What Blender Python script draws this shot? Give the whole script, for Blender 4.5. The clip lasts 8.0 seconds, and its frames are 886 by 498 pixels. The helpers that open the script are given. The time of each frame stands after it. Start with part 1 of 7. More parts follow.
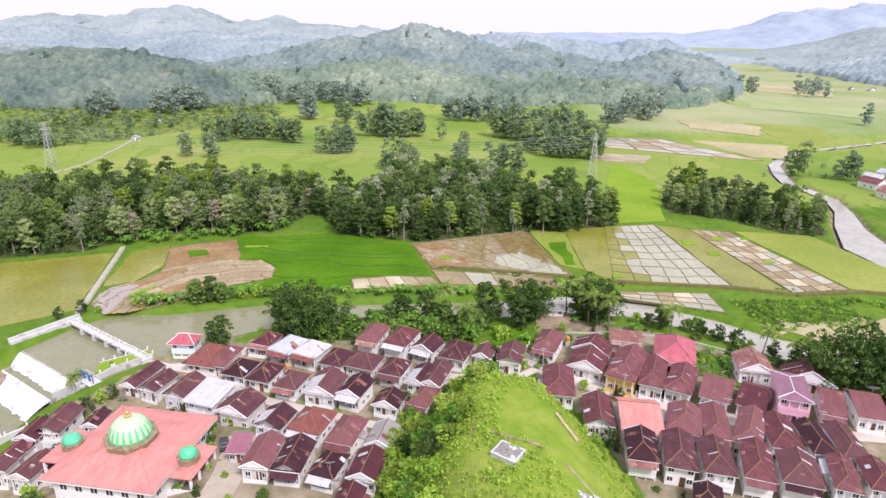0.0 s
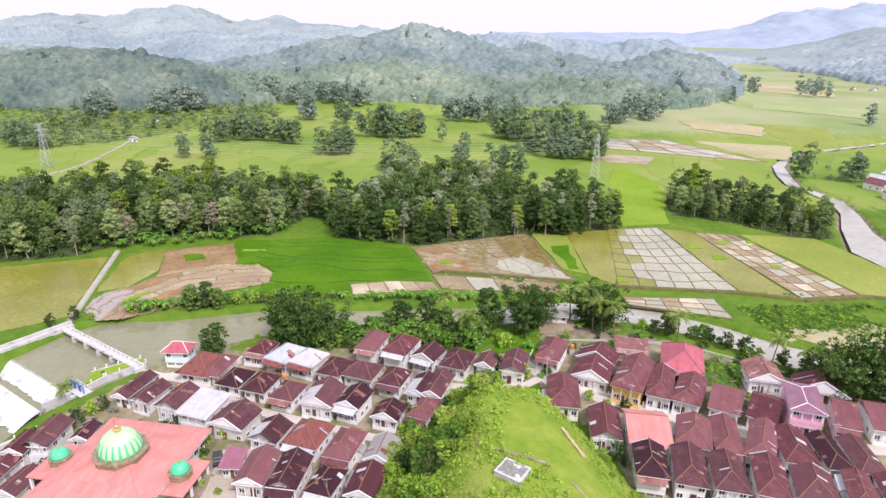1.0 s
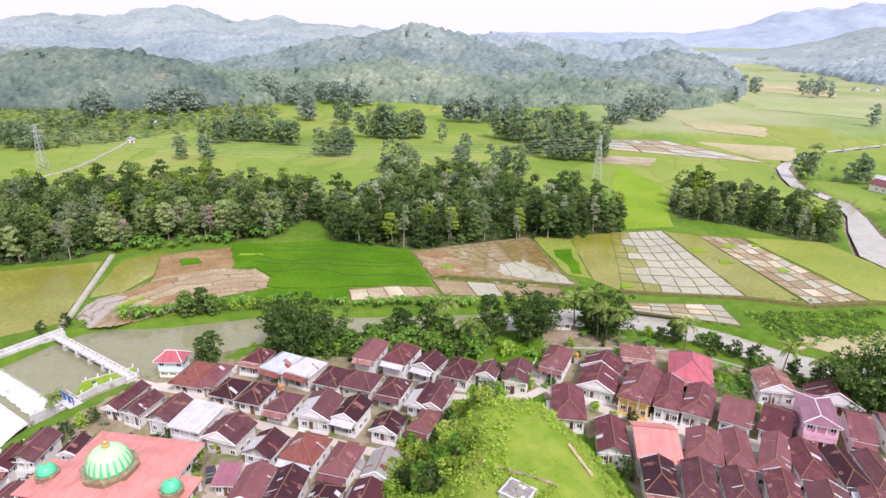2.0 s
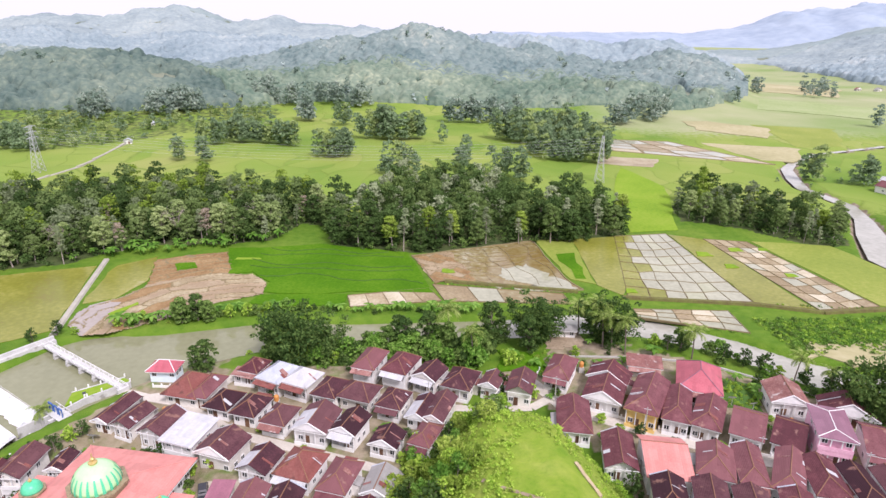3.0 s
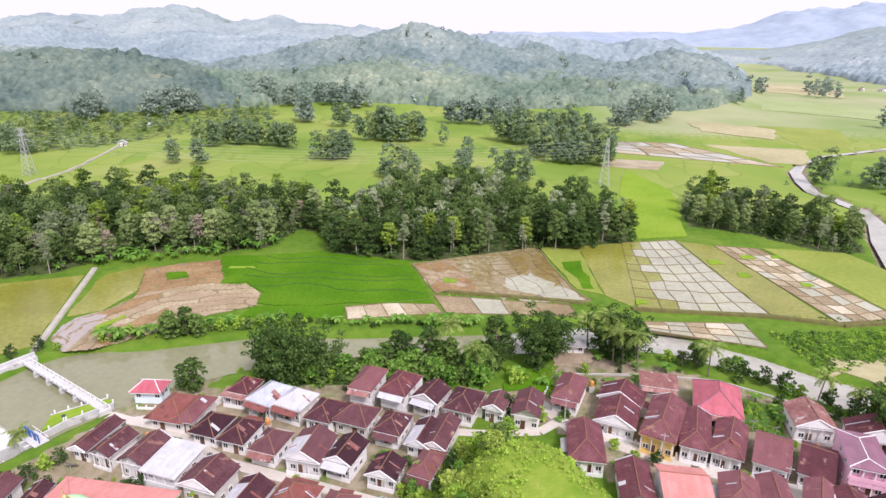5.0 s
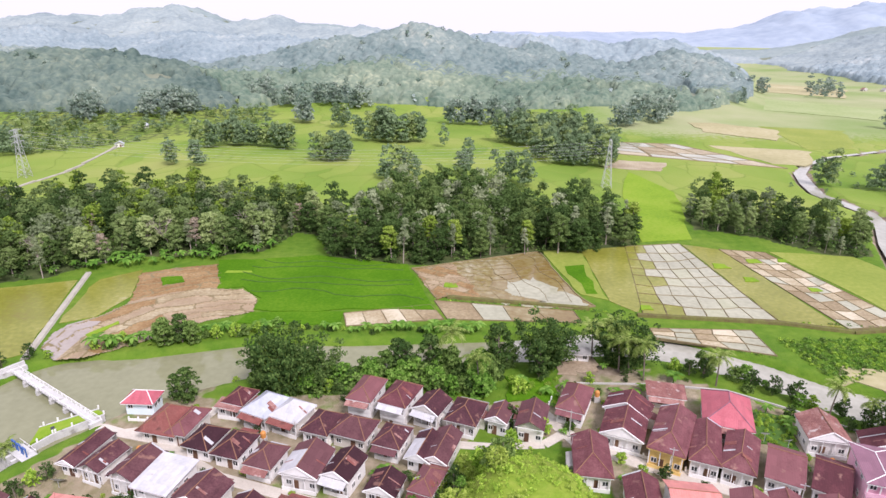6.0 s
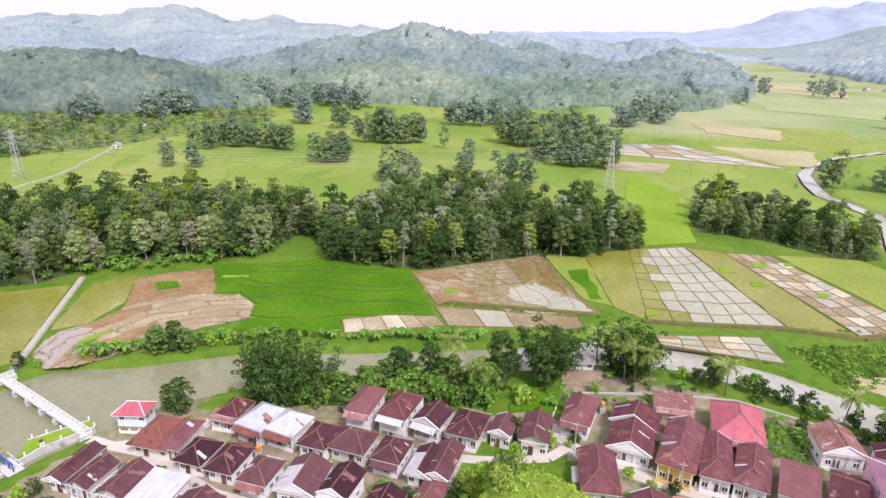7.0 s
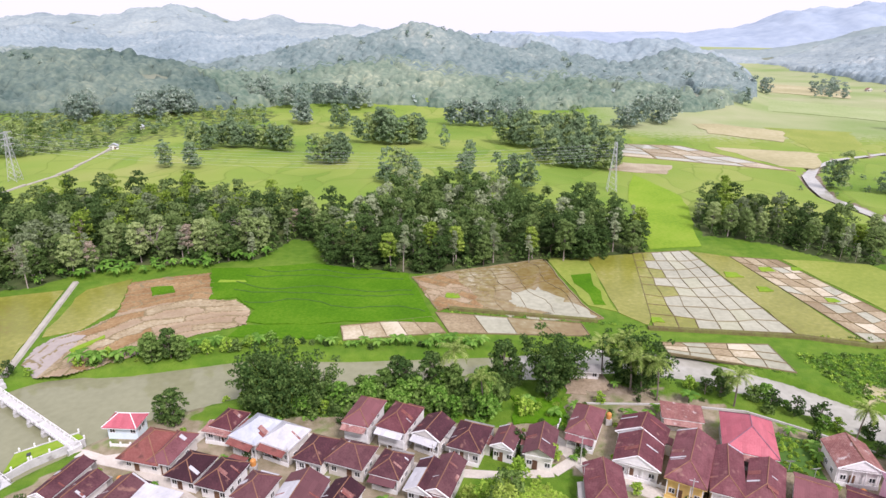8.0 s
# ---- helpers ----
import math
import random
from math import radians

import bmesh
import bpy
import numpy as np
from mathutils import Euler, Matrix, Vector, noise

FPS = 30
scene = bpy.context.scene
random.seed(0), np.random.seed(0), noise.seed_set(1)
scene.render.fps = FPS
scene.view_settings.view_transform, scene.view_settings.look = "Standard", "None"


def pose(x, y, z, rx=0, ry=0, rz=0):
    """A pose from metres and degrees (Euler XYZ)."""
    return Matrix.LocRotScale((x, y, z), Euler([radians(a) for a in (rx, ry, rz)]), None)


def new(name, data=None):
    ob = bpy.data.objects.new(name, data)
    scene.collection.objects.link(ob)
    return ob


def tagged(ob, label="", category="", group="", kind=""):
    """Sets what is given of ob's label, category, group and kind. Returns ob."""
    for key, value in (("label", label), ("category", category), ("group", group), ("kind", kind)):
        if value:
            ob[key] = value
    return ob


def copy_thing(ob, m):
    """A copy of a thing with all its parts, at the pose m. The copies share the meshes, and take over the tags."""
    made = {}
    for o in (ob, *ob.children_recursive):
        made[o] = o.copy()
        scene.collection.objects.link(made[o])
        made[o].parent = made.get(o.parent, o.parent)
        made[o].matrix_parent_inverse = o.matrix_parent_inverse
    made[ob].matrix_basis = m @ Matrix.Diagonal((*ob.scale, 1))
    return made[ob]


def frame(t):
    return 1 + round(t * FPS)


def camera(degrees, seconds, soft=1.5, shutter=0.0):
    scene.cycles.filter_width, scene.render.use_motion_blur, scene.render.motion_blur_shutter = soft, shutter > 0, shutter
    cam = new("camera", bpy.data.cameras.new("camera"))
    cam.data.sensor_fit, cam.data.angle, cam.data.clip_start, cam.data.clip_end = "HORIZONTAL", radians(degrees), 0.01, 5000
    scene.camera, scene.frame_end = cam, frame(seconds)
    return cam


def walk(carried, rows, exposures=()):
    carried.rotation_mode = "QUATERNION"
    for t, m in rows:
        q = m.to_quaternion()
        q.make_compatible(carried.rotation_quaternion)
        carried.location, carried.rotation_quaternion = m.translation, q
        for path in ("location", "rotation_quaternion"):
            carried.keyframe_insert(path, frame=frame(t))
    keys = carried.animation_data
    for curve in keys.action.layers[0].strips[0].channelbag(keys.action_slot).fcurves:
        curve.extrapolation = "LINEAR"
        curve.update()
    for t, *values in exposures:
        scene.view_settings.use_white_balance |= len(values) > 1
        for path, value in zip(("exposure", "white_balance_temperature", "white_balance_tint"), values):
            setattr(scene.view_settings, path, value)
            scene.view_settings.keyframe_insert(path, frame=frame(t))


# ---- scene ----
# ---- camera and its flight ----
cam = camera(72.0, 8.0)
ROWS = [
    (0.0, 0.00, 0.00, 78.00, 19.854, -0.784, 0.000),
    (0.5, -0.12, 2.16, 77.98, 19.857, -0.778, 0.003),
    (1.0, -0.24, 4.33, 77.95, 19.859, -0.772, 0.005),
    (1.5, -0.37, 6.53, 77.93, 19.862, -0.766, 0.008),
    (3.0, -0.74, 13.26, 77.86, 19.871, -0.749, 0.015),
    (3.5, -0.87, 15.43, 77.83, 19.874, -0.743, 0.018),
    (4.0, -0.99, 17.62, 77.81, 19.876, -0.737, 0.020),
    (4.5, -1.11, 19.79, 77.78, 19.879, -0.731, 0.023),
    (6.0, -1.46, 26.11, 77.71, 19.888, -0.714, 0.030),
    (6.5, -1.58, 28.20, 77.69, 19.891, -0.708, 0.033),
    (7.0, -1.70, 30.27, 77.67, 19.893, -0.702, 0.035),
    (7.5, -1.81, 32.31, 77.65, 19.896, -0.696, 0.038),
    (8.0, -1.93, 34.43, 77.62, 19.899, -0.690, 0.040),
]
walk(cam, [(t, pose(x, y, z, 90 - pitch, 0, yaw) @ pose(0, 0, 0, 0, 0, -roll)) for t, x, y, z, pitch, roll, yaw in ROWS],
     exposures=[(0.0, 0.27, 6230, 26), (8.0, 0.27, 6230, 26)])

# ---- sky and sun: bright overcast ----
SUN_UP, SUN_TURN = 50.0, 150.0
world = bpy.data.worlds.new("sky")
scene.world = world
world.use_nodes = True
wn, wl = world.node_tree.nodes, world.node_tree.links
sky = wn.new("ShaderNodeTexSky")
sky.sky_type, sky.sun_disc = "NISHITA", False
sky.sun_elevation, sky.sun_rotation = radians(SUN_UP), radians(SUN_TURN)
sky.air_density, sky.dust_density = 1.0, 3.0
sky_mix = wn.new("ShaderNodeMix")
sky_mix.data_type = "RGBA"
sky_mix.inputs["Factor"].default_value = 0.88
sky_mix.inputs["B"].default_value = (11.2, 11.5, 11.9, 1.0)
wl.new(sky.outputs["Color"], sky_mix.inputs["A"])
wl.new(sky_mix.outputs["Result"], wn["Background"].inputs["Color"])
wn["Background"].inputs["Strength"].default_value = 0.080
sun = new("sun", bpy.data.lights.new("sun", "SUN"))
sun.data.energy, sun.data.angle, sun.data.color = 3.4, radians(14), (1.0, 0.96, 0.9)
sun.matrix_world = pose(0, 0, 400, 90 - SUN_UP, 0, 180 - SUN_TURN)

# ---- materials ----
def material(name, colors, rough=0.8, scale=0.6, fine=8.0, bump=0.0, bump_scale=6.0, metal=0.0, per_object=0.0, per_island=0.0,
             streak=None, spec=0.3, spots=None):
    """A surface of two mixed colours at a coarse and a fine scale. streak: (width, depth) of ribs across the local X axis;
    spots: (colour, scale, share) of a third colour in patches."""
    m = bpy.data.materials.new(name)
    m.use_nodes = True
    n, l = m.node_tree.nodes, m.node_tree.links
    b = n["Principled BSDF"]
    where = n.new("ShaderNodeTexCoord")
    coarse = n.new("ShaderNodeTexNoise")
    coarse.inputs["Scale"].default_value, coarse.inputs["Detail"].default_value = scale, 5
    l.new(where.outputs["Object"], coarse.inputs["Vector"])
    grain = n.new("ShaderNodeTexNoise")
    grain.inputs["Scale"].default_value, grain.inputs["Detail"].default_value = fine, 4
    l.new(where.outputs["Object"], grain.inputs["Vector"])
    blend = n.new("ShaderNodeMath")
    blend.operation = "MULTIPLY_ADD"
    blend.inputs[1].default_value, blend.inputs[2].default_value = 0.45, 0.0
    l.new(grain.outputs["Fac"], blend.inputs[0])
    add = n.new("ShaderNodeMath")
    add.operation = "MULTIPLY_ADD"
    add.inputs[1].default_value = 0.55
    l.new(coarse.outputs["Fac"], add.inputs[0])
    l.new(blend.outputs[0], add.inputs[2])
    factor = add.outputs[0]
    for amount, kind in ((per_object, "object"), (per_island, "island")):
        if amount:
            rnd = n.new("ShaderNodeObjectInfo" if kind == "object" else "ShaderNodeNewGeometry")
            shift = n.new("ShaderNodeMath")
            shift.operation = "MULTIPLY_ADD"
            shift.inputs[1].default_value = amount
            l.new(rnd.outputs["Random" if kind == "object" else "Random Per Island"], shift.inputs[0])
            drop = n.new("ShaderNodeMath")
            drop.operation = "SUBTRACT"
            drop.inputs[1].default_value = amount / 2
            l.new(factor, shift.inputs[2])
            l.new(shift.outputs[0], drop.inputs[0])
            factor = drop.outputs[0]
    ramp = n.new("ShaderNodeValToRGB")
    el = ramp.color_ramp.elements
    el[0].position, el[1].position = 0.3, 0.7
    el[0].color, el[1].color = (*colors[0], 1), (*colors[-1], 1)
    for i, c in enumerate(colors[1:-1]):
        e = el.new(0.3 + 0.4 * (i + 1) / (len(colors) - 1))
        e.color = (*c, 1)
    l.new(factor, ramp.inputs[0])
    color = ramp.outputs["Color"]
    if spots:
        blot = n.new("ShaderNodeTexNoise")
        blot.inputs["Scale"].default_value, blot.inputs["Detail"].default_value = spots[1], 6
        if per_object:
            info = n.new("ShaderNodeObjectInfo")
            move = n.new("ShaderNodeVectorMath")
            move.operation = "MULTIPLY_ADD"
            move.inputs[1].default_value = (97, 53, 31)
            l.new(info.outputs["Random"], move.inputs[0])
            l.new(where.outputs["Object"], move.inputs[2])
            l.new(move.outputs[0], blot.inputs["Vector"])
        else:
            l.new(where.outputs["Object"], blot.inputs["Vector"])
        cut = n.new("ShaderNodeMapRange")
        cut.inputs["From Min"].default_value, cut.inputs["From Max"].default_value = spots[2], spots[2] + 0.08
        l.new(blot.outputs["Fac"], cut.inputs["Value"])
        over = n.new("ShaderNodeMix")
        over.data_type = "RGBA"
        over.inputs["B"].default_value = (*spots[0], 1)
        l.new(cut.outputs["Result"], over.inputs["Factor"])
        l.new(color, over.inputs["A"])
        color = over.outputs["Result"]
    if streak:
        # single sheets of metal differ a little
        sheet = n.new("ShaderNodeVectorMath")
        sheet.operation = "SNAP"
        sheet.inputs[1].default_value = (0.8, 2.4, 60)
        l.new(where.outputs["Object"], sheet.inputs[0])
        lot = n.new("ShaderNodeTexWhiteNoise")
        l.new(sheet.outputs[0], lot.inputs["Vector"])
        shade = n.new("ShaderNodeMapRange")
        shade.inputs["To Min"].default_value, shade.inputs["To Max"].default_value = 0.91, 1.10
        l.new(lot.outputs["Value"], shade.inputs["Value"])
        tinted = n.new("ShaderNodeVectorMath")
        tinted.operation = "SCALE"
        l.new(color, tinted.inputs[0])
        l.new(shade.outputs["Result"], tinted.inputs["Scale"])
        color = tinted.outputs[0]
    l.new(color, b.inputs["Base Color"])
    b.inputs["Roughness"].default_value, b.inputs["Metallic"].default_value = rough, metal
    b.inputs["Specular IOR Level"].default_value = spec
    if bump or streak:
        relief = n.new("ShaderNodeBump")
        if streak:
            wave = n.new("ShaderNodeTexWave")
            wave.bands_direction = "X"
            wave.inputs["Scale"].default_value = 0.314 / streak[0]
            l.new(where.outputs["Object"], wave.inputs["Vector"])
            relief.inputs["Distance"].default_value = streak[1]
            l.new(wave.outputs["Fac"], relief.inputs["Height"])
        else:
            rough_noise = n.new("ShaderNodeTexNoise")
            rough_noise.inputs["Scale"].default_value, rough_noise.inputs["Detail"].default_value = bump_scale, 5
            l.new(where.outputs["Object"], rough_noise.inputs["Vector"])
            relief.inputs["Distance"].default_value = bump
            l.new(rough_noise.outputs["Fac"], relief.inputs["Height"])
        l.new(relief.outputs["Normal"], b.inputs["Normal"])
    return m


def leaf_material(name, colors, per_object=0.25, per_island=0.5):
    m = material(name, colors, rough=0.75, scale=0.25, fine=1.5, per_object=per_object, per_island=per_island, spec=0.14)
    n, l = m.node_tree.nodes, m.node_tree.links
    b, out = n["Principled BSDF"], n["Material Output"]
    thin, both = n.new("ShaderNodeBsdfTranslucent"), n.new("ShaderNodeMixShader")
    both.inputs[0].default_value = 0.34
    l.new(b.inputs["Base Color"].links[0].from_socket, thin.inputs["Color"])
    l.new(b.outputs[0], both.inputs[1])
    l.new(thin.outputs[0], both.inputs[2])
    l.new(both.outputs[0], out.inputs["Surface"])
    return m


def water_material(name, deep, shallow, rough, ripple, scale=0.08, spec=0.5):
    m = material(name, (deep, shallow), rough=rough, scale=scale, fine=0.6, bump=ripple, bump_scale=1.2, spec=spec)
    m.node_tree.nodes["Principled BSDF"].inputs["IOR"].default_value = 1.33
    return m


MAROON = material("maroon_roof", ((0.079, 0.024, 0.031), (0.129, 0.043, 0.051), (0.184, 0.075, 0.082)), 0.7, 0.35, 3.0, per_object=0.5,
                  streak=(0.25, 0.02), spots=((0.25, 0.135, 0.115), 0.5, 0.63), spec=0.22)
DARK = material("dark_brown_roof", ((0.038, 0.013, 0.019), (0.070, 0.025, 0.033), (0.119, 0.051, 0.057)), 0.7, 0.35, 3.0, per_object=0.55,
                streak=(0.25, 0.02), spots=((0.21, 0.11, 0.09), 0.5, 0.63), spec=0.22)
RUST = material("rusty_sheet", ((0.138, 0.052, 0.048), (0.230, 0.098, 0.086), (0.368, 0.218, 0.190)), 0.6, 0.5, 3.5, per_object=0.2,
                streak=(0.25, 0.02), spots=((0.44, 0.37, 0.35), 0.6, 0.60))
RUSTRED = material("rust_red_sheet", ((0.15, 0.042, 0.035), (0.20, 0.065, 0.055), (0.25, 0.10, 0.08)), 0.55, 0.4, 3.0,
                   streak=(0.25, 0.02), spots=((0.10, 0.035, 0.03), 0.4, 0.6))
ZINC = material("bare_zinc_sheet", ((0.387, 0.415, 0.478), (0.542, 0.570, 0.638)), 0.45, 0.4, 2.0, metal=0.2, streak=(0.25, 0.015))
ZINCGREY = material("dull_zinc_sheet", ((0.26, 0.25, 0.24), (0.36, 0.35, 0.33)), 0.5, 0.4, 4.0, metal=0.2, streak=(0.25, 0.02))
WHITEROOF = material("white_sheet", ((0.395, 0.404, 0.423), (0.544, 0.544, 0.564)), 0.5, 0.4, 2.0, streak=(0.25, 0.015), spots=((0.34, 0.32, 0.31), 0.5, 0.62))
PURPLE = material("mauve_sheet", ((0.24, 0.09, 0.13), (0.33, 0.14, 0.18)), 0.45, 0.4, 3.0, streak=(0.3, 0.02))
PINKROOF = material("dusty_pink_sheet", ((0.200, 0.096, 0.136), (0.256, 0.132, 0.176)), 0.45, 0.4, 3.0, streak=(0.3, 0.015))
PINKRED = material("pinkish_red_sheet", ((0.36, 0.075, 0.10), (0.46, 0.13, 0.16)), 0.45, 0.4, 3.0, streak=(0.4, 0.008))
RED = material("coral_red_sheet", ((0.50, 0.185, 0.165), (0.60, 0.26, 0.23)), 0.5, 0.25, 3.0, streak=(0.4, 0.02))
WALL_WHITE = material("white_plaster", ((0.66, 0.64, 0.62), (0.82, 0.81, 0.80)), 0.85, 0.5, 4.0, per_object=0.3)
WALL_CREAM = material("weathered_cream_plaster", ((0.56, 0.53, 0.49), (0.80, 0.78, 0.74)), 0.85, 0.6, 4.0, per_object=0.5)
WALL_GREY = material("bare_cement_render", ((0.26, 0.25, 0.24), (0.42, 0.40, 0.38)), 0.9, 0.5, 4.0, per_object=0.3)
WALL_PINK = material("pink_plaster", ((0.66, 0.33, 0.45), (0.80, 0.50, 0.60)), 0.8, 0.5, 4.0)
WALL_YELLOW = material("yellow_plaster", ((0.70, 0.46, 0.13), (0.80, 0.60, 0.25)), 0.8, 0.5, 4.0)
WALL_BLUE = material("pale_blue_plaster", ((0.62, 0.74, 0.80), (0.74, 0.83, 0.87)), 0.8, 0.5, 4.0)
TRIM_WHITE = material("white_paint", ((0.72, 0.72, 0.72), (0.84, 0.84, 0.83)), 0.6, 1.0, 6.0)
GLASS_DARK = material("dark_window_glass", ((0.015, 0.018, 0.02), (0.04, 0.045, 0.05)), 0.12, 1.0, 4.0, spec=0.5)
DOOR_BROWN = material("brown_door_wood", ((0.10, 0.05, 0.03), (0.18, 0.10, 0.06)), 0.6, 1.0, 8.0, per_object=0.5)
CONCRETE = material("weathered_concrete", ((0.34, 0.33, 0.31), (0.52, 0.51, 0.48)), 0.9, 0.3, 4.0, per_object=0.2, bump=0.02)
PALE_CONCRETE = material("whitewashed_concrete", ((0.38, 0.38, 0.37), (0.60, 0.60, 0.59)), 0.85, 0.4, 4.0, spots=((0.28, 0.27, 0.25), 0.5, 0.6))
STEEL = material("galvanised_steel", ((0.42, 0.43, 0.45), (0.56, 0.57, 0.60)), 0.5, 1.0, 6.0, metal=0.3)
BLUE_STEEL = material("blue_painted_steel", ((0.03, 0.08, 0.28), (0.06, 0.14, 0.38)), 0.5, 1.0, 6.0)
DOME_GREEN = material("green_dome_enamel", ((0.05, 0.46, 0.24), (0.12, 0.58, 0.34)), 0.35, 0.8, 4.0)
DOME_PALE = material("pale_green_dome_enamel", ((0.368, 0.662, 0.339), (0.500, 0.754, 0.427)), 0.35, 0.8, 4.0)
DOME_GOLD = material("gold_ornament", ((0.46, 0.32, 0.10), (0.60, 0.46, 0.20)), 0.4, 1.0, 4.0, metal=0.3)
BARK = material("grey_bark", ((0.13, 0.10, 0.08), (0.26, 0.22, 0.18)), 0.9, 1.0, 6.0, per_object=0.4)
# forest and grey green leaves: some haze blue in the base colour
LEAF_FOREST = leaf_material("forest_leaves", ((0.036, 0.077, 0.020), (0.068, 0.126, 0.032), (0.117, 0.194, 0.056)), per_island=0.3)
LEAF_DARK = leaf_material("dark_leaves", ((0.040, 0.089, 0.021), (0.080, 0.149, 0.035), (0.143, 0.229, 0.060)))
LEAF_BRIGHT = leaf_material("bright_leaves", ((0.186, 0.339, 0.038), (0.316, 0.497, 0.061), (0.480, 0.655, 0.107)))
LEAF_GREY = leaf_material("grey_green_leaves", ((0.199, 0.253, 0.131), (0.280, 0.339, 0.186), (0.365, 0.425, 0.252)), per_object=0.5, per_island=0.22)
LEAF_OLIVE = leaf_material("olive_leaves", ((0.161, 0.259, 0.034), (0.282, 0.397, 0.060), (0.425, 0.529, 0.115)), per_island=0.35)
LEAF_PALM = leaf_material("palm_fronds", ((0.117, 0.188, 0.034), (0.211, 0.297, 0.061), (0.344, 0.425, 0.129)))
LEAF_BANANA = leaf_material("banana_leaves", ((0.090, 0.216, 0.028), (0.161, 0.329, 0.047), (0.268, 0.441, 0.094)))
RICE_GREEN = material("young_rice", ((0.041, 0.124, 0.005), (0.065, 0.171, 0.006), (0.108, 0.216, 0.013)), 0.9, 0.06, 1.2, bump=0.25, bump_scale=2.5, spec=0.05)
RICE_LIGHT = material("ripening_rice", ((0.114, 0.218, 0.020), (0.180, 0.294, 0.026), (0.247, 0.323, 0.050)), 0.9, 0.04, 0.8, bump=0.15, bump_scale=2.0, spec=0.05)
RICE_PALE = material("yellow_green_rice", ((0.15, 0.21, 0.025), (0.21, 0.26, 0.04), (0.30, 0.31, 0.08)), 0.8, 0.03, 0.6, bump=0.1, bump_scale=2.0)
MUD = material("ploughed_red_mud", ((0.134, 0.074, 0.027), (0.218, 0.130, 0.053), (0.286, 0.189, 0.087), (0.353, 0.269, 0.151)), 0.7, 0.12, 1.2, bump=0.2, bump_scale=1.2)
MUD_PALE = material("drying_pale_mud", ((0.218, 0.163, 0.084), (0.323, 0.260, 0.152), (0.417, 0.363, 0.240), (0.522, 0.470, 0.344)), 0.4, 0.10, 1.2, bump=0.08, bump_scale=1.5, per_object=0.4)
WET_OLIVE = material("flooded_seedling_field", ((0.173, 0.143, 0.032), (0.173, 0.184, 0.023), (0.240, 0.240, 0.045), (0.337, 0.316, 0.153)), 0.3, 0.045, 0.7, bump=0.01, bump_scale=1.2, spec=0.25)
# the pale end of this brown is sky reflection painted in
WET_BROWN = material("flooded_brown_field", ((0.153, 0.094, 0.027), (0.191, 0.136, 0.043), (0.245, 0.203, 0.090), (0.413, 0.398, 0.285)), 0.12, 0.035, 0.5, bump=0.01, bump_scale=1.2, spec=0.5)
# base lifted pale to paint in the mirrored white sky
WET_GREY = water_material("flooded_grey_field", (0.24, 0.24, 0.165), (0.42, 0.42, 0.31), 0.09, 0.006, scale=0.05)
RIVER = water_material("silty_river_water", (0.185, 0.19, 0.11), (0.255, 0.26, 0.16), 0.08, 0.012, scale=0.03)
# pale base: reflection of the sky is painted into this water colour
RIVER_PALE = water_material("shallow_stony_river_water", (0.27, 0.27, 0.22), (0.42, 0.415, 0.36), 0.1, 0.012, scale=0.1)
FOAM = material("white_water", ((0.299, 0.317, 0.317), (0.546, 0.554, 0.554), (0.722, 0.722, 0.722), (0.792, 0.792, 0.792)), 0.6, 0.35, 1.6, bump=0.3, bump_scale=1.5)
BUND = material("muddy_bund", ((0.16, 0.13, 0.065), (0.25, 0.20, 0.11)), 0.9, 0.5, 3.0)
BUND_GREEN = material("grassy_bund", ((0.035, 0.095, 0.012), (0.075, 0.155, 0.022)), 0.9, 0.5, 3.0)
PATH = material("pale_concrete_path", ((0.28, 0.26, 0.21), (0.45, 0.43, 0.37)), 0.9, 0.3, 4.0)
PALE_BARK = material("pale_dead_wood", ((0.30, 0.25, 0.22), (0.42, 0.36, 0.32)), 0.9, 1.0, 6.0)
# hill leaves paled and blued in the base colour to stand for haze
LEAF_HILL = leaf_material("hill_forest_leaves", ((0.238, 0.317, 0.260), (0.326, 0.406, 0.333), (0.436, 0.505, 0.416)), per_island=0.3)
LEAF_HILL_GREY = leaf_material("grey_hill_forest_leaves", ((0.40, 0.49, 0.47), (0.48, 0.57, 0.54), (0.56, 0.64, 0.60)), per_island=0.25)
RIDGE = material("rusty_ridge_sheet", ((0.15, 0.07, 0.045), (0.31, 0.165, 0.095)), 0.6, 0.6, 5.0)
DRUM = material("dark_gilt_moulding", ((0.10, 0.075, 0.05), (0.42, 0.33, 0.20)), 0.5, 0.9, 2.5)
# canopy colours go paler and bluer with distance: haze in the base colour
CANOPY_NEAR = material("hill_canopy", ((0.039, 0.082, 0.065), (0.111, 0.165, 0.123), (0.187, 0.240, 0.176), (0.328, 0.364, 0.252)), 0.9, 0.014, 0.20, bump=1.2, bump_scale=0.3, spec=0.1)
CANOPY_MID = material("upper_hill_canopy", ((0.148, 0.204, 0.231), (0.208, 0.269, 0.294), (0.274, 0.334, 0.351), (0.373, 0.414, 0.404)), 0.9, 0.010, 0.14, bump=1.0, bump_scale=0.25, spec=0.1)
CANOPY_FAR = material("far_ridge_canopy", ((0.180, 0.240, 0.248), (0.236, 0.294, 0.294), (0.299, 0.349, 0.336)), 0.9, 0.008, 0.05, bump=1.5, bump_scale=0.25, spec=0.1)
# haze blue mixed into the grove green
LEAF_GROVE = leaf_material("grove_leaves", ((0.060, 0.111, 0.031), (0.106, 0.175, 0.047), (0.171, 0.254, 0.076)), per_object=0.5, per_island=0.3)
DISH = material("white_dish_enamel", ((0.60, 0.60, 0.60), (0.74, 0.74, 0.73)), 0.4, 1.0, 5.0)
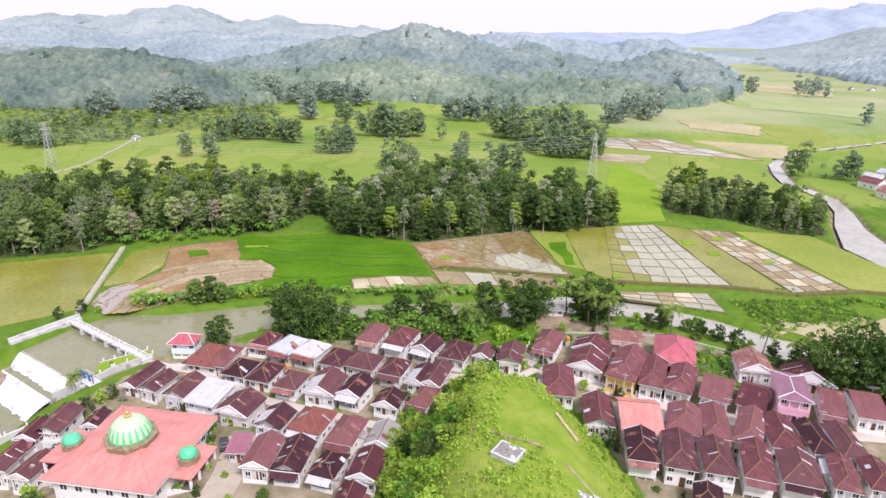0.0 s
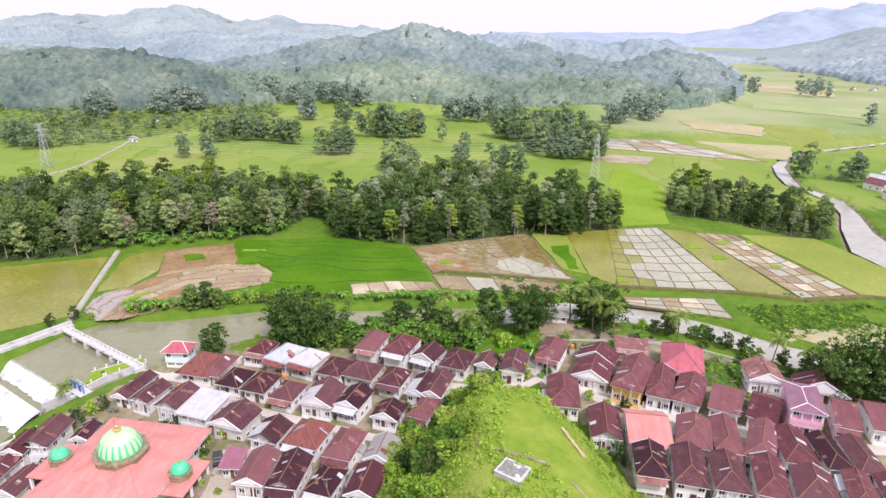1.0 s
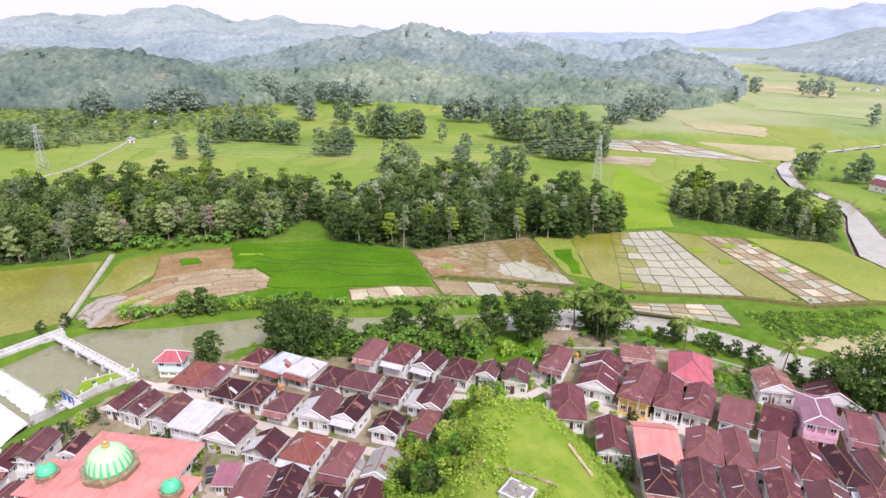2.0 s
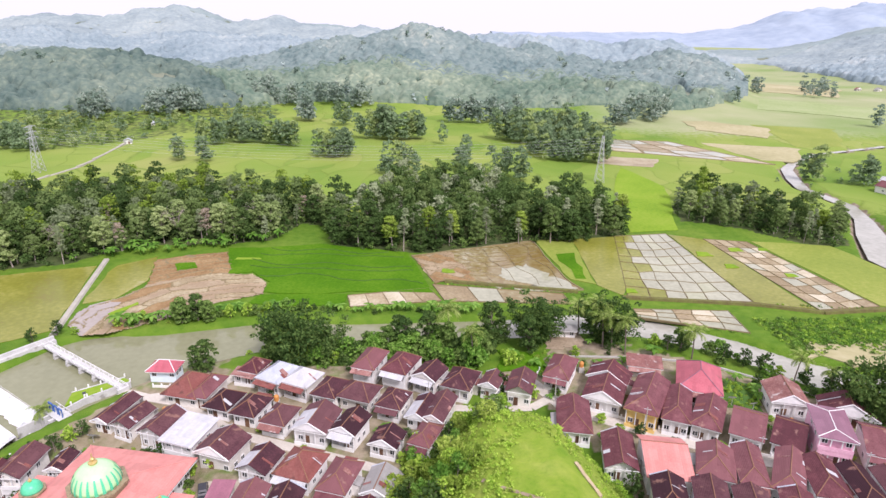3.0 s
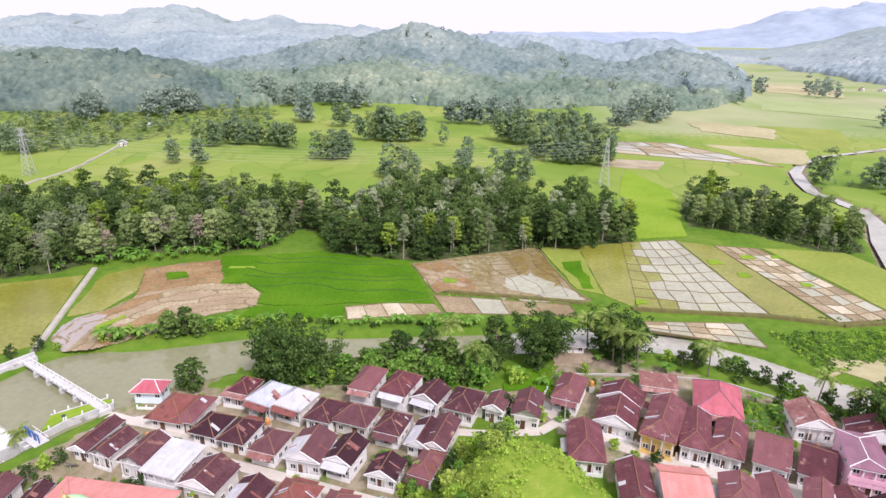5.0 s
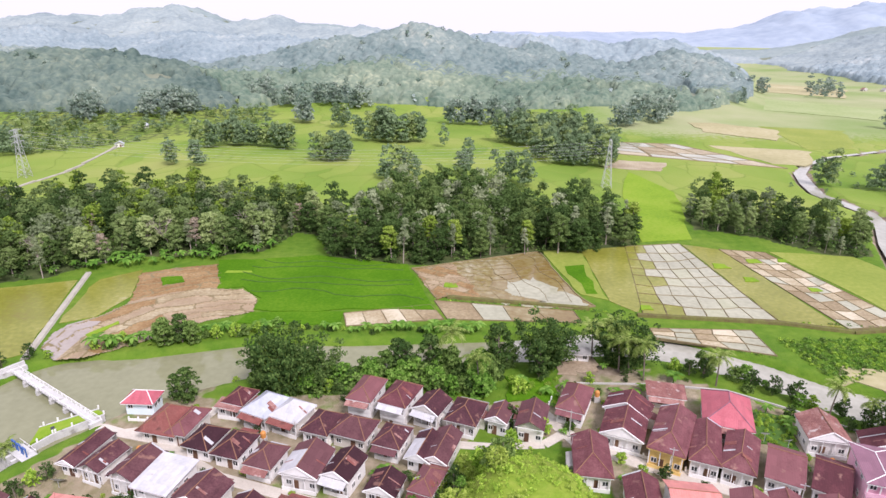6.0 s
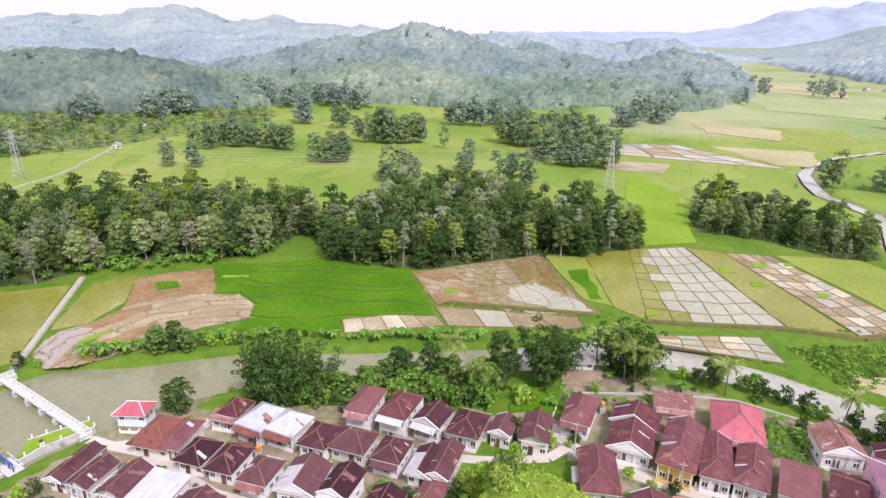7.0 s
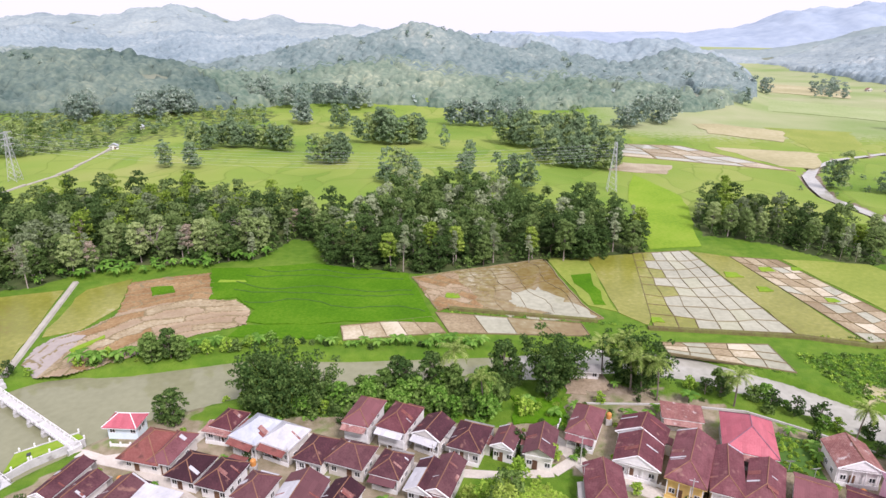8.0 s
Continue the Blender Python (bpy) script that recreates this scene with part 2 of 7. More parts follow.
TARP = material("blue_plastic_tarp", ((0.02, 0.10, 0.42), (0.04, 0.16, 0.55)), 0.4, 1.0, 4.0)
CAR_DARK = material("dark_car_paint", ((0.02, 0.02, 0.025), (0.04, 0.04, 0.05)), 0.25, 1.0, 5.0, spec=0.5)
RUBBER = material("black_rubber", ((0.012, 0.012, 0.012), (0.03, 0.03, 0.03)), 0.8, 1.0, 8.0)
TANK = material("orange_plastic_tank", ((0.50, 0.20, 0.05), (0.60, 0.28, 0.08)), 0.5, 1.0, 5.0)
# spur canopy and leaves: nearer, so less haze mixed into the colour
CANOPY_LEFT = material("spur_canopy", ((0.034, 0.065, 0.058), (0.085, 0.127, 0.112), (0.140, 0.186, 0.150), (0.235, 0.269, 0.198)), 0.9, 0.014, 0.20, bump=1.2, bump_scale=0.3, spec=0.1)
LEAF_LEFT = leaf_material("spur_forest_leaves", ((0.137, 0.211, 0.166), (0.211, 0.290, 0.233), (0.306, 0.380, 0.300)), per_island=0.35)
# blue added to this green for haze over the grove
LEAF_SOFT = leaf_material("soft_grove_leaves", ((0.165, 0.242, 0.078), (0.253, 0.341, 0.120), (0.368, 0.454, 0.186)), per_object=0.6, per_island=0.25)
LEAF_RIVER = leaf_material("riverside_leaves", ((0.068, 0.136, 0.027), (0.132, 0.227, 0.050), (0.227, 0.337, 0.091)))
# bluish green, tinted for the haze over distant clumps
LEAF_CLUMP = leaf_material("clump_leaves", ((0.109, 0.174, 0.092), (0.174, 0.261, 0.133), (0.268, 0.362, 0.200)), per_object=0.3, per_island=0.25)
LEAF_DRY = leaf_material("dry_brown_leaves", ((0.34, 0.27, 0.20), (0.44, 0.36, 0.28), (0.54, 0.47, 0.38)))
STUBBLE = material("dry_rice_stubble", ((0.26, 0.25, 0.12), (0.36, 0.33, 0.18), (0.45, 0.41, 0.27)), 0.9, 0.02, 0.3, bump=0.1, bump_scale=1.0)
GRASS_PALE = material("pale_meadow", ((0.20, 0.27, 0.09), (0.27, 0.33, 0.14), (0.34, 0.37, 0.21)), 0.9, 0.02, 0.3, bump=0.1, bump_scale=1.0)
# haze steps between the near, middle and far canopies, held in the colours
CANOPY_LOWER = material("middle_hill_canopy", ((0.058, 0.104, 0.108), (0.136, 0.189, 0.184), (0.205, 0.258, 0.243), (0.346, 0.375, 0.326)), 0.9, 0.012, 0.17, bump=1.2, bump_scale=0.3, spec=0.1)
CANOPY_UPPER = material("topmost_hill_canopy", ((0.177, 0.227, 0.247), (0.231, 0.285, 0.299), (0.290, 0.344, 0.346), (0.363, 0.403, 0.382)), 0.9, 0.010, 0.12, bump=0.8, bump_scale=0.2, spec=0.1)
EARTH = material("bare_brown_earth", ((0.20, 0.15, 0.095), (0.29, 0.23, 0.155), (0.40, 0.33, 0.245)), 0.9, 0.25, 1.6, bump=0.25, bump_scale=1.2)
TOMB_TOP = material("weathered_tomb_cement", ((0.14, 0.13, 0.125), (0.24, 0.23, 0.22), (0.36, 0.35, 0.33)), 0.9, 0.5, 3.0, spots=((0.60, 0.59, 0.57), 0.7, 0.56))


# ---- small builders ----
def part(name, bm, mat, parent=None, label="", smooth=False):
    me = bpy.data.meshes.new(name)
    bm.to_mesh(me)
    bm.free()
    for m in (mat if isinstance(mat, (list, tuple)) else [mat]):
        me.materials.append(m)
    if smooth:
        me.shade_smooth()
    ob = new(name, me)
    ob.parent = parent
    return tagged(ob, label)


def mesh_of(name, verts, faces, mats, parent=None, label="", smooth=False, index=None):
    me = bpy.data.meshes.new(name)
    me.from_pydata([tuple(v) for v in verts], [], [tuple(f) for f in faces])
    for m in mats:
        me.materials.append(m)
    if index is not None:
        me.polygons.foreach_set("material_index", index)
    if smooth:
        me.shade_smooth()
    ob = new(name, me)
    ob.parent = parent
    return tagged(ob, label)


def box(bm, x0, x1, y0, y1, z0, z1, m=None):
    vs = [bm.verts.new((x, y, z)) for z in (z0, z1) for x, y in ((x0, y0), (x1, y0), (x1, y1), (x0, y1))]
    if m is not None:
        for v in vs:
            v.co = m @ v.co
    for f in ((3, 2, 1, 0), (4, 5, 6, 7), (0, 1, 5, 4), (1, 2, 6, 5), (2, 3, 7, 6), (3, 0, 4, 7)):
        bm.faces.new([vs[i] for i in f])
    return bm


def boxes(*rows):
    bm = bmesh.new()
    for row in rows:
        box(bm, *row)
    return bm


def tube(bm, a, b, ra, rb, sides=6):
    a, b = Vector(a), Vector(b)
    turn = (b - a).to_track_quat("Z", "Y").to_matrix()
    rings = []
    for c, r in ((a, ra), (b, rb)):
        rings.append([bm.verts.new(c + turn @ Vector((r * math.cos(2 * math.pi * i / sides), r * math.sin(2 * math.pi * i / sides), 0))) for i in range(sides)])
    for i in range(sides):
        j = (i + 1) % sides
        bm.faces.new((rings[0][i], rings[0][j], rings[1][j], rings[1][i]))
    bm.faces.new(rings[1])
    bm.faces.new(rings[0][::-1])
    return bm


def empty(name, m, label, category, group=""):
    ob = new(name)
    ob.matrix_basis = m
    return tagged(ob, label, category, group)


# ---- shape of the land ----
def vnoise(x, y, seed=0):
    xi, yi = np.floor(x), np.floor(y)
    xf, yf = x - xi, y - yi
    u, v = xf * xf * (3 - 2 * xf), yf * yf * (3 - 2 * yf)

    def h(a, b):
        s = np.sin(a * 127.1 + b * 311.7 + seed * 74.7) * 43758.5453
        return s - np.floor(s)
    return (h(xi, yi) * (1 - u) + h(xi + 1, yi) * u) * (1 - v) + (h(xi, yi + 1) * (1 - u) + h(xi + 1, yi + 1) * u) * v


def fbm(x, y, seed=0, octaves=4):
    out, amp, f = 0.0, 0.5, 1.0
    for k in range(octaves):
        out = out + amp * vnoise(x * f, y * f, seed + k * 13)
        amp, f = amp * 0.5, f * 2.03
    return out


def ease(v):
    v = np.clip(v, 0.0, 1.0)
    return v * v * (3 - 2 * v)


# centre line of the river: x, y, half width
RIVER_LINE = ((190, 96, 11), (150, 112, 10), (115, 130, 9), (97, 140, 6.5), (87, 146.5, 5.5), (77, 156.5, 5), (60, 166.5, 5.5), (41, 170.5, 6), (16, 166, 5.5),
              (-25, 161.5, 6.5), (-49, 160, 8), (-70.5, 151, 10.5), (-87, 142.5, 16.8), (-96, 128, 15), (-106, 114, 14), (-122, 90, 14), (-150, 50, 16))
STREAM_LINE = ((560, 640, 2.5), (420, 520, 2.0), (323, 466, 1.8), (283, 446, 1.6), (255, 432, 1.6), (228, 408, 2.0), (209, 382, 3.0), (199, 356, 3.4), (192, 333, 3.0), (194, 317, 3), (196, 300, 3.0), (188, 276, 3.5), (176, 252, 5.5),
               (166, 224, 9), (170, 190, 9), (180, 145, 9), (188, 110, 9))


def line_distance(x, y, line):
    """Distance past the edge of a ribbon, negative inside it."""
    best = np.full(np.shape(x), 1e9)
    for (ax, ay, aw), (bx, by, bw) in zip(line, line[1:]):
        dx, dy = bx - ax, by - ay
        k = np.clip(((x - ax) * dx + (y - ay) * dy) / (dx * dx + dy * dy), 0, 1)
        d = np.hypot(x - ax - k * dx, y - ay - k * dy) - (aw + k * (bw - aw))
        best = np.minimum(best, d)
    return best


def ridge(x, y, line, spread, sharp=0.0):
    """A mound along a line of x, y, height; sharp: share of a straight slope in its side."""
    best = np.zeros(np.shape(x))
    for (ax, ay, ah), (bx, by, bh) in zip(line, line[1:]):
        dx, dy = bx - ax, by - ay
        k = np.clip(((x - ax) * dx + (y - ay) * dy) / (dx * dx + dy * dy), 0, 1)
        d = np.clip(1 - np.hypot(x - ax - k * dx, y - ay - k * dy) / spread, 0, 1)
        best = np.maximum(best, (ah + k * (bh - ah)) * ((1 - sharp) * ease(d) + sharp * d))
    return best


def graveyard_hill(x, y):
    wide = 6 + 17 * ease((130 - y) / 45)
    up = ease((127 - y) / 28) * ease((y + 40) / 60)
    lumps = 1 + 0.07 * (fbm(x / 9, y / 9, 17) - 0.5)
    return 15.4 * lumps * up * ease((wide + 1 - np.where(x > 12, 0.88, 1.0) * np.abs(x - 12.0)) / (wide * 0.88))


# crest lines of the wooded hills beyond the valley, x, y, height, with the reach of each slope
SPUR = ((-620, 690, 36), (-470, 690, 37), (-411, 690, 42), (-369, 690, 44), (-340, 690, 41), (-317, 690, 35), (-294, 690, 27), (-277, 685, 20), (-258, 675, 11), (-226, 665, 2))
FRONT_HILL = ((-245, 880, 22), (-175, 885, 45), (-114, 885, 58), (-68, 885, 64), (-46, 880, 69), (-28, 880, 66), (0, 875, 56), (30, 870, 46), (84, 860, 37), (130, 850, 31), (192, 840, 22), (250, 830, 10))
END_HILL = ((-60, 1150, 66), (0, 1120, 67), (102, 1090, 62), (134, 1080, 64), (186, 1080, 60), (270, 1065, 57), (330, 1045, 57), (348, 1010, 52), (362, 960, 40), (380, 920, 27), (398, 890, 10))
MIDDLE_HILL = ((-400, 1050, 14), (-330, 1180, 42), (-285, 1330, 62), (-250, 1380, 71), (-209, 1390, 66), (-120, 1400, 60), (60, 1420, 56), (220, 1420, 46))
MAIN_RANGE = ((-1900, 1800, 72), (-1157, 1700, 75), (-936, 1700, 79), (-790, 1700, 80), (-730, 1700, 92), (-700, 1700, 96), (-640, 1700, 82), (-526, 1700, 84), (-424, 1700, 79), (-300, 1740, 72))
PEAK_SPUR = ((-706, 1690, 96), (-560, 1400, 72), (-470, 1220, 52), (-400, 1060, 30), (-345, 930, 10))
WEST_SPUR = ((-1000, 1650, 80), (-840, 1350, 66), (-720, 1150, 50), (-640, 1000, 38))
SHORT_SPUR = ((-424, 1690, 80), (-395, 1480, 62), (-370, 1340, 44))
HILLS = ((SPUR, 165), (FRONT_HILL, 270), (END_HILL, 250), (MIDDLE_HILL, 330), (MAIN_RANGE, 780), (PEAK_SPUR, 230), (WEST_SPUR, 300), (SHORT_SPUR, 190))


def hill_height(x, y):
    """Wooded hills with rounded spurs and gullies between them."""
    n = fbm(x / 150, y / 150, 9, 5)
    gully = np.abs(fbm(x / 120 + 0.4 * n, y / 170, 21, 4) - 0.47) * 2
    total = np.zeros(np.shape(x))
    for line, spread in HILLS:
        total = total + ridge(x, y, line, spread, 0.45) ** 3
    total = total * ease((425 + 0.42 * (y - 890) - x) / 75)
    return np.cbrt(total) * (0.80 + 0.22 * n + 0.38 * gully)


def land(x, y):
    x, y = np.asarray(x, float), np.asarray(y, float)
    z = 0.12 * (fbm(x / 25, y / 25, 3) - 0.5)
    z = z + graveyard_hill(x, y)
    z = z - 4.5 * ease((118 - y) / 16) * ease((-40 - x) / 16)
    z = z + 5 * ease((y - 262) / 60) * ease((80 - x) / 60) * fbm(x / 60, y / 60, 5) * ease((470 - y) / 90)
    # wooded hills beyond the valley
    n = fbm(x / 230, y / 230, 9, 5)
    gully = np.abs(fbm(x / 170 + 0.3 * n, y / 260, 21, 4) - 0.47) * 2
    if np.max(y) > 440:
        z = z + hill_height(x, y)
    z = z + ridge(x, y, ((960, 850, 55), (1010, 1250, 58), (1150, 1600, 60), (1500, 2100, 70), (1900, 2700, 80)), 380) * (0.70 + 0.3 * n + 0.2 * gully)
    z = z + ridge(x, y, ((480, 1900, 16), (700, 1850, 26), (950, 1800, 36), (1300, 1750, 46)), 380) * (0.7 + 0.3 * n + 0.3 * gully)
    # river and stream cut into the valley
    d = line_distance(x, y, RIVER_LINE)
    low = ease((136 - y + 0.5 * (x + 95)) / 14) * ease((-78 - x) / 6)
    z = z - (3.4 + 4.6 * low) * ease((1.8 - d) / 3.6)
    z = z - 2.6 * ease((3.5 - line_distance(x, y, STREAM_LINE)) / 4.5)
    return z


def land_at(x, y):
    return float(land(np.array([x]), np.array([y]))[0])


def spread_axis(lo, hi, step, start, end):
    inner = list(np.arange(lo, hi + step / 2, step))
    out, s, v = [], step, hi
    while v < end:
        s *= 1.045
        v += s
        out.append(min(v, end))
    back, s, v = [], step, lo
    while v > start:
        s *= 1.045
        v -= s
        back.append(max(v, start))
    return np.array(back[::-1] + inner + out)


def smooth_band(d, soft):
    return ease(0.5 - d / (2 * soft))


def inside(px, py, poly):
    px, py = np.asarray(px, float), np.asarray(py, float)
    hit = np.zeros(px.shape, bool)
    for (ax, ay), (bx, by) in zip(poly, poly[1:] + poly[:1]):
        cross = ((ay > py) != (by > py)) & (px < (bx - ax) * (py - ay) / ((by - ay) if by != ay else 1e-9) + ax)
        hit ^= cross
    return hit


VILLAGE = [(-90, 100), (-72, 128), (-62, 143), (-40, 143), (-15, 144), (10, 141), (23, 146), (30, 158), (50, 156), (60, 150), (80, 136), (100, 118), (115, 100), (110, 60), (36, 70),
           (34, 100), (25, 126), (10, 136), (-4, 118), (-12, 96), (-14, 60), (-90, 60)]


def ground_material():
    m = bpy.data.materials.new("valley_ground")
    m.use_nodes = True
    n, l = m.node_tree.nodes, m.node_tree.links
    b = n["Principled BSDF"]
    b.inputs["Roughness"].default_value, b.inputs["Specular IOR Level"].default_value = 0.9, 0.15
    where = n.new("ShaderNodeTexCoord")

    def noisy(scale, detail=5):
        t = n.new("ShaderNodeTexNoise")
        t.inputs["Scale"].default_value, t.inputs["Detail"].default_value = scale, detail
        l.new(where.outputs["Object"], t.inputs["Vector"])
        return t.outputs["Fac"]

    def ramp(fac, *cols):
        r = n.new("ShaderNodeValToRGB")
        r.color_ramp.elements[0].position, r.color_ramp.elements[1].position = 0.32, 0.68
        r.color_ramp.elements[0].color, r.color_ramp.elements[1].color = (*cols[0], 1), (*cols[-1], 1)
        for i, c in enumerate(cols[1:-1]):
            r.color_ramp.elements.new(0.32 + 0.36 * (i + 1) / (len(cols) - 1)).color = (*c, 1)
        l.new(fac, r.inputs[0])
        return r.outputs["Color"]

    def mix(fac, a, c):
        x = n.new("ShaderNodeMix")
        x.data_type = "RGBA"
        l.new(fac, x.inputs["Factor"])
        l.new(a, x.inputs["A"])
        l.new(c, x.inputs["B"])
        return x.outputs["Result"]

    def cover(name):
        a = n.new("ShaderNodeAttribute")
        a.attribute_name = name
        s = n.new("ShaderNodeMath")
        s.operation = "ADD"
        l.new(a.outputs["Fac"], s.inputs[0])
        l.new(noisy(0.25), s.inputs[1])
        r = n.new("ShaderNodeMapRange")
        r.inputs["From Min"].default_value, r.inputs["From Max"].default_value = 0.88, 1.12
        l.new(s.outputs[0], r.inputs["Value"])
        return r.outputs["Result"]

    grass = mix(noisy(0.9), ramp(noisy(0.05), (0.055, 0.140, 0.008), (0.092, 0.188, 0.012), (0.155, 0.235, 0.028)), ramp(noisy(0.35), (0.05, 0.125, 0.010), (0.135, 0.215, 0.026)))
    # small plots with thin bunds, bent by noise
    bend = n.new("ShaderNodeTexNoise")
    bend.inputs["Scale"].default_value = 0.012
    l.new(where.outputs["Object"], bend.inputs["Vector"])
    push = n.new("ShaderNodeVectorMath")
    push.operation = "MULTIPLY_ADD"
    push.inputs[1].default_value = (70, 70, 0)
    l.new(bend.outputs["Color"], push.inputs[0])
    l.new(where.outputs["Object"], push.inputs[2])
    flat = n.new("ShaderNodeVectorMath")
    flat.operation = "MULTIPLY"
    flat.inputs[1].default_value = (1.0, 0.62, 0.0)
    l.new(push.outputs[0], flat.inputs[0])
    plots = n.new("ShaderNodeTexVoronoi")
    plots.inputs["Scale"].default_value = 0.045
    l.new(flat.outputs[0], plots.inputs["Vector"])
    edges = n.new("ShaderNodeTexVoronoi")
    edges.feature = "DISTANCE_TO_EDGE"
    edges.inputs["Scale"].default_value = 0.045
    l.new(flat.outputs[0], edges.inputs["Vector"])
    tint = n.new("ShaderNodeSeparateColor")
    l.new(plots.outputs["Color"], tint.inputs[0])
    blend = n.new("ShaderNodeMath")
    blend.operation = "MULTIPLY_ADD"
    blend.inputs[1].default_value = 0.14
    l.new(tint.outputs[0], blend.inputs[0])
    half = n.new("ShaderNodeMath")
    half.operation = "MULTIPLY"
    half.inputs[1].default_value = 0.86
    l.new(noisy(0.010), half.inputs[0])
    l.new(half.outputs[0], blend.inputs[2])
    rim = n.new("ShaderNodeMapRange")
    rim.inputs["From Min"].default_value, rim.inputs["From Max"].default_value = 0.004, 0.022
    l.new(edges.outputs["Distance"], rim.inputs["Value"])
    # far plots: extra blue in these greens stands for haze
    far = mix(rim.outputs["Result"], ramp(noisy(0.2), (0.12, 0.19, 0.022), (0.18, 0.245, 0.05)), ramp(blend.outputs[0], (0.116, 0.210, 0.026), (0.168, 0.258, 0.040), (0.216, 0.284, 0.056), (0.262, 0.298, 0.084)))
    dirt = mix(noisy(1.5), ramp(noisy(0.15), (0.17, 0.14, 0.08), (0.34, 0.28, 0.20)), ramp(noisy(0.4), (0.14, 0.14, 0.06), (0.40, 0.34, 0.26)))
    wood = ramp(noisy(0.08), (0.035, 0.055, 0.018), (0.06, 0.085, 0.028), (0.10, 0.12, 0.045))
    # hill floor greyed to carry the same painted haze as the canopies
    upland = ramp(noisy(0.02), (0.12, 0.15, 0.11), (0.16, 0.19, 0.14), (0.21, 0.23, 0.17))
    bed = ramp(noisy(0.3), (0.14, 0.11, 0.07), (0.30, 0.25, 0.19))
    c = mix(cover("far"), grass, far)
    meadow = mix(noisy(1.2), ramp(noisy(0.12), (0.13, 0.235, 0.018), (0.205, 0.295, 0.030), (0.30, 0.34, 0.075)), ramp(noisy(0.5), (0.11, 0.215, 0.015), (0.25, 0.31, 0.05)))
    # haze painted over the far right valley floor as a paler ground colour
    dry = mix(noisy(0.03), ramp(noisy(0.006), (0.21, 0.275, 0.105), (0.28, 0.325, 0.15), (0.35, 0.355, 0.215)), ramp(noisy(0.012), (0.17, 0.265, 0.07), (0.33, 0.34, 0.20)))
    c = mix(cover("dry"), c, dry)
    c = mix(cover("meadow"), c, meadow)
    c = mix(cover("dirt"), c, dirt)
    c = mix(cover("wood"), c, wood)
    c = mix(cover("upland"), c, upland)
    c = mix(cover("bed"), c, bed)
    l.new(c, b.inputs["Base Color"])
    relief = n.new("ShaderNodeBump")
    relief.inputs["Distance"].default_value = 0.25
    l.new(noisy(2.0), relief.inputs["Height"])
    l.new(relief.outputs["Normal"], b.inputs["Normal"])
    return m


def build_ground():
    xs = spread_axis(-135, 185, 1.6, -4800, 4800)
    ys = spread_axis(60, 265, 1.6, -700, 4900)
    gx, gy = np.meshgrid(xs, ys)
    gz = land(gx, gy)
    nx, ny = len(xs), len(ys)
    idx = np.arange(nx * ny).reshape(ny, nx)
    quads = np.stack([idx[:-1, :-1], idx[:-1, 1:], idx[1:, 1:], idx[1:, :-1]], -1).reshape(-1, 4)
    me = bpy.data.meshes.new("ground")
    me.vertices.add(nx * ny)
    me.vertices.foreach_set("co", np.stack([gx, gy, gz], -1).ravel())
    me.loops.add(quads.size)
    me.loops.foreach_set("vertex_index", quads.ravel())
    me.polygons.add(len(quads))
    me.polygons.foreach_set("loop_start", np.arange(0, quads.size, 4))
    me.update(calc_edges=True)
    me.shade_smooth()
    hills = gz > 7 + 6 * fbm(gx / 80, gy / 80, 2)
    dirt = inside(gx, gy, VILLAGE) * (0.50 + 0.42 * vnoise(gx / 7, gy / 7, 4)) * (graveyard_hill(gx, gy) < 0.8)
    dirt = np.maximum(dirt, 0.55 * inside(gx, gy, [(-78, 136), (-60, 146), (-50, 153), (-56, 138), (-66, 128)]))
    bank = line_distance(gx, gy, RIVER_LINE)
    stream = line_distance(gx, gy, STREAM_LINE)
    bed = np.maximum(0.8 * ease((-0.6 - bank) / 1.5), 0.8 * (stream < 2.2))
    bed = np.maximum(bed, 0.75 * smooth_band(np.hypot((gx - 37) / 2.0, gy - 155.5) - 3.0, 2.0))
    wood = np.where(hills & (gy > 480), 0.85, 0.0)
    wood = np.maximum(wood, 0.5 * inside(gx, gy, SCRUB))
    wood = np.maximum(wood, 0.75 * (inside(gx, gy, BELT_LEFT) | inside(gx, gy, BELT_RIGHT)))
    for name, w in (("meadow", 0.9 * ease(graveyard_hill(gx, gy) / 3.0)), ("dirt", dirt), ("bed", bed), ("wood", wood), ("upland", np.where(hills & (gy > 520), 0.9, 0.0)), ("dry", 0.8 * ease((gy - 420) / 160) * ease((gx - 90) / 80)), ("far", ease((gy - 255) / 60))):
        me.attributes.new(name, "FLOAT", "POINT").data.foreach_set("value", np.asarray(w, float).ravel().astype(np.float32))
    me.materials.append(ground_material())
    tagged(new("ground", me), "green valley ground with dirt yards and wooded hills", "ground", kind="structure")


BELT_LEFT = [(-240, 250), (-170, 196), (-145, 203), (-130, 208), (-123, 218), (-110, 228), (-81, 231), (-67, 236), (-60, 258), (-50, 254), (-43, 231), (-20, 223.5), (-6, 224.5), (13, 231), (35, 236), (58, 240), (72, 246),
             (77, 266), (72, 288), (57, 296), (38, 288), (30, 306), (16, 318), (0, 322), (-26, 302), (-36, 274), (-61, 284), (-78, 290), (-113, 306), (-152, 298), (-183, 282), (-240, 276)]
BELT_RIGHT = [(103, 268), (113, 265), (124, 259), (133, 249), (140, 240), (150, 236), (160, 240), (165, 258), (159, 268), (152, 277), (146, 291), (138, 302), (123, 312), (106, 292)]
SCRUB = [(-420, 430), (-250, 395), (-225, 440), (-205, 480), (-165, 520), (-150, 600), (-200, 660), (-420, 660)]
build_ground()


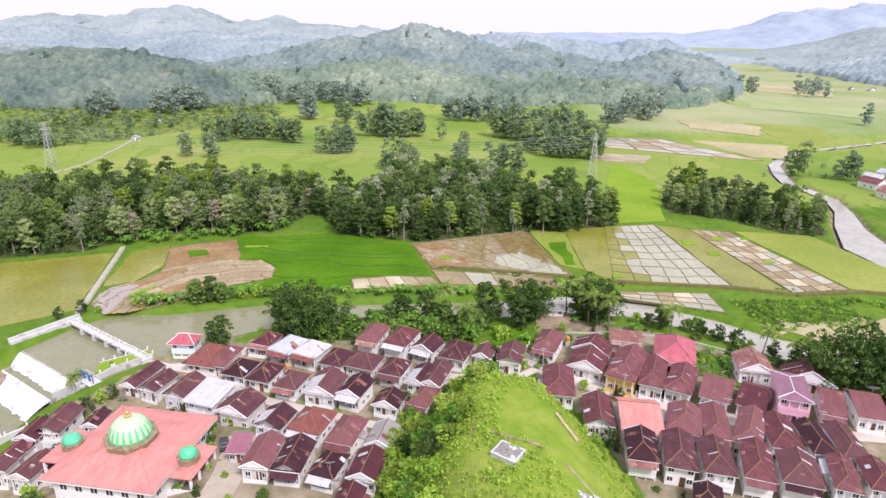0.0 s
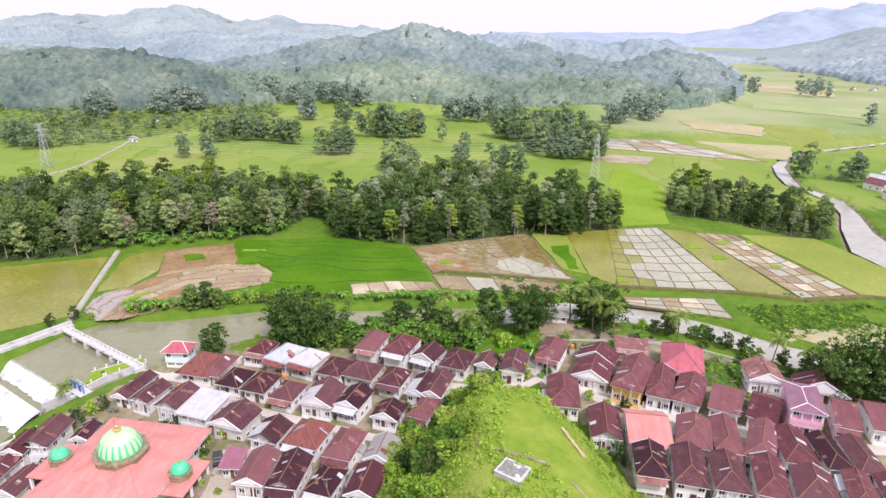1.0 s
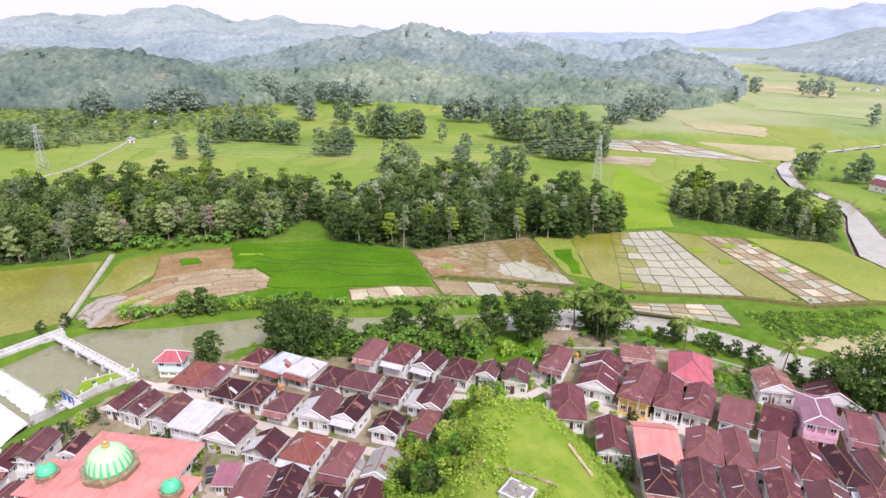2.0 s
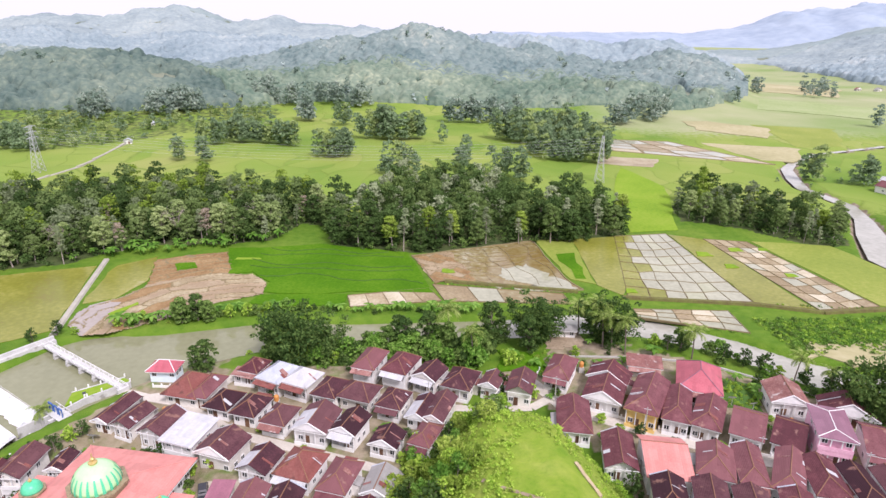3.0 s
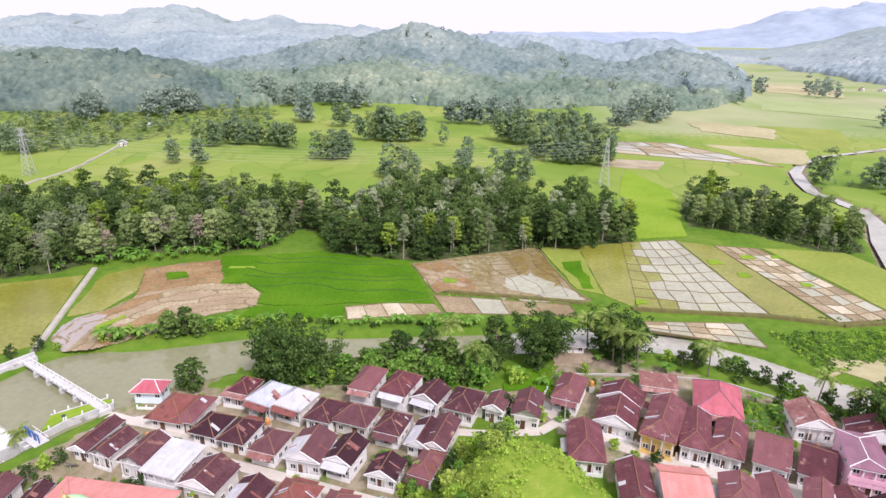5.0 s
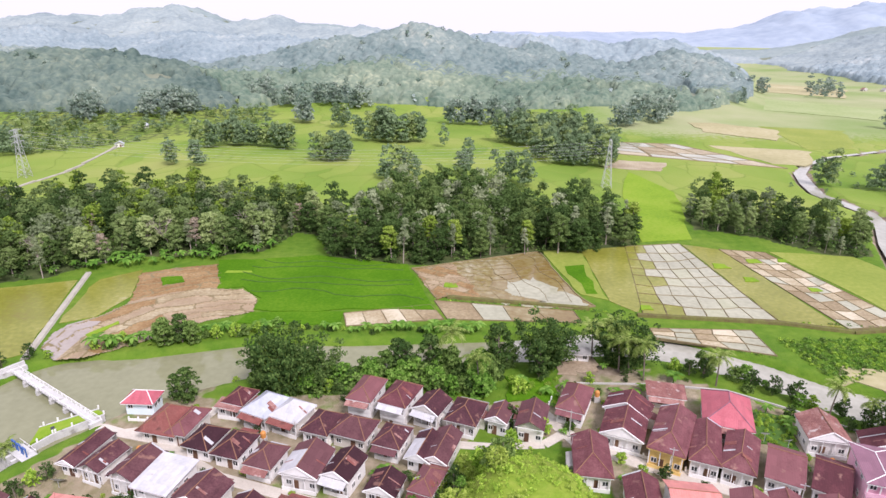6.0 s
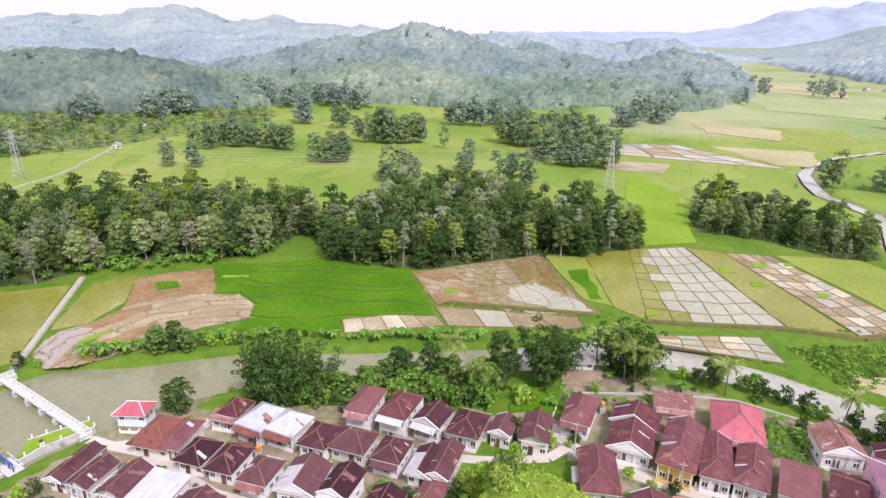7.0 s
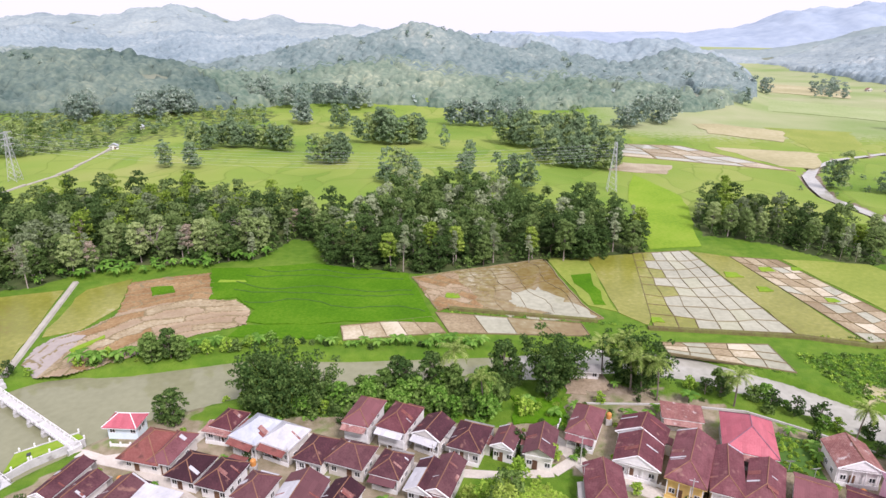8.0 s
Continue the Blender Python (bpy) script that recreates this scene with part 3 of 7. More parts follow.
# ---- water ----
def ribbon(name, line, z, mat, label, extra=2.0):
    v, f = [], []
    for i, (x, y, w) in enumerate(line):
        a, b = line[max(i - 1, 0)], line[min(i + 1, len(line) - 1)]
        d = Vector((b[0] - a[0], b[1] - a[1])).normalized()
        v += [(x - d.y * (w + extra), y + d.x * (w + extra), z), (x + d.y * (w + extra), y - d.x * (w + extra), z)]
        if i:
            f.append((2 * i - 2, 2 * i - 1, 2 * i + 1, 2 * i))
    return tagged(mesh_of(name, v, f, [mat]), label, "water", kind="structure")


ribbon("river", RIVER_LINE[8:13] + ((-95.3, 129.6, 16.0),), -1.3, RIVER, "still silty olive river water above the weir")
ribbon("river_bend", RIVER_LINE[2:9], -1.3, RIVER_PALE, "river water with overcast sky reflection painted pale")
ribbon("river_shallows", RIVER_LINE[:3], -1.35, RIVER_PALE, "shallow river water over stones, painted pale with sky reflection")
ribbon("river_below_weir", ((-95, 131, 15),) + RIVER_LINE[13:], -5.6, RIVER, "grey river water below the weir")
ribbon("stream", STREAM_LINE, -0.75, RIVER_PALE, "shallow winding stream painted pale with sky reflection", 0.3)


# ---- mountains on the horizon ----
def distant_mountains():
    xs, ys = np.arange(300, 4300, 30.0), np.arange(2900, 4700, 30.0)
    gx, gy = np.meshgrid(xs, ys)
    n = fbm(gx / 330, gy / 330, 61, 5)
    gully = np.abs(fbm(gx / 260, gy / 260, 71, 4) - 0.47) * 2
    z = ridge(gx, gy, ((300, 4300, 70), (1100, 4300, 75), (1500, 4250, 80), (1750, 4200, 95), (1960, 4150, 130), (2265, 4050, 245), (2630, 3950, 300), (3300, 3850, 380), (4200, 3700, 420)), 900) * (0.66 + 0.4 * n + 0.35 * gully) - 6
    idx = np.arange(gx.size).reshape(gx.shape)
    quads = np.stack([idx[:-1, :-1], idx[:-1, 1:], idx[1:, 1:], idx[1:, :-1]], -1).reshape(-1, 4)
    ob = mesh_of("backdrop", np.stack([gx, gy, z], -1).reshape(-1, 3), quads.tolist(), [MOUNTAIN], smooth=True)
    tagged(ob, "distant mountains with blue grey haze painted into their colour", "mountain", kind="structure")


# the blue grey is distance haze painted into the range's colour
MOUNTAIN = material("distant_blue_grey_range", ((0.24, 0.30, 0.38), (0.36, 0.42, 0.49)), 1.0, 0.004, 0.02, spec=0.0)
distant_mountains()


# ---- trees ----
def leaf_cloud(rng, centres, radii, per, size, flat=0.75, ruffle=0.45):
    """Leaf blades round clump centres: vertices and faces of many small folded quads."""
    v, f = [], []
    for c, r in zip(centres, radii):
        d = rng.normal(size=(per, 3))
        d /= np.linalg.norm(d, axis=1)[:, None]
        d[:, 2] = np.abs(d[:, 2]) * 0.9 - 0.25
        p = c + d * (r * rng.uniform(0.55, 1.05, (per, 1))) * (1, 1, flat)
        for q, o in zip(p, d):
            o = o + rng.normal(size=3) * ruffle
            o /= np.linalg.norm(o)
            t = np.cross(o, (0.3, 0.2, 1.0))
            t /= np.linalg.norm(t) + 1e-9
            s = np.cross(o, t)
            a = rng.uniform(0, 6.28)
            t, s = t * math.cos(a) + s * math.sin(a), s * math.cos(a) - t * math.sin(a)
            k, w = size * rng.uniform(0.6, 1.3), size * rng.uniform(0.4, 0.8)
            i = len(v)
            v += [q - t * k, q + s * w - o * 0.12 * k, q + t * k, q - s * w - o * 0.12 * k]
            f.append((i, i + 1, i + 2, i + 3))
    return v, f


def tree_meshes(seed, height, wide, crown_from, clumps, per, size, leaf, shape="round", trunk=0.28, bark=BARK):
    rng = np.random.default_rng(seed)
    bm = bmesh.new()
    lean = rng.normal(size=2) * 0.03 * height
    top = Vector((lean[0], lean[1], height * 0.8))
    mid = Vector((lean[0] * 0.3, lean[1] * 0.3, height * crown_from))
    tube(bm, (0, 0, -0.6), mid, trunk, trunk * 0.7)
    tube(bm, mid, top, trunk * 0.7, trunk * 0.2)
    centres, radii = [], []
    for k in range(clumps):
        h = rng.uniform(crown_from, 1.0)
        rel = (h - crown_from) / (1 - crown_from)
        if shape == "round":
            reach = math.sqrt(max(0.05, 1 - (2 * rel - 0.85) ** 2 / 1.4))
        elif shape == "column":
            reach = 0.75 * (1 - rel ** 3)
        else:
            reach = 0.25 + 0.75 * rel * (1.25 - rel) * 2.2
        a, q = rng.uniform(0, 6.28), math.sqrt(rng.uniform(0.05, 1))
        r = wide * rng.uniform(0.24, 0.40)
        c = np.array([lean[0] * h + math.cos(a) * q * reach * (wide - r * 0.6), lean[1] * h + math.sin(a) * q * reach * (wide - r * 0.6), h * (height - r * 0.5)])
        centres.append(c)
        radii.append(r)
        if k % 3 == 0:
            base = mid.lerp(top, max(0.0, rel - 0.25))
            tube(bm, base, base.lerp(Vector(c), 0.9), trunk * 0.3, trunk * 0.1, 4)
    v, f = leaf_cloud(rng, centres, radii, per, size, 0.75, 0.35)
    tm = bpy.data.meshes.new("trunk")
    bm.to_mesh(tm)
    bm.free()
    tm.materials.append(bark)
    cm = bpy.data.meshes.new("crown")
    cm.from_pydata([tuple(p) for p in v], [], f)
    cm.materials.append(leaf)
    return tm, cm


def tree_thing(name, meshes, label, category="tree", group=""):
    root = empty(name, Matrix(), label, category, group)
    for part_name, me in zip(("trunk", "crown"), meshes):
        new(part_name, me).parent = root
    return root


def place(proto, x, y, size=1.0, sink=0.0, z=None):
    base = land_at(x, y) if z is None else z
    made = copy_thing(proto, Matrix())
    made.matrix_basis = Matrix.LocRotScale((x, y, base - sink), Euler((0, 0, random.uniform(0, 6.28))), (size, size, size * random.uniform(0.92, 1.08)))
    return made


def discard(proto):
    for o in (*proto.children_recursive, proto):
        bpy.data.objects.remove(o)


# ---- houses ----
FOOTPRINTS = []
ROOFS = {"maroon": (MAROON, "maroon"), "dark": (DARK, "dark brown"), "rust": (RUST, "patchy rusty"), "rustred": (RUSTRED, "rust-red"),
         "zinc": (ZINC, "bare zinc"), "zincgrey": (ZINCGREY, "dull grey zinc"), "white": (WHITEROOF, "white"), "purple": (PURPLE, "mauve"),
         "pinkroof": (PINKROOF, "dusty pink"), "pinkred": (PINKRED, "pinkish red"), "red": (RED, "coral red"), "patched": (DARK, "dark patched"),
         "whitefront": (DARK, "dark brown and white")}
WALLS = {"white": (WALL_WHITE, "white"), "cream": (WALL_CREAM, "weathered cream"), "grey": (WALL_GREY, "grey cement"), "pink": (WALL_PINK, "pink"),
         "yellow": (WALL_YELLOW, "yellow"), "blue": (WALL_BLUE, "pale blue")}


def slab(bm, pts, thick=0.12):
    """A roof plane with thickness."""
    top = [bm.verts.new(p) for p in pts]
    low = [bm.verts.new((p[0], p[1], p[2] - thick)) for p in pts]
    bm.faces.new(top)
    bm.faces.new(low[::-1])
    for i in range(len(pts)):
        j = (i + 1) % len(pts)
        bm.faces.new((top[i], low[i], low[j], top[j]))


def window_meshes(w, h):
    frame_bm = boxes((-w / 2, w / 2, -0.06, 0.02, -h / 2, -h / 2 + 0.1), (-w / 2, w / 2, -0.06, 0.02, h / 2 - 0.1, h / 2),
                     (-w / 2, -w / 2 + 0.09, -0.06, 0.02, -h / 2 + 0.1, h / 2 - 0.1), (w / 2 - 0.09, w / 2, -0.06, 0.02, -h / 2 + 0.1, h / 2 - 0.1),
                     (-0.04, 0.04, -0.06, 0.02, -h / 2 + 0.1, h / 2 - 0.1))
    frame_me = bpy.data.meshes.new("window")
    frame_bm.to_mesh(frame_me)
    frame_bm.free()
    frame_me.materials.append(TRIM_WHITE)
    pane_bm = boxes((-w / 2 + 0.09, w / 2 - 0.09, -0.03, 0.01, -h / 2 + 0.1, h / 2 - 0.1))
    pane_me = bpy.data.meshes.new("pane")
    pane_bm.to_mesh(pane_me)
    pane_bm.free()
    pane_me.materials.append(GLASS_DARK)
    return frame_me, pane_me


def simple_mesh(name, bm, mat):
    me = bpy.data.meshes.new(name)
    bm.to_mesh(me)
    bm.free()
    me.materials.append(mat)
    return me


WINDOW = window_meshes(1.1, 1.1)
DOOR_MESH = simple_mesh("door", boxes((-0.5, 0.5, -0.05, 0.02, 0, 2.05)), DOOR_BROWN)
POST_MESH = simple_mesh("post", boxes((-0.09, 0.09, -0.09, 0.09, -0.6, 1.0)), TRIM_WHITE)


def add_window(root, x, y, z, turn):
    w = new("window", WINDOW[0])
    w.parent = root
    w.matrix_basis = pose(x, y, z, 0, 0, turn)
    new("pane", WINDOW[1]).parent = w


def house(x, y, w, d, turn, eave, shape, wall, roof, porch=None, patches=None):
    """One village house: x, y of its middle, roof width and depth, turn in degrees, height of the eaves above the fields."""
    FOOTPRINTS.append((x, y, w, d, turn))
    rng = random.Random(int(x * 31 + y * 17))
    ground = min(land_at(x + a, y + b) for a in (-3, 0, 3) for b in (-4, 0, 4))
    ground = max(ground, eave - 7.5)
    hgt = max(eave - ground, 2.6)
    wm, wname = WALLS[wall]
    rm, rname = ROOFS[roof]
    kind = {"gablex": "gable", "flat": "low hip", "shed": "lean-to", "fronthip": "half-hip"}.get(shape, shape)
    root = empty("house", pose(x, y, ground, 0, 0, turn), "%s%s plastered house with %s sheet-metal %s roof" % ("two-storey " if hgt > 4.6 else "", wname, rname, kind), "house", "village houses")
    o = 0.5
    x0, x1, y0, y1 = -w / 2 + o, w / 2 - o, -d / 2 + 1.0, d / 2 - o
    rise = {"hip": 0.33 * min(w, d), "fronthip": 0.25 * w, "gable": 0.27 * w, "gablex": 0.15 * d, "shed": 0.08 * d, "flat": 0.08 * w}[shape]
    W, D, h = w / 2, d / 2, hgt
    bm = bmesh.new()
    box(bm, x0, x1, y0, y1, -1.2, h - 0.05)
    if shape in ("gable", "fronthip"):
        for yy in ((y0, y1 - 0.12) if shape == "gable" else (y1 - 0.12,)):
            vs = [bm.verts.new(p) for p in ((x0, yy, h - 0.06), (x1, yy, h - 0.06), (0, yy, h + rise * 0.84), (x0, yy + 0.12, h - 0.06), (x1, yy + 0.12, h - 0.06), (0, yy + 0.12, h + rise * 0.84))]
            for f in ((0, 1, 2), (5, 4, 3), (1, 4, 5, 2), (3, 0, 2, 5)):
                bm.faces.new([vs[i] for i in f])
    part("wall", bm, wm, root)
    bm = bmesh.new()
    ridges = []
    if shape == "gable":
        sag = rng.uniform(0.0, 0.12)
        slab(bm, ((-W, -D, h), (0, -D, h + rise), (0, 0, h + rise - sag), (0, D, h + rise), (-W, D, h)))
        slab(bm, ((0, -D, h + rise), (W, -D, h), (W, D, h), (0, D, h + rise), (0, 0, h + rise - sag)))
        ridges.append(((0, -D, h + rise), (0, D, h + rise)))
    elif shape == "gablex":
        q = D * 0.3
        slab(bm, ((-W, -D, h), (W, -D, h), (W, q, h + rise), (-W, q, h + rise)))
        slab(bm, ((-W, q, h + rise), (W, q, h + rise), (W, D, h), (-W, D, h)))
        ridges.append(((-W, q, h + rise), (W, q, h + rise)))
    elif shape in ("hip", "flat", "fronthip"):
        run = min(W, D) * {"hip": 0.9, "flat": 0.8, "fronthip": 1.25}[shape]
        if D >= W or shape == "fronthip":
            a, b = (0, -D + run, h + rise), (0, D - run if shape != "fronthip" else D, h + rise)
            slab(bm, ((-W, -D, h), (W, -D, h), a))
            if shape != "fronthip":
                slab(bm, ((W, D, h), (-W, D, h), b))
            slab(bm, ((W, -D, h), (W, D, h), b, a))
            slab(bm, ((-W, D, h), (-W, -D, h), a, b))
            ridges += [(a, b), ((-W, -D, h), a), ((W, -D, h), a)]
            if shape != "fronthip":
                ridges += [((W, D, h), b), ((-W, D, h), b)]
        else:
            a, b = (-W + run, 0, h + rise), (W - run, 0, h + rise)
            slab(bm, ((-W, D, h), (-W, -D, h), a))
            slab(bm, ((W, -D, h), (W, D, h), b))
            slab(bm, ((-W, -D, h), (W, -D, h), b, a))
            slab(bm, ((W, D, h), (-W, D, h), a, b))
            ridges += [(a, b), ((-W, -D, h), a), ((W, -D, h), b), ((W, D, h), b), ((-W, D, h), a)]
    else:
        slab(bm, ((-W, -D, h), (W, -D, h), (W, D, h + rise), (-W, D, h + rise)))
    roof_part = part("roof", bm, rm, root)
    if ridges and roof not in ("zinc", "white"):
        bm = bmesh.new()
        for a, b in ridges:
            tube(bm, (a[0], a[1], a[2] + 0.02), (b[0], b[1], b[2] + 0.02), 0.09, 0.09, 5)
        part("ridge_cap", bm, TRIM_WHITE if roof in ("pinkroof",) or wall == "blue" else (RIDGE if roof != "pinkred" else PINKROOF), root)
    # white boards under the eaves
    e0, e1 = h - 0.30, h - 0.125
    bm = boxes((-W + 0.06, W - 0.06, -D + 0.03, -D + 0.09, e0, e1))
    if shape in ("hip", "flat", "fronthip", "gable"):
        for sx in (-1, 1):
            box(bm, *sorted((sx * (W - 0.03), sx * (W - 0.09))), -D + 0.12, D - 0.06, e0, e1)
    part("fascia", bm, TRIM_WHITE if wall != "yellow" else WALL_YELLOW, root, "white eaves board" if wall != "yellow" else "")
    # replaced sheets and white edge boards
    n_patch = patches if patches is not None else rng.choice((1, 1, 2, 3, 4))
    for k in range(n_patch):
        if shape not in ("gable", "hip", "fronthip"):
            break
        side = rng.choice((-1, 1))
        k0 = rng.choice((0.02, rng.uniform(0.05, 0.5)))
        k1 = min(0.95, k0 + rng.uniform(0.2, 0.75))
        yy = rng.uniform(-D * 0.45, D * 0.5)
        hw = rng.choice((0.08, 0.12, 0.2, 0.45)) * rng.uniform(0.8, 1.3)
        up = 0.05 + 0.012 * k
        bm = bmesh.new()
        slab(bm, ((side * W * (1 - k0), yy - hw, h + rise * k0 + up), (side * W * (1 - k0), yy + hw, h + rise * k0 + up),
                  (side * W * (1 - k1), yy + hw, h + rise * k1 + up), (side * W * (1 - k1), yy - hw, h + rise * k1 + up)), 0.03)
        part("roof_sheet", bm, rng.choice((WHITEROOF, WHITEROOF, RUST, RUSTRED, RUST)), roof_part, "newer pale roofing sheet")
    if shape in ("gable", "fronthip") and rng.random() < 0.45:
        side, yy = rng.choice((-1, 1)), D - 0.35
        bm = bmesh.new()
        slab(bm, ((side * W, yy, h + 0.05), (side * W, yy + 0.3, h + 0.05), (0, yy + 0.3, h + rise + 0.05), (0, yy, h + rise + 0.05)), 0.03)
        part("roof_sheet", bm, rng.choice((WHITEROOF, ZINC)), roof_part, "pale flashing strip")
    if roof == "whitefront":
        bm = bmesh.new()
        slab(bm, ((-W, -D - 0.02, h + 0.05), (-W, D * 0.4, h + 0.05), (-0.1, D * 0.2, h + rise + 0.02), (-0.1, -D - 0.02, h + rise + 0.02)), 0.03)
        part("roof_sheet", bm, WHITEROOF, roof_part, "large white roofing sheet")
    if shape == "gable" and wall in ("white", "grey", "cream") and rng.random() < 0.75:
        bm = bmesh.new()
        for s in (-1, 1):
            slab(bm, ((s * W, -D - 0.06, h - 0.02), (0, -D - 0.06, h + rise + 0.03), (0, -D + 0.10, h + rise + 0.06), (s * W, -D + 0.10, h + 0.03)), 0.2)
        part("bargeboard", bm, TRIM_WHITE, root, "white bargeboard")
        bm = bmesh.new()
        vs = [bm.verts.new(p) for p in ((-W * 0.86, -D + 0.14, h), (W * 0.86, -D + 0.14, h), (0, -D + 0.14, h + rise * 0.86), (-W * 0.86, -D + 0.22, h), (W * 0.86, -D + 0.22, h), (0, -D + 0.22, h + rise * 0.86))]
        for f in ((0, 1, 2), (5, 4, 3), (1, 4, 5, 2), (3, 0, 2, 5), (0, 3, 4, 1)):
            bm.faces.new([vs[i] for i in f])
        part("gable_board", bm, rng.choice((TRIM_WHITE, WALL_CREAM, TRIM_WHITE)), root)
    # front: door, windows, veranda wall with posts
    low = 0.0 if h < 4.6 else h - 2.9
    dx = rng.choice((-1, 1)) * (x1 - x0) * 0.12
    door = new("door", DOOR_MESH)
    door.parent = root
    door.location = (dx, y0 - 0.02, 0.05)
    for zz in ((1.5,) if h < 4.6 else (1.4, h - 1.25)):
        for fx in (-0.33, 0.36):
            add_window(root, fx * (x1 - x0), y0 - 0.02, min(zz, h - 0.8), 0)
        for fy in (0.25, 0.6):
            add_window(root, x1 + 0.02, y0 + fy * (y1 - y0), min(zz, h - 0.8), 90)
            add_window(root, x0 - 0.02, y0 + fy * (y1 - y0), min(zz, h - 0.8), -90)
    front = porch if porch is not None else rng.choice(("rail", "roof", "roof", "none") if shape == "hip" else ("rail", "rail", "roof", "none"))
    if front in ("rail", "roof"):
        mat = TRIM_WHITE if wall != "yellow" else WALL_YELLOW
        if wall == "pink":
            mat = WALL_PINK
        yf = -D + 0.25
        part("veranda_wall", boxes((x0, x1, yf, yf + 0.12, -1.0 + low, 0.85 + low)), mat, root)
        if low:
            part("balcony_floor", boxes((x0, x1, yf, y0, low - 0.15, low)), mat, root)
        for fx in (-0.48, -0.16, 0.16, 0.48):
            p = new("post", POST_MESH)
            p.parent = root
            p.matrix_basis = Matrix.LocRotScale((fx * (x1 - x0), yf + 0.3, 0.3), None, (1, 1, max(1.0, h - 0.35)))
    if front == "roof":
        bm = bmesh.new()
        slab(bm, ((-W * 0.9, -D - 1.3, h - 0.8), (W * 0.85, -D - 1.3, h - 0.8), (W * 0.85, -D + 0.5, h - 0.15), (-W * 0.9, -D + 0.5, h - 0.15)), 0.06)
        part("porch_roof", bm, RUSTRED if roof in ("zinc", "white") else rng.choice((rm, RUST, WHITEROOF)), root)
    # lean-to sheds against the house
    if shape in ("hip", "gable", "fronthip") and roof not in ("pinkred", "zinc", "white"):
        for side, chance in (("back", 0.55), ("side", 0.4)):
            if rng.random() > chance:
                continue
            sheet = rng.choice((RUST, RUST, ZINCGREY, rm, WHITEROOF, RUSTRED))
            z1 = h - rng.uniform(0.35, 0.6)
            bm = bmesh.new()
            if side == "back":
                a, b, q = -W * rng.uniform(0.3, 0.95), W * rng.uniform(0.3, 0.95), D + rng.uniform(1.2, 2.2)
                slab(bm, ((a, D - 0.5, z1), (b, D - 0.5, z1), (b, q, z1 - 0.5), (a, q, z1 - 0.5)), 0.06)
                wall_box = (a + 0.15, b - 0.15, D - 0.48, q - 0.2, -1.0, z1 - 0.6)
            else:
                sg, a = rng.choice((-1, 1)), rng.uniform(-D * 0.5, 0)
                b, q = a + rng.uniform(2.0, 4.5), W + rng.uniform(0.6, 1.1)
                pts = ((sg * (W - 0.5), a, z1), (sg * (W - 0.5), b, z1), (sg * q, b, z1 - 0.4), (sg * q, a, z1 - 0.4))
                slab(bm, pts if sg < 0 else pts[::-1], 0.06)
                lo, hi = sorted((sg * (W - 0.48), sg * (q - 0.15)))
                wall_box = (lo, hi, a + 0.15, b - 0.15, -1.0, z1 - 0.5)
            part("lean_to_roof", bm, sheet, root, "patched lean-to sheet roof")
            part("lean_to_wall", boxes(wall_box), rng.choice((wm, WALL_GREY)), root)
    return root


# ---- more plants ----
def palm_meshes(seed, height, frond):
    rng = np.random.default_rng(seed)
    bm = bmesh.new()
    lean = rng.normal(size=2) * 0.08 * height
    prev = Vector((0, 0, -0.5))
    for k in range(1, 6):
        q = k / 5
        here = Vector((lean[0] * q * q, lean[1] * q * q, height * q))
        tube(bm, prev, here, 0.24 - 0.02 * k, 0.22 - 0.02 * k, 6)
        prev = here
    tm = simple_mesh("trunk", bm, BARK)
    v, f = [], []
    top = np.array(prev)
    for k in range(20):
        a = k * 2.4 + rng.uniform(-0.2, 0.2)
        out = np.array([math.cos(a), math.sin(a), 0])
        side = np.array([-math.sin(a), math.cos(a), 0])
        p = top.copy()
        slope = rng.uniform(-0.1, 1.3)
        steps = 12
        for s in range(steps):
            slope -= 0.13
            step = (out * math.cos(slope) + np.array([0, 0, 1]) * math.sin(slope)) * frond / steps
            nxt = p + step
            ln = frond * 0.19 * math.sin(math.pi * (s + 1.2) / (steps + 1.4)) + 0.1
            for sg in (-1, 1):
                i = len(v)
                tip = p + side * sg * ln + step * 1.6 + np.array([0, 0, -ln * 0.40])
                v += [p, p + step * 0.95, tip]
                f.append((i, i + 1, i + 2))
            i = len(v)
            v += [p - side * 0.05, p + side * 0.05, nxt]
            f.append((i, i + 1, i + 2))
            p = nxt
    cm = bpy.data.meshes.new("crown")
    cm.from_pydata([tuple(p) for p in v], [], f)
    cm.materials.append(LEAF_PALM)
    return tm, cm


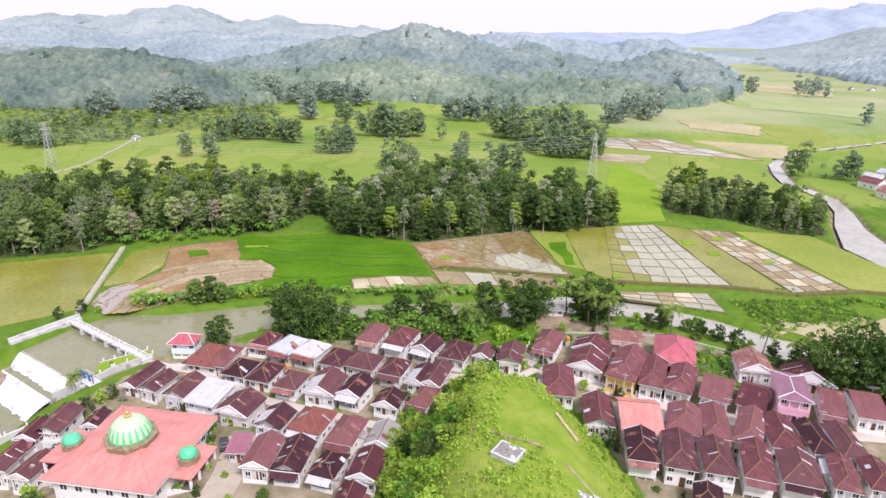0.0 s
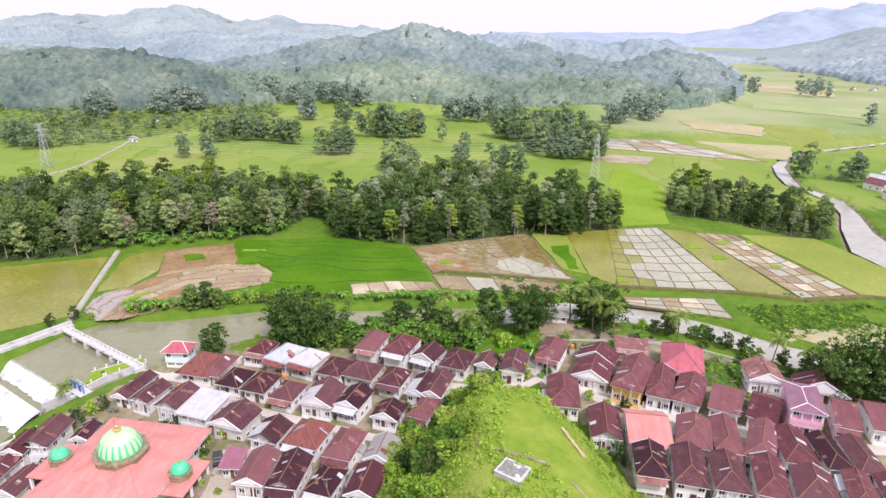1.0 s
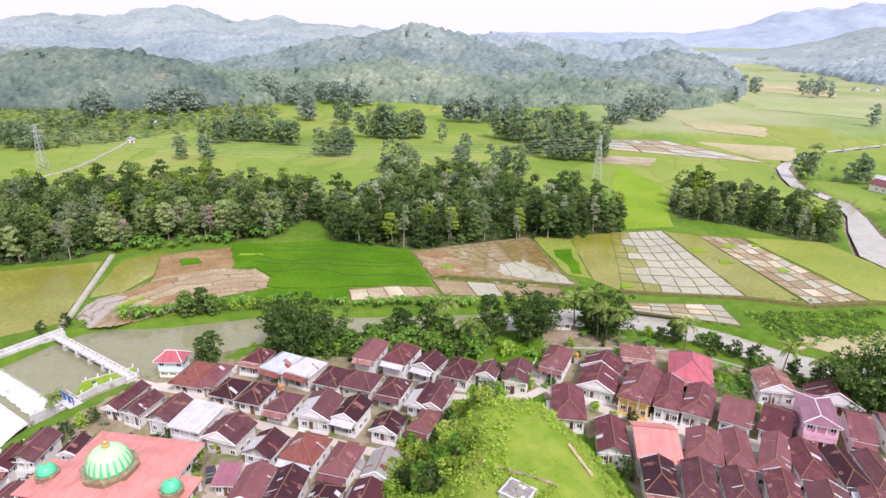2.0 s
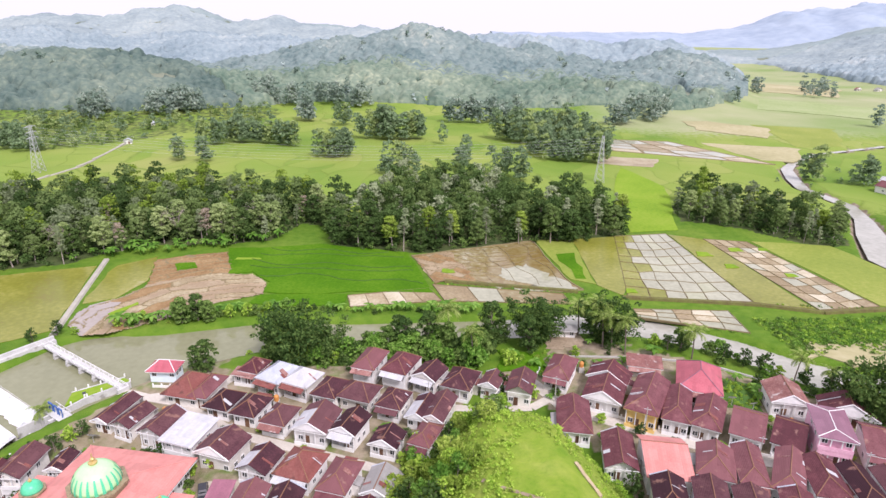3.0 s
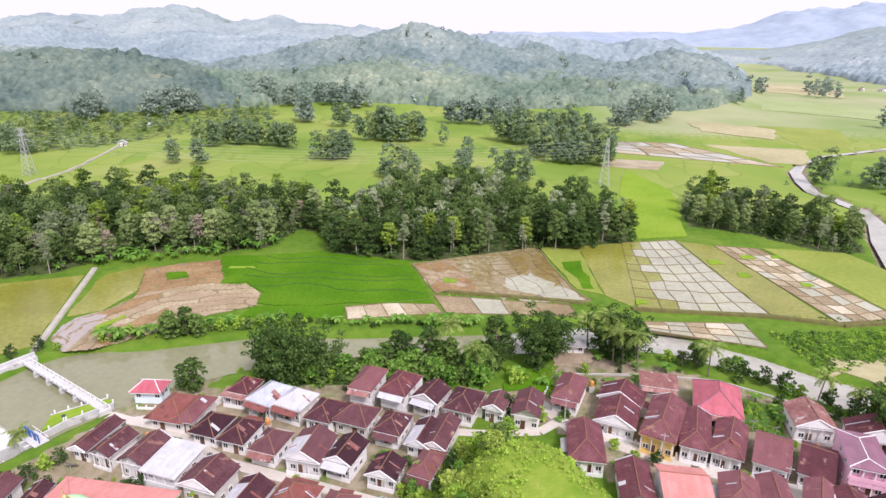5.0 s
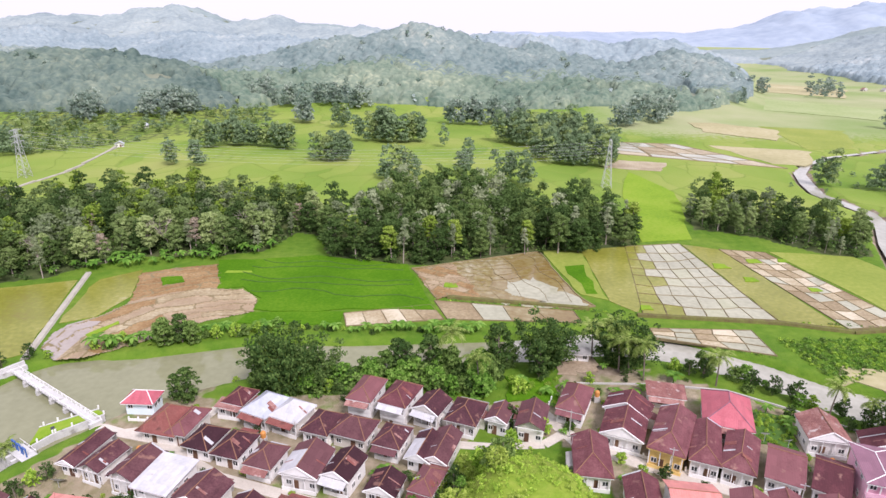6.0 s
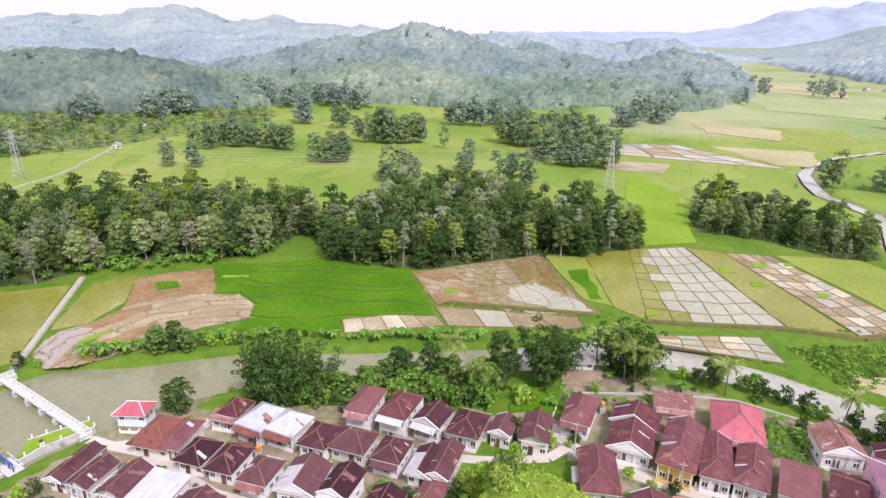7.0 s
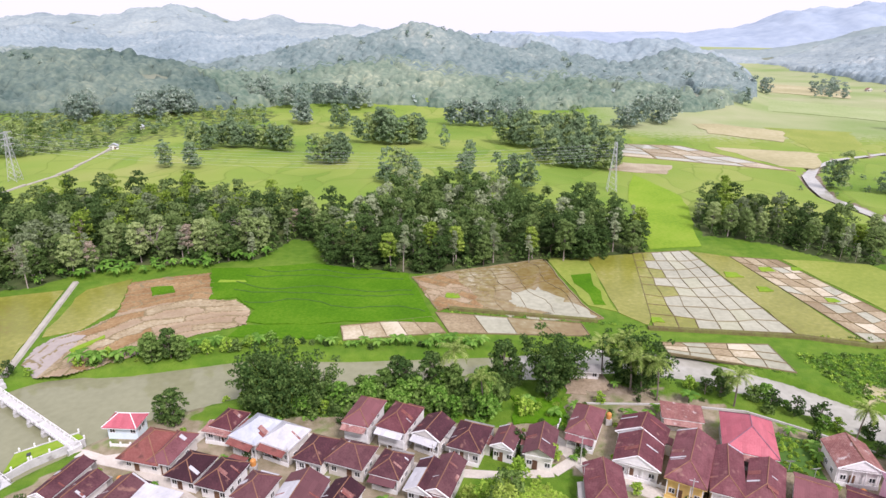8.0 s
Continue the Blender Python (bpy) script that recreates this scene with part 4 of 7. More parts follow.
def banana_meshes(seed):
    rng = np.random.default_rng(seed)
    bm = bmesh.new()
    tube(bm, (0, 0, -0.3), (0.05, 0, 1.8), 0.16, 0.10, 6)
    tm = simple_mesh("trunk", bm, LEAF_BANANA)
    v, f = [], []
    for k in range(11):
        a = k * 2.4 + rng.uniform(-0.3, 0.3)
        out, side = np.array([math.cos(a), math.sin(a), 0]), np.array([-math.sin(a), math.cos(a), 0])
        p, slope, ln = np.array([0.05, 0, 1.7]), rng.uniform(0.7, 1.3), rng.uniform(1.6, 2.5)
        rows = []
        for s in range(6):
            wd = 0.36 * math.sin(math.pi * (s + 0.4) / 5.8)
            rows.append((p + side * wd - np.array([0, 0, 0.1 * wd]), p, p - side * wd - np.array([0, 0, 0.1 * wd])))
            slope -= 0.36
            p = p + (out * math.cos(slope) + np.array([0, 0, 1]) * math.sin(slope)) * ln / 5
        i = len(v)
        for r in rows:
            v += list(r)
        for s in range(5):
            j = i + 3 * s
            f += [(j, j + 1, j + 4, j + 3), (j + 1, j + 2, j + 5, j + 4)]
    cm = bpy.data.meshes.new("crown")
    cm.from_pydata([tuple(p) for p in v], [], f)
    cm.materials.append(LEAF_BANANA)
    return tm, cm


def bamboo_meshes(seed, height, wide, leaf):
    """A dense clump of arching culms hung with leaves."""
    rng = np.random.default_rng(seed)
    bm = bmesh.new()
    centres, radii = [], []
    for k in range(34):
        a, q = rng.uniform(0, 6.28), math.sqrt(rng.uniform(0, 1))
        hh = height * rng.uniform(0.62, 1.0) * (1 - 0.25 * q)
        base = Vector((math.cos(a) * q * wide * 0.35, math.sin(a) * q * wide * 0.35, -0.3))
        mid = base + Vector((math.cos(a) * q * wide * 0.3, math.sin(a) * q * wide * 0.3, hh * 0.7))
        tip = mid + Vector((math.cos(a) * wide * 0.35 * q, math.sin(a) * wide * 0.35 * q, hh * 0.25))
        tube(bm, base, mid, 0.07, 0.05, 4)
        tube(bm, mid, tip, 0.05, 0.02, 4)
        for s in np.linspace(0.12, 1.0, 7):
            c = base.lerp(mid, s / 0.7) if s < 0.7 else mid.lerp(tip, (s - 0.7) / 0.3)
            push = rng.normal(size=3) * 0.7
            centres.append(np.array(c) + push + np.array([math.cos(a), math.sin(a), 0]) * q * wide * 0.18 * math.sin(math.pi * s))
            radii.append(rng.uniform(0.8, 1.5) * wide / 7)
    v, f = leaf_cloud(rng, centres, radii, 30, 0.38, 0.9)
    tm = simple_mesh("stem", bm, LEAF_OLIVE)
    cm = bpy.data.meshes.new("crown")
    cm.from_pydata([tuple(p) for p in v], [], f)
    cm.materials.append(leaf)
    return tm, cm


def bare_meshes(seed, height):
    rng = np.random.default_rng(seed)
    bm = bmesh.new()

    def grow(a, d, ln, r, depth):
        b = a + d * ln
        tube(bm, a, b, r, r * 0.65, 4)
        if depth:
            for k in range(3):
                e = (d + Vector(rng.normal(size=3) * 0.5)).normalized()
                grow(b, e, ln * rng.uniform(0.55, 0.8), r * 0.6, depth - 1)
    grow(Vector((0, 0, -0.5)), Vector((0.05, 0, 1)).normalized(), height * 0.42, 0.22, 4)
    return simple_mesh("trunk", bm, PALE_BARK), None


def plant(name, meshes, label, category="tree"):
    root = empty(name, Matrix(), label, category)
    for me in meshes:
        if me is not None:
            new(me.name.split(".")[0], me).parent = root
    return root


def woods(name, spots, seed, mats, label, clumps=9, per=8, leaf=1.0, wide=4.0, height=11.0, crown_from=0.25, kinds=6, ruffle=0.45):
    """Many distant trees in one mesh; spots: rows of x, y, size."""
    rng = np.random.default_rng(seed)
    forms = []
    for k in range(kinds):
        cs, rs = [], []
        for c in range(clumps):
            h = rng.uniform(crown_from, 1)
            a, q = rng.uniform(0, 6.28), math.sqrt(rng.uniform(0, 1))
            reach = wide * math.sqrt(max(0.1, 1 - (2 * (h - crown_from) / (1 - crown_from) - 0.8) ** 2 / 1.5))
            cs.append(np.array([math.cos(a) * q * reach * 0.8, math.sin(a) * q * reach * 0.8, h * height * 0.92]))
            rs.append(wide * rng.uniform(0.35, 0.5))
        v, f = leaf_cloud(rng, cs, rs, per, leaf, 0.75, ruffle)
        forms.append(np.array(v))
    spots = np.asarray(spots, float)
    zs = land(spots[:, 0], spots[:, 1])
    blocks, index = [], []
    pick = rng.integers(0, kinds, len(spots))
    mat_pick = rng.integers(0, len(mats), len(spots))
    turn = rng.uniform(0, 6.28, len(spots))
    for (x, y, s), z, k, a, mi in zip(spots, zs, pick, turn, mat_pick):
        p = forms[k] * s
        c, sn = math.cos(a), math.sin(a)
        blocks.append(np.stack([p[:, 0] * c - p[:, 1] * sn + x, p[:, 0] * sn + p[:, 1] * c + y, p[:, 2] * rng.uniform(0.85, 1.2) + z - 0.3], 1))
        index.append(np.full(len(p) // 4, mi))
    co = np.concatenate(blocks)
    me = bpy.data.meshes.new(name)
    me.vertices.add(len(co))
    me.vertices.foreach_set("co", co.ravel())
    me.loops.add(len(co))
    me.loops.foreach_set("vertex_index", np.arange(len(co)))
    me.polygons.add(len(co) // 4)
    me.polygons.foreach_set("loop_start", np.arange(0, len(co), 4))
    for m in mats:
        me.materials.append(m)
    me.polygons.foreach_set("material_index", np.concatenate(index))
    me.update(calc_edges=True)
    return tagged(new(name, me), label, "woods", kind="stuff")


def scatter(poly, step, seed, jitter=0.45):
    rng = np.random.default_rng(seed)
    x = np.arange(min(p[0] for p in poly), max(p[0] for p in poly), step)
    y = np.arange(min(p[1] for p in poly), max(p[1] for p in poly), step)
    gx, gy = [a.ravel() for a in np.meshgrid(x, y)]
    gx = gx + rng.uniform(-jitter, jitter, gx.size) * step
    gy = gy + rng.uniform(-jitter, jitter, gy.size) * step
    keep = inside(gx, gy, poly)
    return np.stack([gx[keep], gy[keep]], 1)


def crowns(x, y, size, seed):
    """Rounded tree tops side by side: height from 0 to about 1.2."""
    gx, gy = x / size, y / size
    ix, iy = np.floor(gx), np.floor(gy)
    best = np.zeros(np.shape(x))
    for dx in (-1, 0, 1):
        for dy in (-1, 0, 1):
            cx, cy = ix + dx, iy + dy
            r = [np.sin(cx * a + cy * b + seed) * 43758.5453 for a, b in ((127.1, 311.7), (269.5, 183.3), (419.2, 371.9))]
            r = [q - np.floor(q) for q in r]
            d2 = (gx - cx - r[0]) ** 2 + (gy - cy - r[1]) ** 2
            best = np.maximum(best, (0.55 + 0.65 * r[2]) * np.sqrt(np.maximum(0, 1 - d2 / 0.62)))
    return best


def wooded(x, y, z):
    return (z > 3.0 + 5 * fbm(x / 80, y / 80, 2)) & (fbm(x / 90, y / 90, 55) > 0.25)


def on_spur(x, y):
    """The nearer wooded spur beside the main hill."""
    return (x < -195 - 0.9 * np.maximum(0, y - 620)) & (y < 860)


def canopy(name, y0, y1, cell, size, tall, mat, label, seed, spur=None):
    """The closed roof of a far forest, one bumpy sheet over the hills."""
    u, v = np.arange(-0.98, 0.98, cell), np.exp(np.arange(math.log(y0), math.log(y1), cell))
    gu, gy = np.meshgrid(u, v)
    gx = gu * gy
    z = land(gx, gy)
    mask = wooded(gx, gy, z)
    sway = gy * (1 + 0.16 * (fbm(gx / 140, gy / 140, 91) - 0.5))
    mask &= (sway > y0 * 1.05) & (sway < y1 / 1.05)
    if spur is not None:
        mask &= on_spur(gx, gy) == spur
    top = z + tall * (0.05 + 1.08 * crowns(gx, gy, size, seed) + 0.5 * (fbm(gx / 30, gy / 30, seed) - 0.5))
    gz = np.where(mask, top, z - 2.0)
    idx = np.arange(gx.size).reshape(gx.shape)
    quads = np.stack([idx[:-1, :-1], idx[:-1, 1:], idx[1:, 1:], idx[1:, :-1]], -1)
    keep = mask[:-1, :-1] | mask[:-1, 1:] | mask[1:, 1:] | mask[1:, :-1]
    quads = quads[keep]
    used, inv = np.unique(quads, return_inverse=True)
    co = np.stack([gx, gy, gz], -1).reshape(-1, 3)[used]
    inv = inv.reshape(-1)
    me = bpy.data.meshes.new(name)
    me.vertices.add(len(co))
    me.vertices.foreach_set("co", co.ravel())
    me.loops.add(len(inv))
    me.loops.foreach_set("vertex_index", inv)
    me.polygons.add(len(inv) // 4)
    me.polygons.foreach_set("loop_start", np.arange(0, len(inv), 4))
    me.update(calc_edges=True)
    me.materials.append(mat)
    return tagged(new(name, me), label, "woods", kind="stuff")


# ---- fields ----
# greener plot water, its pale base also painted for the mirrored sky
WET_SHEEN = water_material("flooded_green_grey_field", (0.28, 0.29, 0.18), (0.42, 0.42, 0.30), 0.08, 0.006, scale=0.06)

def strip(bm, a, b, width, z0, z1):
    """A low bank from a to b."""
    a, b = Vector(a), Vector(b)
    d = (b - a).normalized()
    s = Vector((-d.y, d.x)) * width / 2
    lo = [bm.verts.new((p.x, p.y, z0)) for p in (a - s, b - s, b + s, a + s)]
    hi = [bm.verts.new((p.x, p.y, z1)) for p in (a - s * 0.6, b - s * 0.6, b + s * 0.6, a + s * 0.6)]
    bm.faces.new(hi)
    for i in range(4):
        j = (i + 1) % 4
        bm.faces.new((lo[i], lo[j], hi[j], hi[i]))


def ragged(poly, seed, amount=0.5, step=5.0):
    """The outline of a field with an uneven edge."""
    rng = random.Random(seed)
    out = []
    for a, b in zip(poly, poly[1:] + poly[:1]):
        n = max(1, int(math.dist(a, b) / step))
        for k in range(n):
            q = k / n
            out.append((a[0] + (b[0] - a[0]) * q + rng.uniform(-amount, amount), a[1] + (b[1] - a[1]) * q + rng.uniform(-amount, amount)))
    return out


field_count = 0


def field(poly, mat, label, z=0.12, bund=None, bund_w=0.5, edge=0.8, step=5.0):
    global field_count
    field_count += 1
    line = ragged(poly, field_count, edge, step)
    bm = bmesh.new()
    face = bm.faces.new([bm.verts.new((x, y, z)) for x, y in line])
    if face.calc_area() and face.normal.z < 0:
        face.normal_flip()
    low = bmesh.ops.extrude_face_region(bm, geom=[face])
    for v in low["geom"]:
        if isinstance(v, bmesh.types.BMVert):
            v.co.z = z - 0.6
    bmesh.ops.recalc_face_normals(bm, faces=bm.faces[:])
    ob = tagged(part("field", bm, mat), label, "field", "valley fields", "structure")
    if bund:
        bm = bmesh.new()
        for a, b in zip(line, line[1:] + line[:1]):
            strip(bm, a, b, bund_w, z - 0.2, z + 0.22)
        part("bund", bm, bund, ob)
    return ob


def across(quad, u, v):
    (a, b, c, d) = [Vector(p) for p in quad]
    return a.lerp(b, u).lerp(d.lerp(c, u), v)


def paddies(quad, nu, nv, mats, label, seed, z=0.16, bund=BUND, gap=0.16, wobble=0.14, bend=0.0, edge_mat=None):
    """A block of small flooded plots between mud banks; quad: far-left, far-right, near-right, near-left."""
    rng = random.Random(seed)
    ob = field([tuple(across(quad, u, v)) for u, v in ((0, 0), (1, 0), (1, 1), (0, 1))], bund, label, z - 0.08, None, edge=0.2)
    grid = {}
    for i in range(nu + 1):
        for j in range(nv + 1):
            inner_u, inner_v = 0 < i < nu, 0 < j < nv
            u = i / nu + (rng.uniform(-wobble, wobble) / nu if inner_u else 0)
            v = j / nv + (rng.uniform(-wobble, wobble) / nv if inner_v else 0)
            v += bend * math.sin(math.pi * u) / nv if inner_v else 0
            grid[i, j] = across(quad, u, v)
    for i in range(nu):
        for j in range(nv):
            c = [grid[i, j], grid[i + 1, j], grid[i + 1, j + 1], grid[i, j + 1]]
            m = sum(c, Vector((0, 0))) / 4
            pts = [p + (m - p).normalized() * gap * rng.uniform(0.7, 1.2) for p in c]
            zz = z + rng.uniform(0, 0.03)
            verts = []
            for k in range(4):
                a, b = pts[k], pts[(k + 1) % 4]
                verts.append(a)
                verts.append(a.lerp(b, 0.5) + Vector((rng.uniform(-0.25, 0.25), rng.uniform(-0.25, 0.25))))
            mesh_of("plot", [(p.x, p.y, zz) for p in verts], [tuple(range(7, -1, -1))], [edge_mat if edge_mat and (i == 0 or (i == 1 and rng.random() < 0.5)) else rng.choice(mats)], ob)
    bm = bmesh.new()
    for i in range(nu + 1):
        for j in range(nv + 1):
            if i < nu:
                strip(bm, grid[i, j], grid[i + 1, j], gap * 1.25, z - 0.2, z + 0.16)
            if j < nv:
                strip(bm, grid[i, j], grid[i, j + 1], gap * 1.25, z - 0.2, z + 0.16)
    part("bund", bm, bund, ob)
    return ob


field([(-190, 176), (-158, 193), (-144, 198), (-119, 207), (-106, 160), (-113, 154), (-122, 148), (-150, 140)], WET_OLIVE, "flooded olive paddy field with young seedlings", edge=0.3)
field([(-113, 207), (-103, 216), (-96, 195), (-100, 181), (-107, 177)], WET_OLIVE, "flooded olive paddy beside a concrete path", bund_w=0.5)
field([(-80, 226), (-62, 228), (-48, 232), (-14, 224), (-4, 188.5), (-29, 188), (-39, 185), (-57, 186.5), (-57, 194.5), (-65, 203), (-72, 201.5)], RICE_GREEN, "bright green young rice field", z=0.3, edge=0.6)
field([(-57, 185), (-30, 186.5), (-30, 177), (-59, 178)], RICE_GREEN, "narrow strip of green rice", z=0.2, edge=0.3)
field([(-74, 216), (-66, 216), (-65, 214.5), (-74, 214)], RICE_LIGHT, "small seedbed of light green rice", z=0.36, bund=None, edge=0.2)
paddies(((-30, 185), (-5, 191.5), (-1, 182), (-28, 177)), 5, 1, (MUD_PALE, WET_GREY, MUD_PALE), "row of pale muddy plots by the river", 5)
field([(-12, 221), (34, 239), (40, 202), (44, 192), (37, 190), (16, 194), (0, 198), (-3, 196)], WET_BROWN, "flooded brown paddy field with painted pale sky reflections", z=0.10, edge=0.4, bund_w=0.6, bund=BUND)
# pale sheet added where the flooded field reflects the sky
field([(15.2, 200.2), (20.5, 209.2), (29.2, 212.8), (34.4, 205.1), (42.1, 195.7), (42.0, 191.8), (27.8, 190.6), (16.3, 192.9)], WET_GREY, "pale patch painted as sky reflection in a flooded field", z=0.17, bund=None, edge=1.4, step=1.6)
paddies(((-4, 194.5), (37, 188.5), (38, 181), (0, 182)), 4, 1, (WET_GREY, MUD_PALE, WET_BROWN), "front row of brown muddy plots", 6, bund=BUND)
field([(35, 240), (50, 242), (49, 212), (49, 196), (41.5, 201)], RICE_PALE, "band of yellow green rice", z=0.2, edge=0.4)
field([(41, 224), (47, 226), (48, 200), (43, 202)], RICE_GREEN, "patch of young green rice", z=0.26, bund=None, edge=1.2)
field([(50, 242), (70, 246), (62, 203), (56, 188), (49.5, 196)], WET_OLIVE, "flooded olive green paddy", z=0.14, edge=0.3)
paddies(((68, 246), (90, 250), (94.5, 184), (57, 187)), 6, 8, (WET_GREY, WET_GREY, WET_GREY, WET_GREY, WET_SHEEN), "block of flooded plots with the mirrored white sky painted into their colour", 7, bend=0.25, edge_mat=WET_OLIVE)
field([(91, 249), (103, 244), (111, 180), (95, 183)], WET_OLIVE, "olive green flooded field", z=0.13, edge=0.4)
paddies(((103, 244), (119, 241), (132, 182), (112, 179)), 4, 10, (MUD_PALE, WET_GREY, MUD_PALE, MUD_PALE), "block of muddy pink plots", 8, bend=0.3)
field([(121, 242), (150, 238), (158, 200), (152, 178), (133, 183)], RICE_PALE, "yellow green rice field by the stream", z=0.16, edge=0.5)
for gx_, gy_, gs_ in ((96, 226, 3.0), (101, 214, 2.4), (118, 206, 2.2), (110, 231, 2.8), (121, 232, 2.0), (59, 191, 2.2), (1, 206, 2.4)):
    field([(gx_ - gs_, gy_ - gs_ * 0.7), (gx_ + gs_, gy_ - gs_ * 0.5), (gx_ + gs_ * 0.7, gy_ + gs_ * 0.8), (gx_ - gs_ * 0.6, gy_ + gs_)], RICE_LIGHT, "small bright seedbed of rice shoots", z=0.34, bund=None, edge=0.4, step=2.0)
paddies(((56, 178), (84, 177.5), (84, 163.5), (56, 172.5)), 5, 3, (WET_GREY, MUD_PALE, WET_GREY, MUD_PALE), "pale plots between field and river", 9, bund=BUND)
paddies(((121, 478), (167, 472), (207, 392), (112, 434)), 4, 4, (WET_GREY, WET_GREY, MUD_PALE), "distant flooded fields with white sky shine painted into their colour", 10, gap=1.0, bend=0.3)
field([(100, 414), (137, 404), (126, 379), (94, 389)], MUD_PALE, "distant pale drying field", edge=1.0)
field([(273, 568), (336, 547), (291, 460), (257, 457)], RICE_PALE, "distant yellow ripening rice field", edge=2.0, step=12)
field([(152, 673), (224, 680), (183, 590), (140, 575)], STUBBLE, "distant tan stubble field", edge=3.0, bund=None, step=12)
field([(106, 377), (117, 330), (97, 256), (76, 252), (90, 330)], RICE_LIGHT, "bright green rice between two groves", z=0.25, edge=1.0, step=10)
field([(190, 470), (255, 450), (225, 400), (205, 405)], STUBBLE, "distant bare brown field", edge=2.0, bund=None, step=10)
# far fields: their pale colours include valley haze, not the crop alone
field([(488, 1079), (582, 943), (506, 821), (417, 922)], STUBBLE, "far stubble field paled by painted haze", z=0.5, edge=4.0, bund=None, step=20)
field([(386, 808), (476, 705), (414, 614), (330, 691)], GRASS_PALE, "far yellow green meadow paled by painted haze", z=0.5, edge=4.0, bund=None, step=16)
field([(222, 598), (278, 545), (252, 490), (212, 533)], STUBBLE, "far brownish fallow field", z=0.5, edge=3.0, bund=None, step=12)
field([(333, 872), (425, 907), (388, 828), (305, 780)], GRASS_PALE, "far meadow by the hill foot paled by painted haze", z=0.5, edge=4.0, bund=None, step=16)
field([(430, 600), (520, 720), (620, 700), (500, 560)], STUBBLE, "far field beyond the stream paled by painted haze", z=0.5, edge=4.0, bund=None, step=16)
field([(240, 760), (300, 770), (262, 690), (228, 700)], GRASS_PALE, "far meadow lightened by painted haze", z=0.5, edge=3.0, bund=None, step=14)
field([(94, 157), (120, 160), (152, 160), (146, 149), (114, 143), (94, 151)], STUBBLE, "pale sandy river flat with weeds", z=0.22, edge=2.2, bund=None, step=3)
# bare earth bank, grass plot and yard by the river
field([(27, 160.2), (36.5, 161.4), (37.5, 155), (27, 153.5)], EARTH, "bare brown earth bank by the river", z=0.2, edge=1.2, bund=None, step=1.4)
field([(62, 142), (71.5, 137), (69, 126), (60.5, 129.5)], BUND_GREEN, "weedy kitchen garden behind the houses", z=0.3, edge=0.7, step=2.0)
field([(13.5, 151.5), (25, 151), (24, 141), (13.5, 142)], RICE_GREEN, "patch of bright green grass by houses", z=0.35, edge=0.7, bund=None, step=2.0)

# mud fields stepped in low terraces with winding bunds
def terraces(poly, steps, kinds, mats, label, seed, z=0.12, cell=0.45, width=0.36, bend=1.6):
    """steps(x, y): rows of (value, metres between bunds); bunds follow the whole numbers of each value. kinds(x, y, chance): index into mats."""
    xs = np.arange(min(p[0] for p in poly) - 1, max(p[0] for p in poly) + 1, cell)
    ys = np.arange(min(p[1] for p in poly) - 1, max(p[1] for p in poly) + 1, cell)

    def lines(x, y):
        wx, wy = x + bend * 2 * (fbm(x / 7, y / 7, seed) - 0.5), y + bend * 2 * (fbm(x / 7, y / 7, seed + 5) - 0.5)
        near, ids = np.full(np.shape(x), 9.0), np.zeros(np.shape(x))
        for k, (value, gap) in enumerate(steps(wx, wy, ids)):
            near = np.minimum(near, np.abs(value - np.round(value)) * gap)
            ids = ids * 31.7 + np.floor(value) * (1 + 0.37 * k)
        chance = np.sin(ids * 12.9898 + seed) * 43758.5453
        return near, chance - np.floor(chance)
    gx, gy = np.meshgrid(xs, ys)
    near, chance = lines(gx, gy)
    gz = z + 0.06 * chance + 0.26 * ease(1 - near / (2.0 * width)) + 0.03 * fbm(gx / 0.8, gy / 0.8, seed + 9)
    cx, cy = gx[:-1, :-1] + cell / 2, gy[:-1, :-1] + cell / 2
    cnear, cchance = lines(cx, cy)
    edge = 1.1 * (fbm(cx / 3, cy / 3, seed + 3) - 0.5)
    keep = inside(cx + edge, cy + edge, poly)
    index = np.where(cnear < width * (0.55 + 0.9 * vnoise(cx / 4, cy / 4, seed)), len(mats) - 1, kinds(cx, cy, cchance))[keep]
    idx = np.arange(gx.size).reshape(gx.shape)
    quads = np.stack([idx[:-1, :-1], idx[:-1, 1:], idx[1:, 1:], idx[1:, :-1]], -1)[keep]
    used, inv = np.unique(quads, return_inverse=True)
    co = np.stack([gx, gy, gz], -1).reshape(-1, 3)[used]
    ob = mesh_of("field", co.tolist(), inv.reshape(-1, 4).tolist(), mats, None, "", True, index.astype(np.int32))
    return tagged(ob, label, "field", "valley fields", "structure")


def bowl_steps(x, y, ids):
    r, a = np.hypot(x + 62, y - 160), np.arctan2(y - 160, x + 62)
    row = r / 4.2
    return (row, 4.2), (a * (1.2 + 0.5 * (np.floor(row) % 3)) + 0.37 * np.floor(row), 22.0)


def bowl_kinds(x, y, chance):
    r = np.hypot(x + 62, y - 160) + 3.5 * (fbm(x / 6, y / 6, 77) - 0.5)
    pale = np.where(chance < 0.35, 1, np.where(chance < 0.8, 2, 0))
    return np.where(r > 45 - 0.15 * (y - 190), 0, np.where((x < -96) & (y < 178), 3, pale))


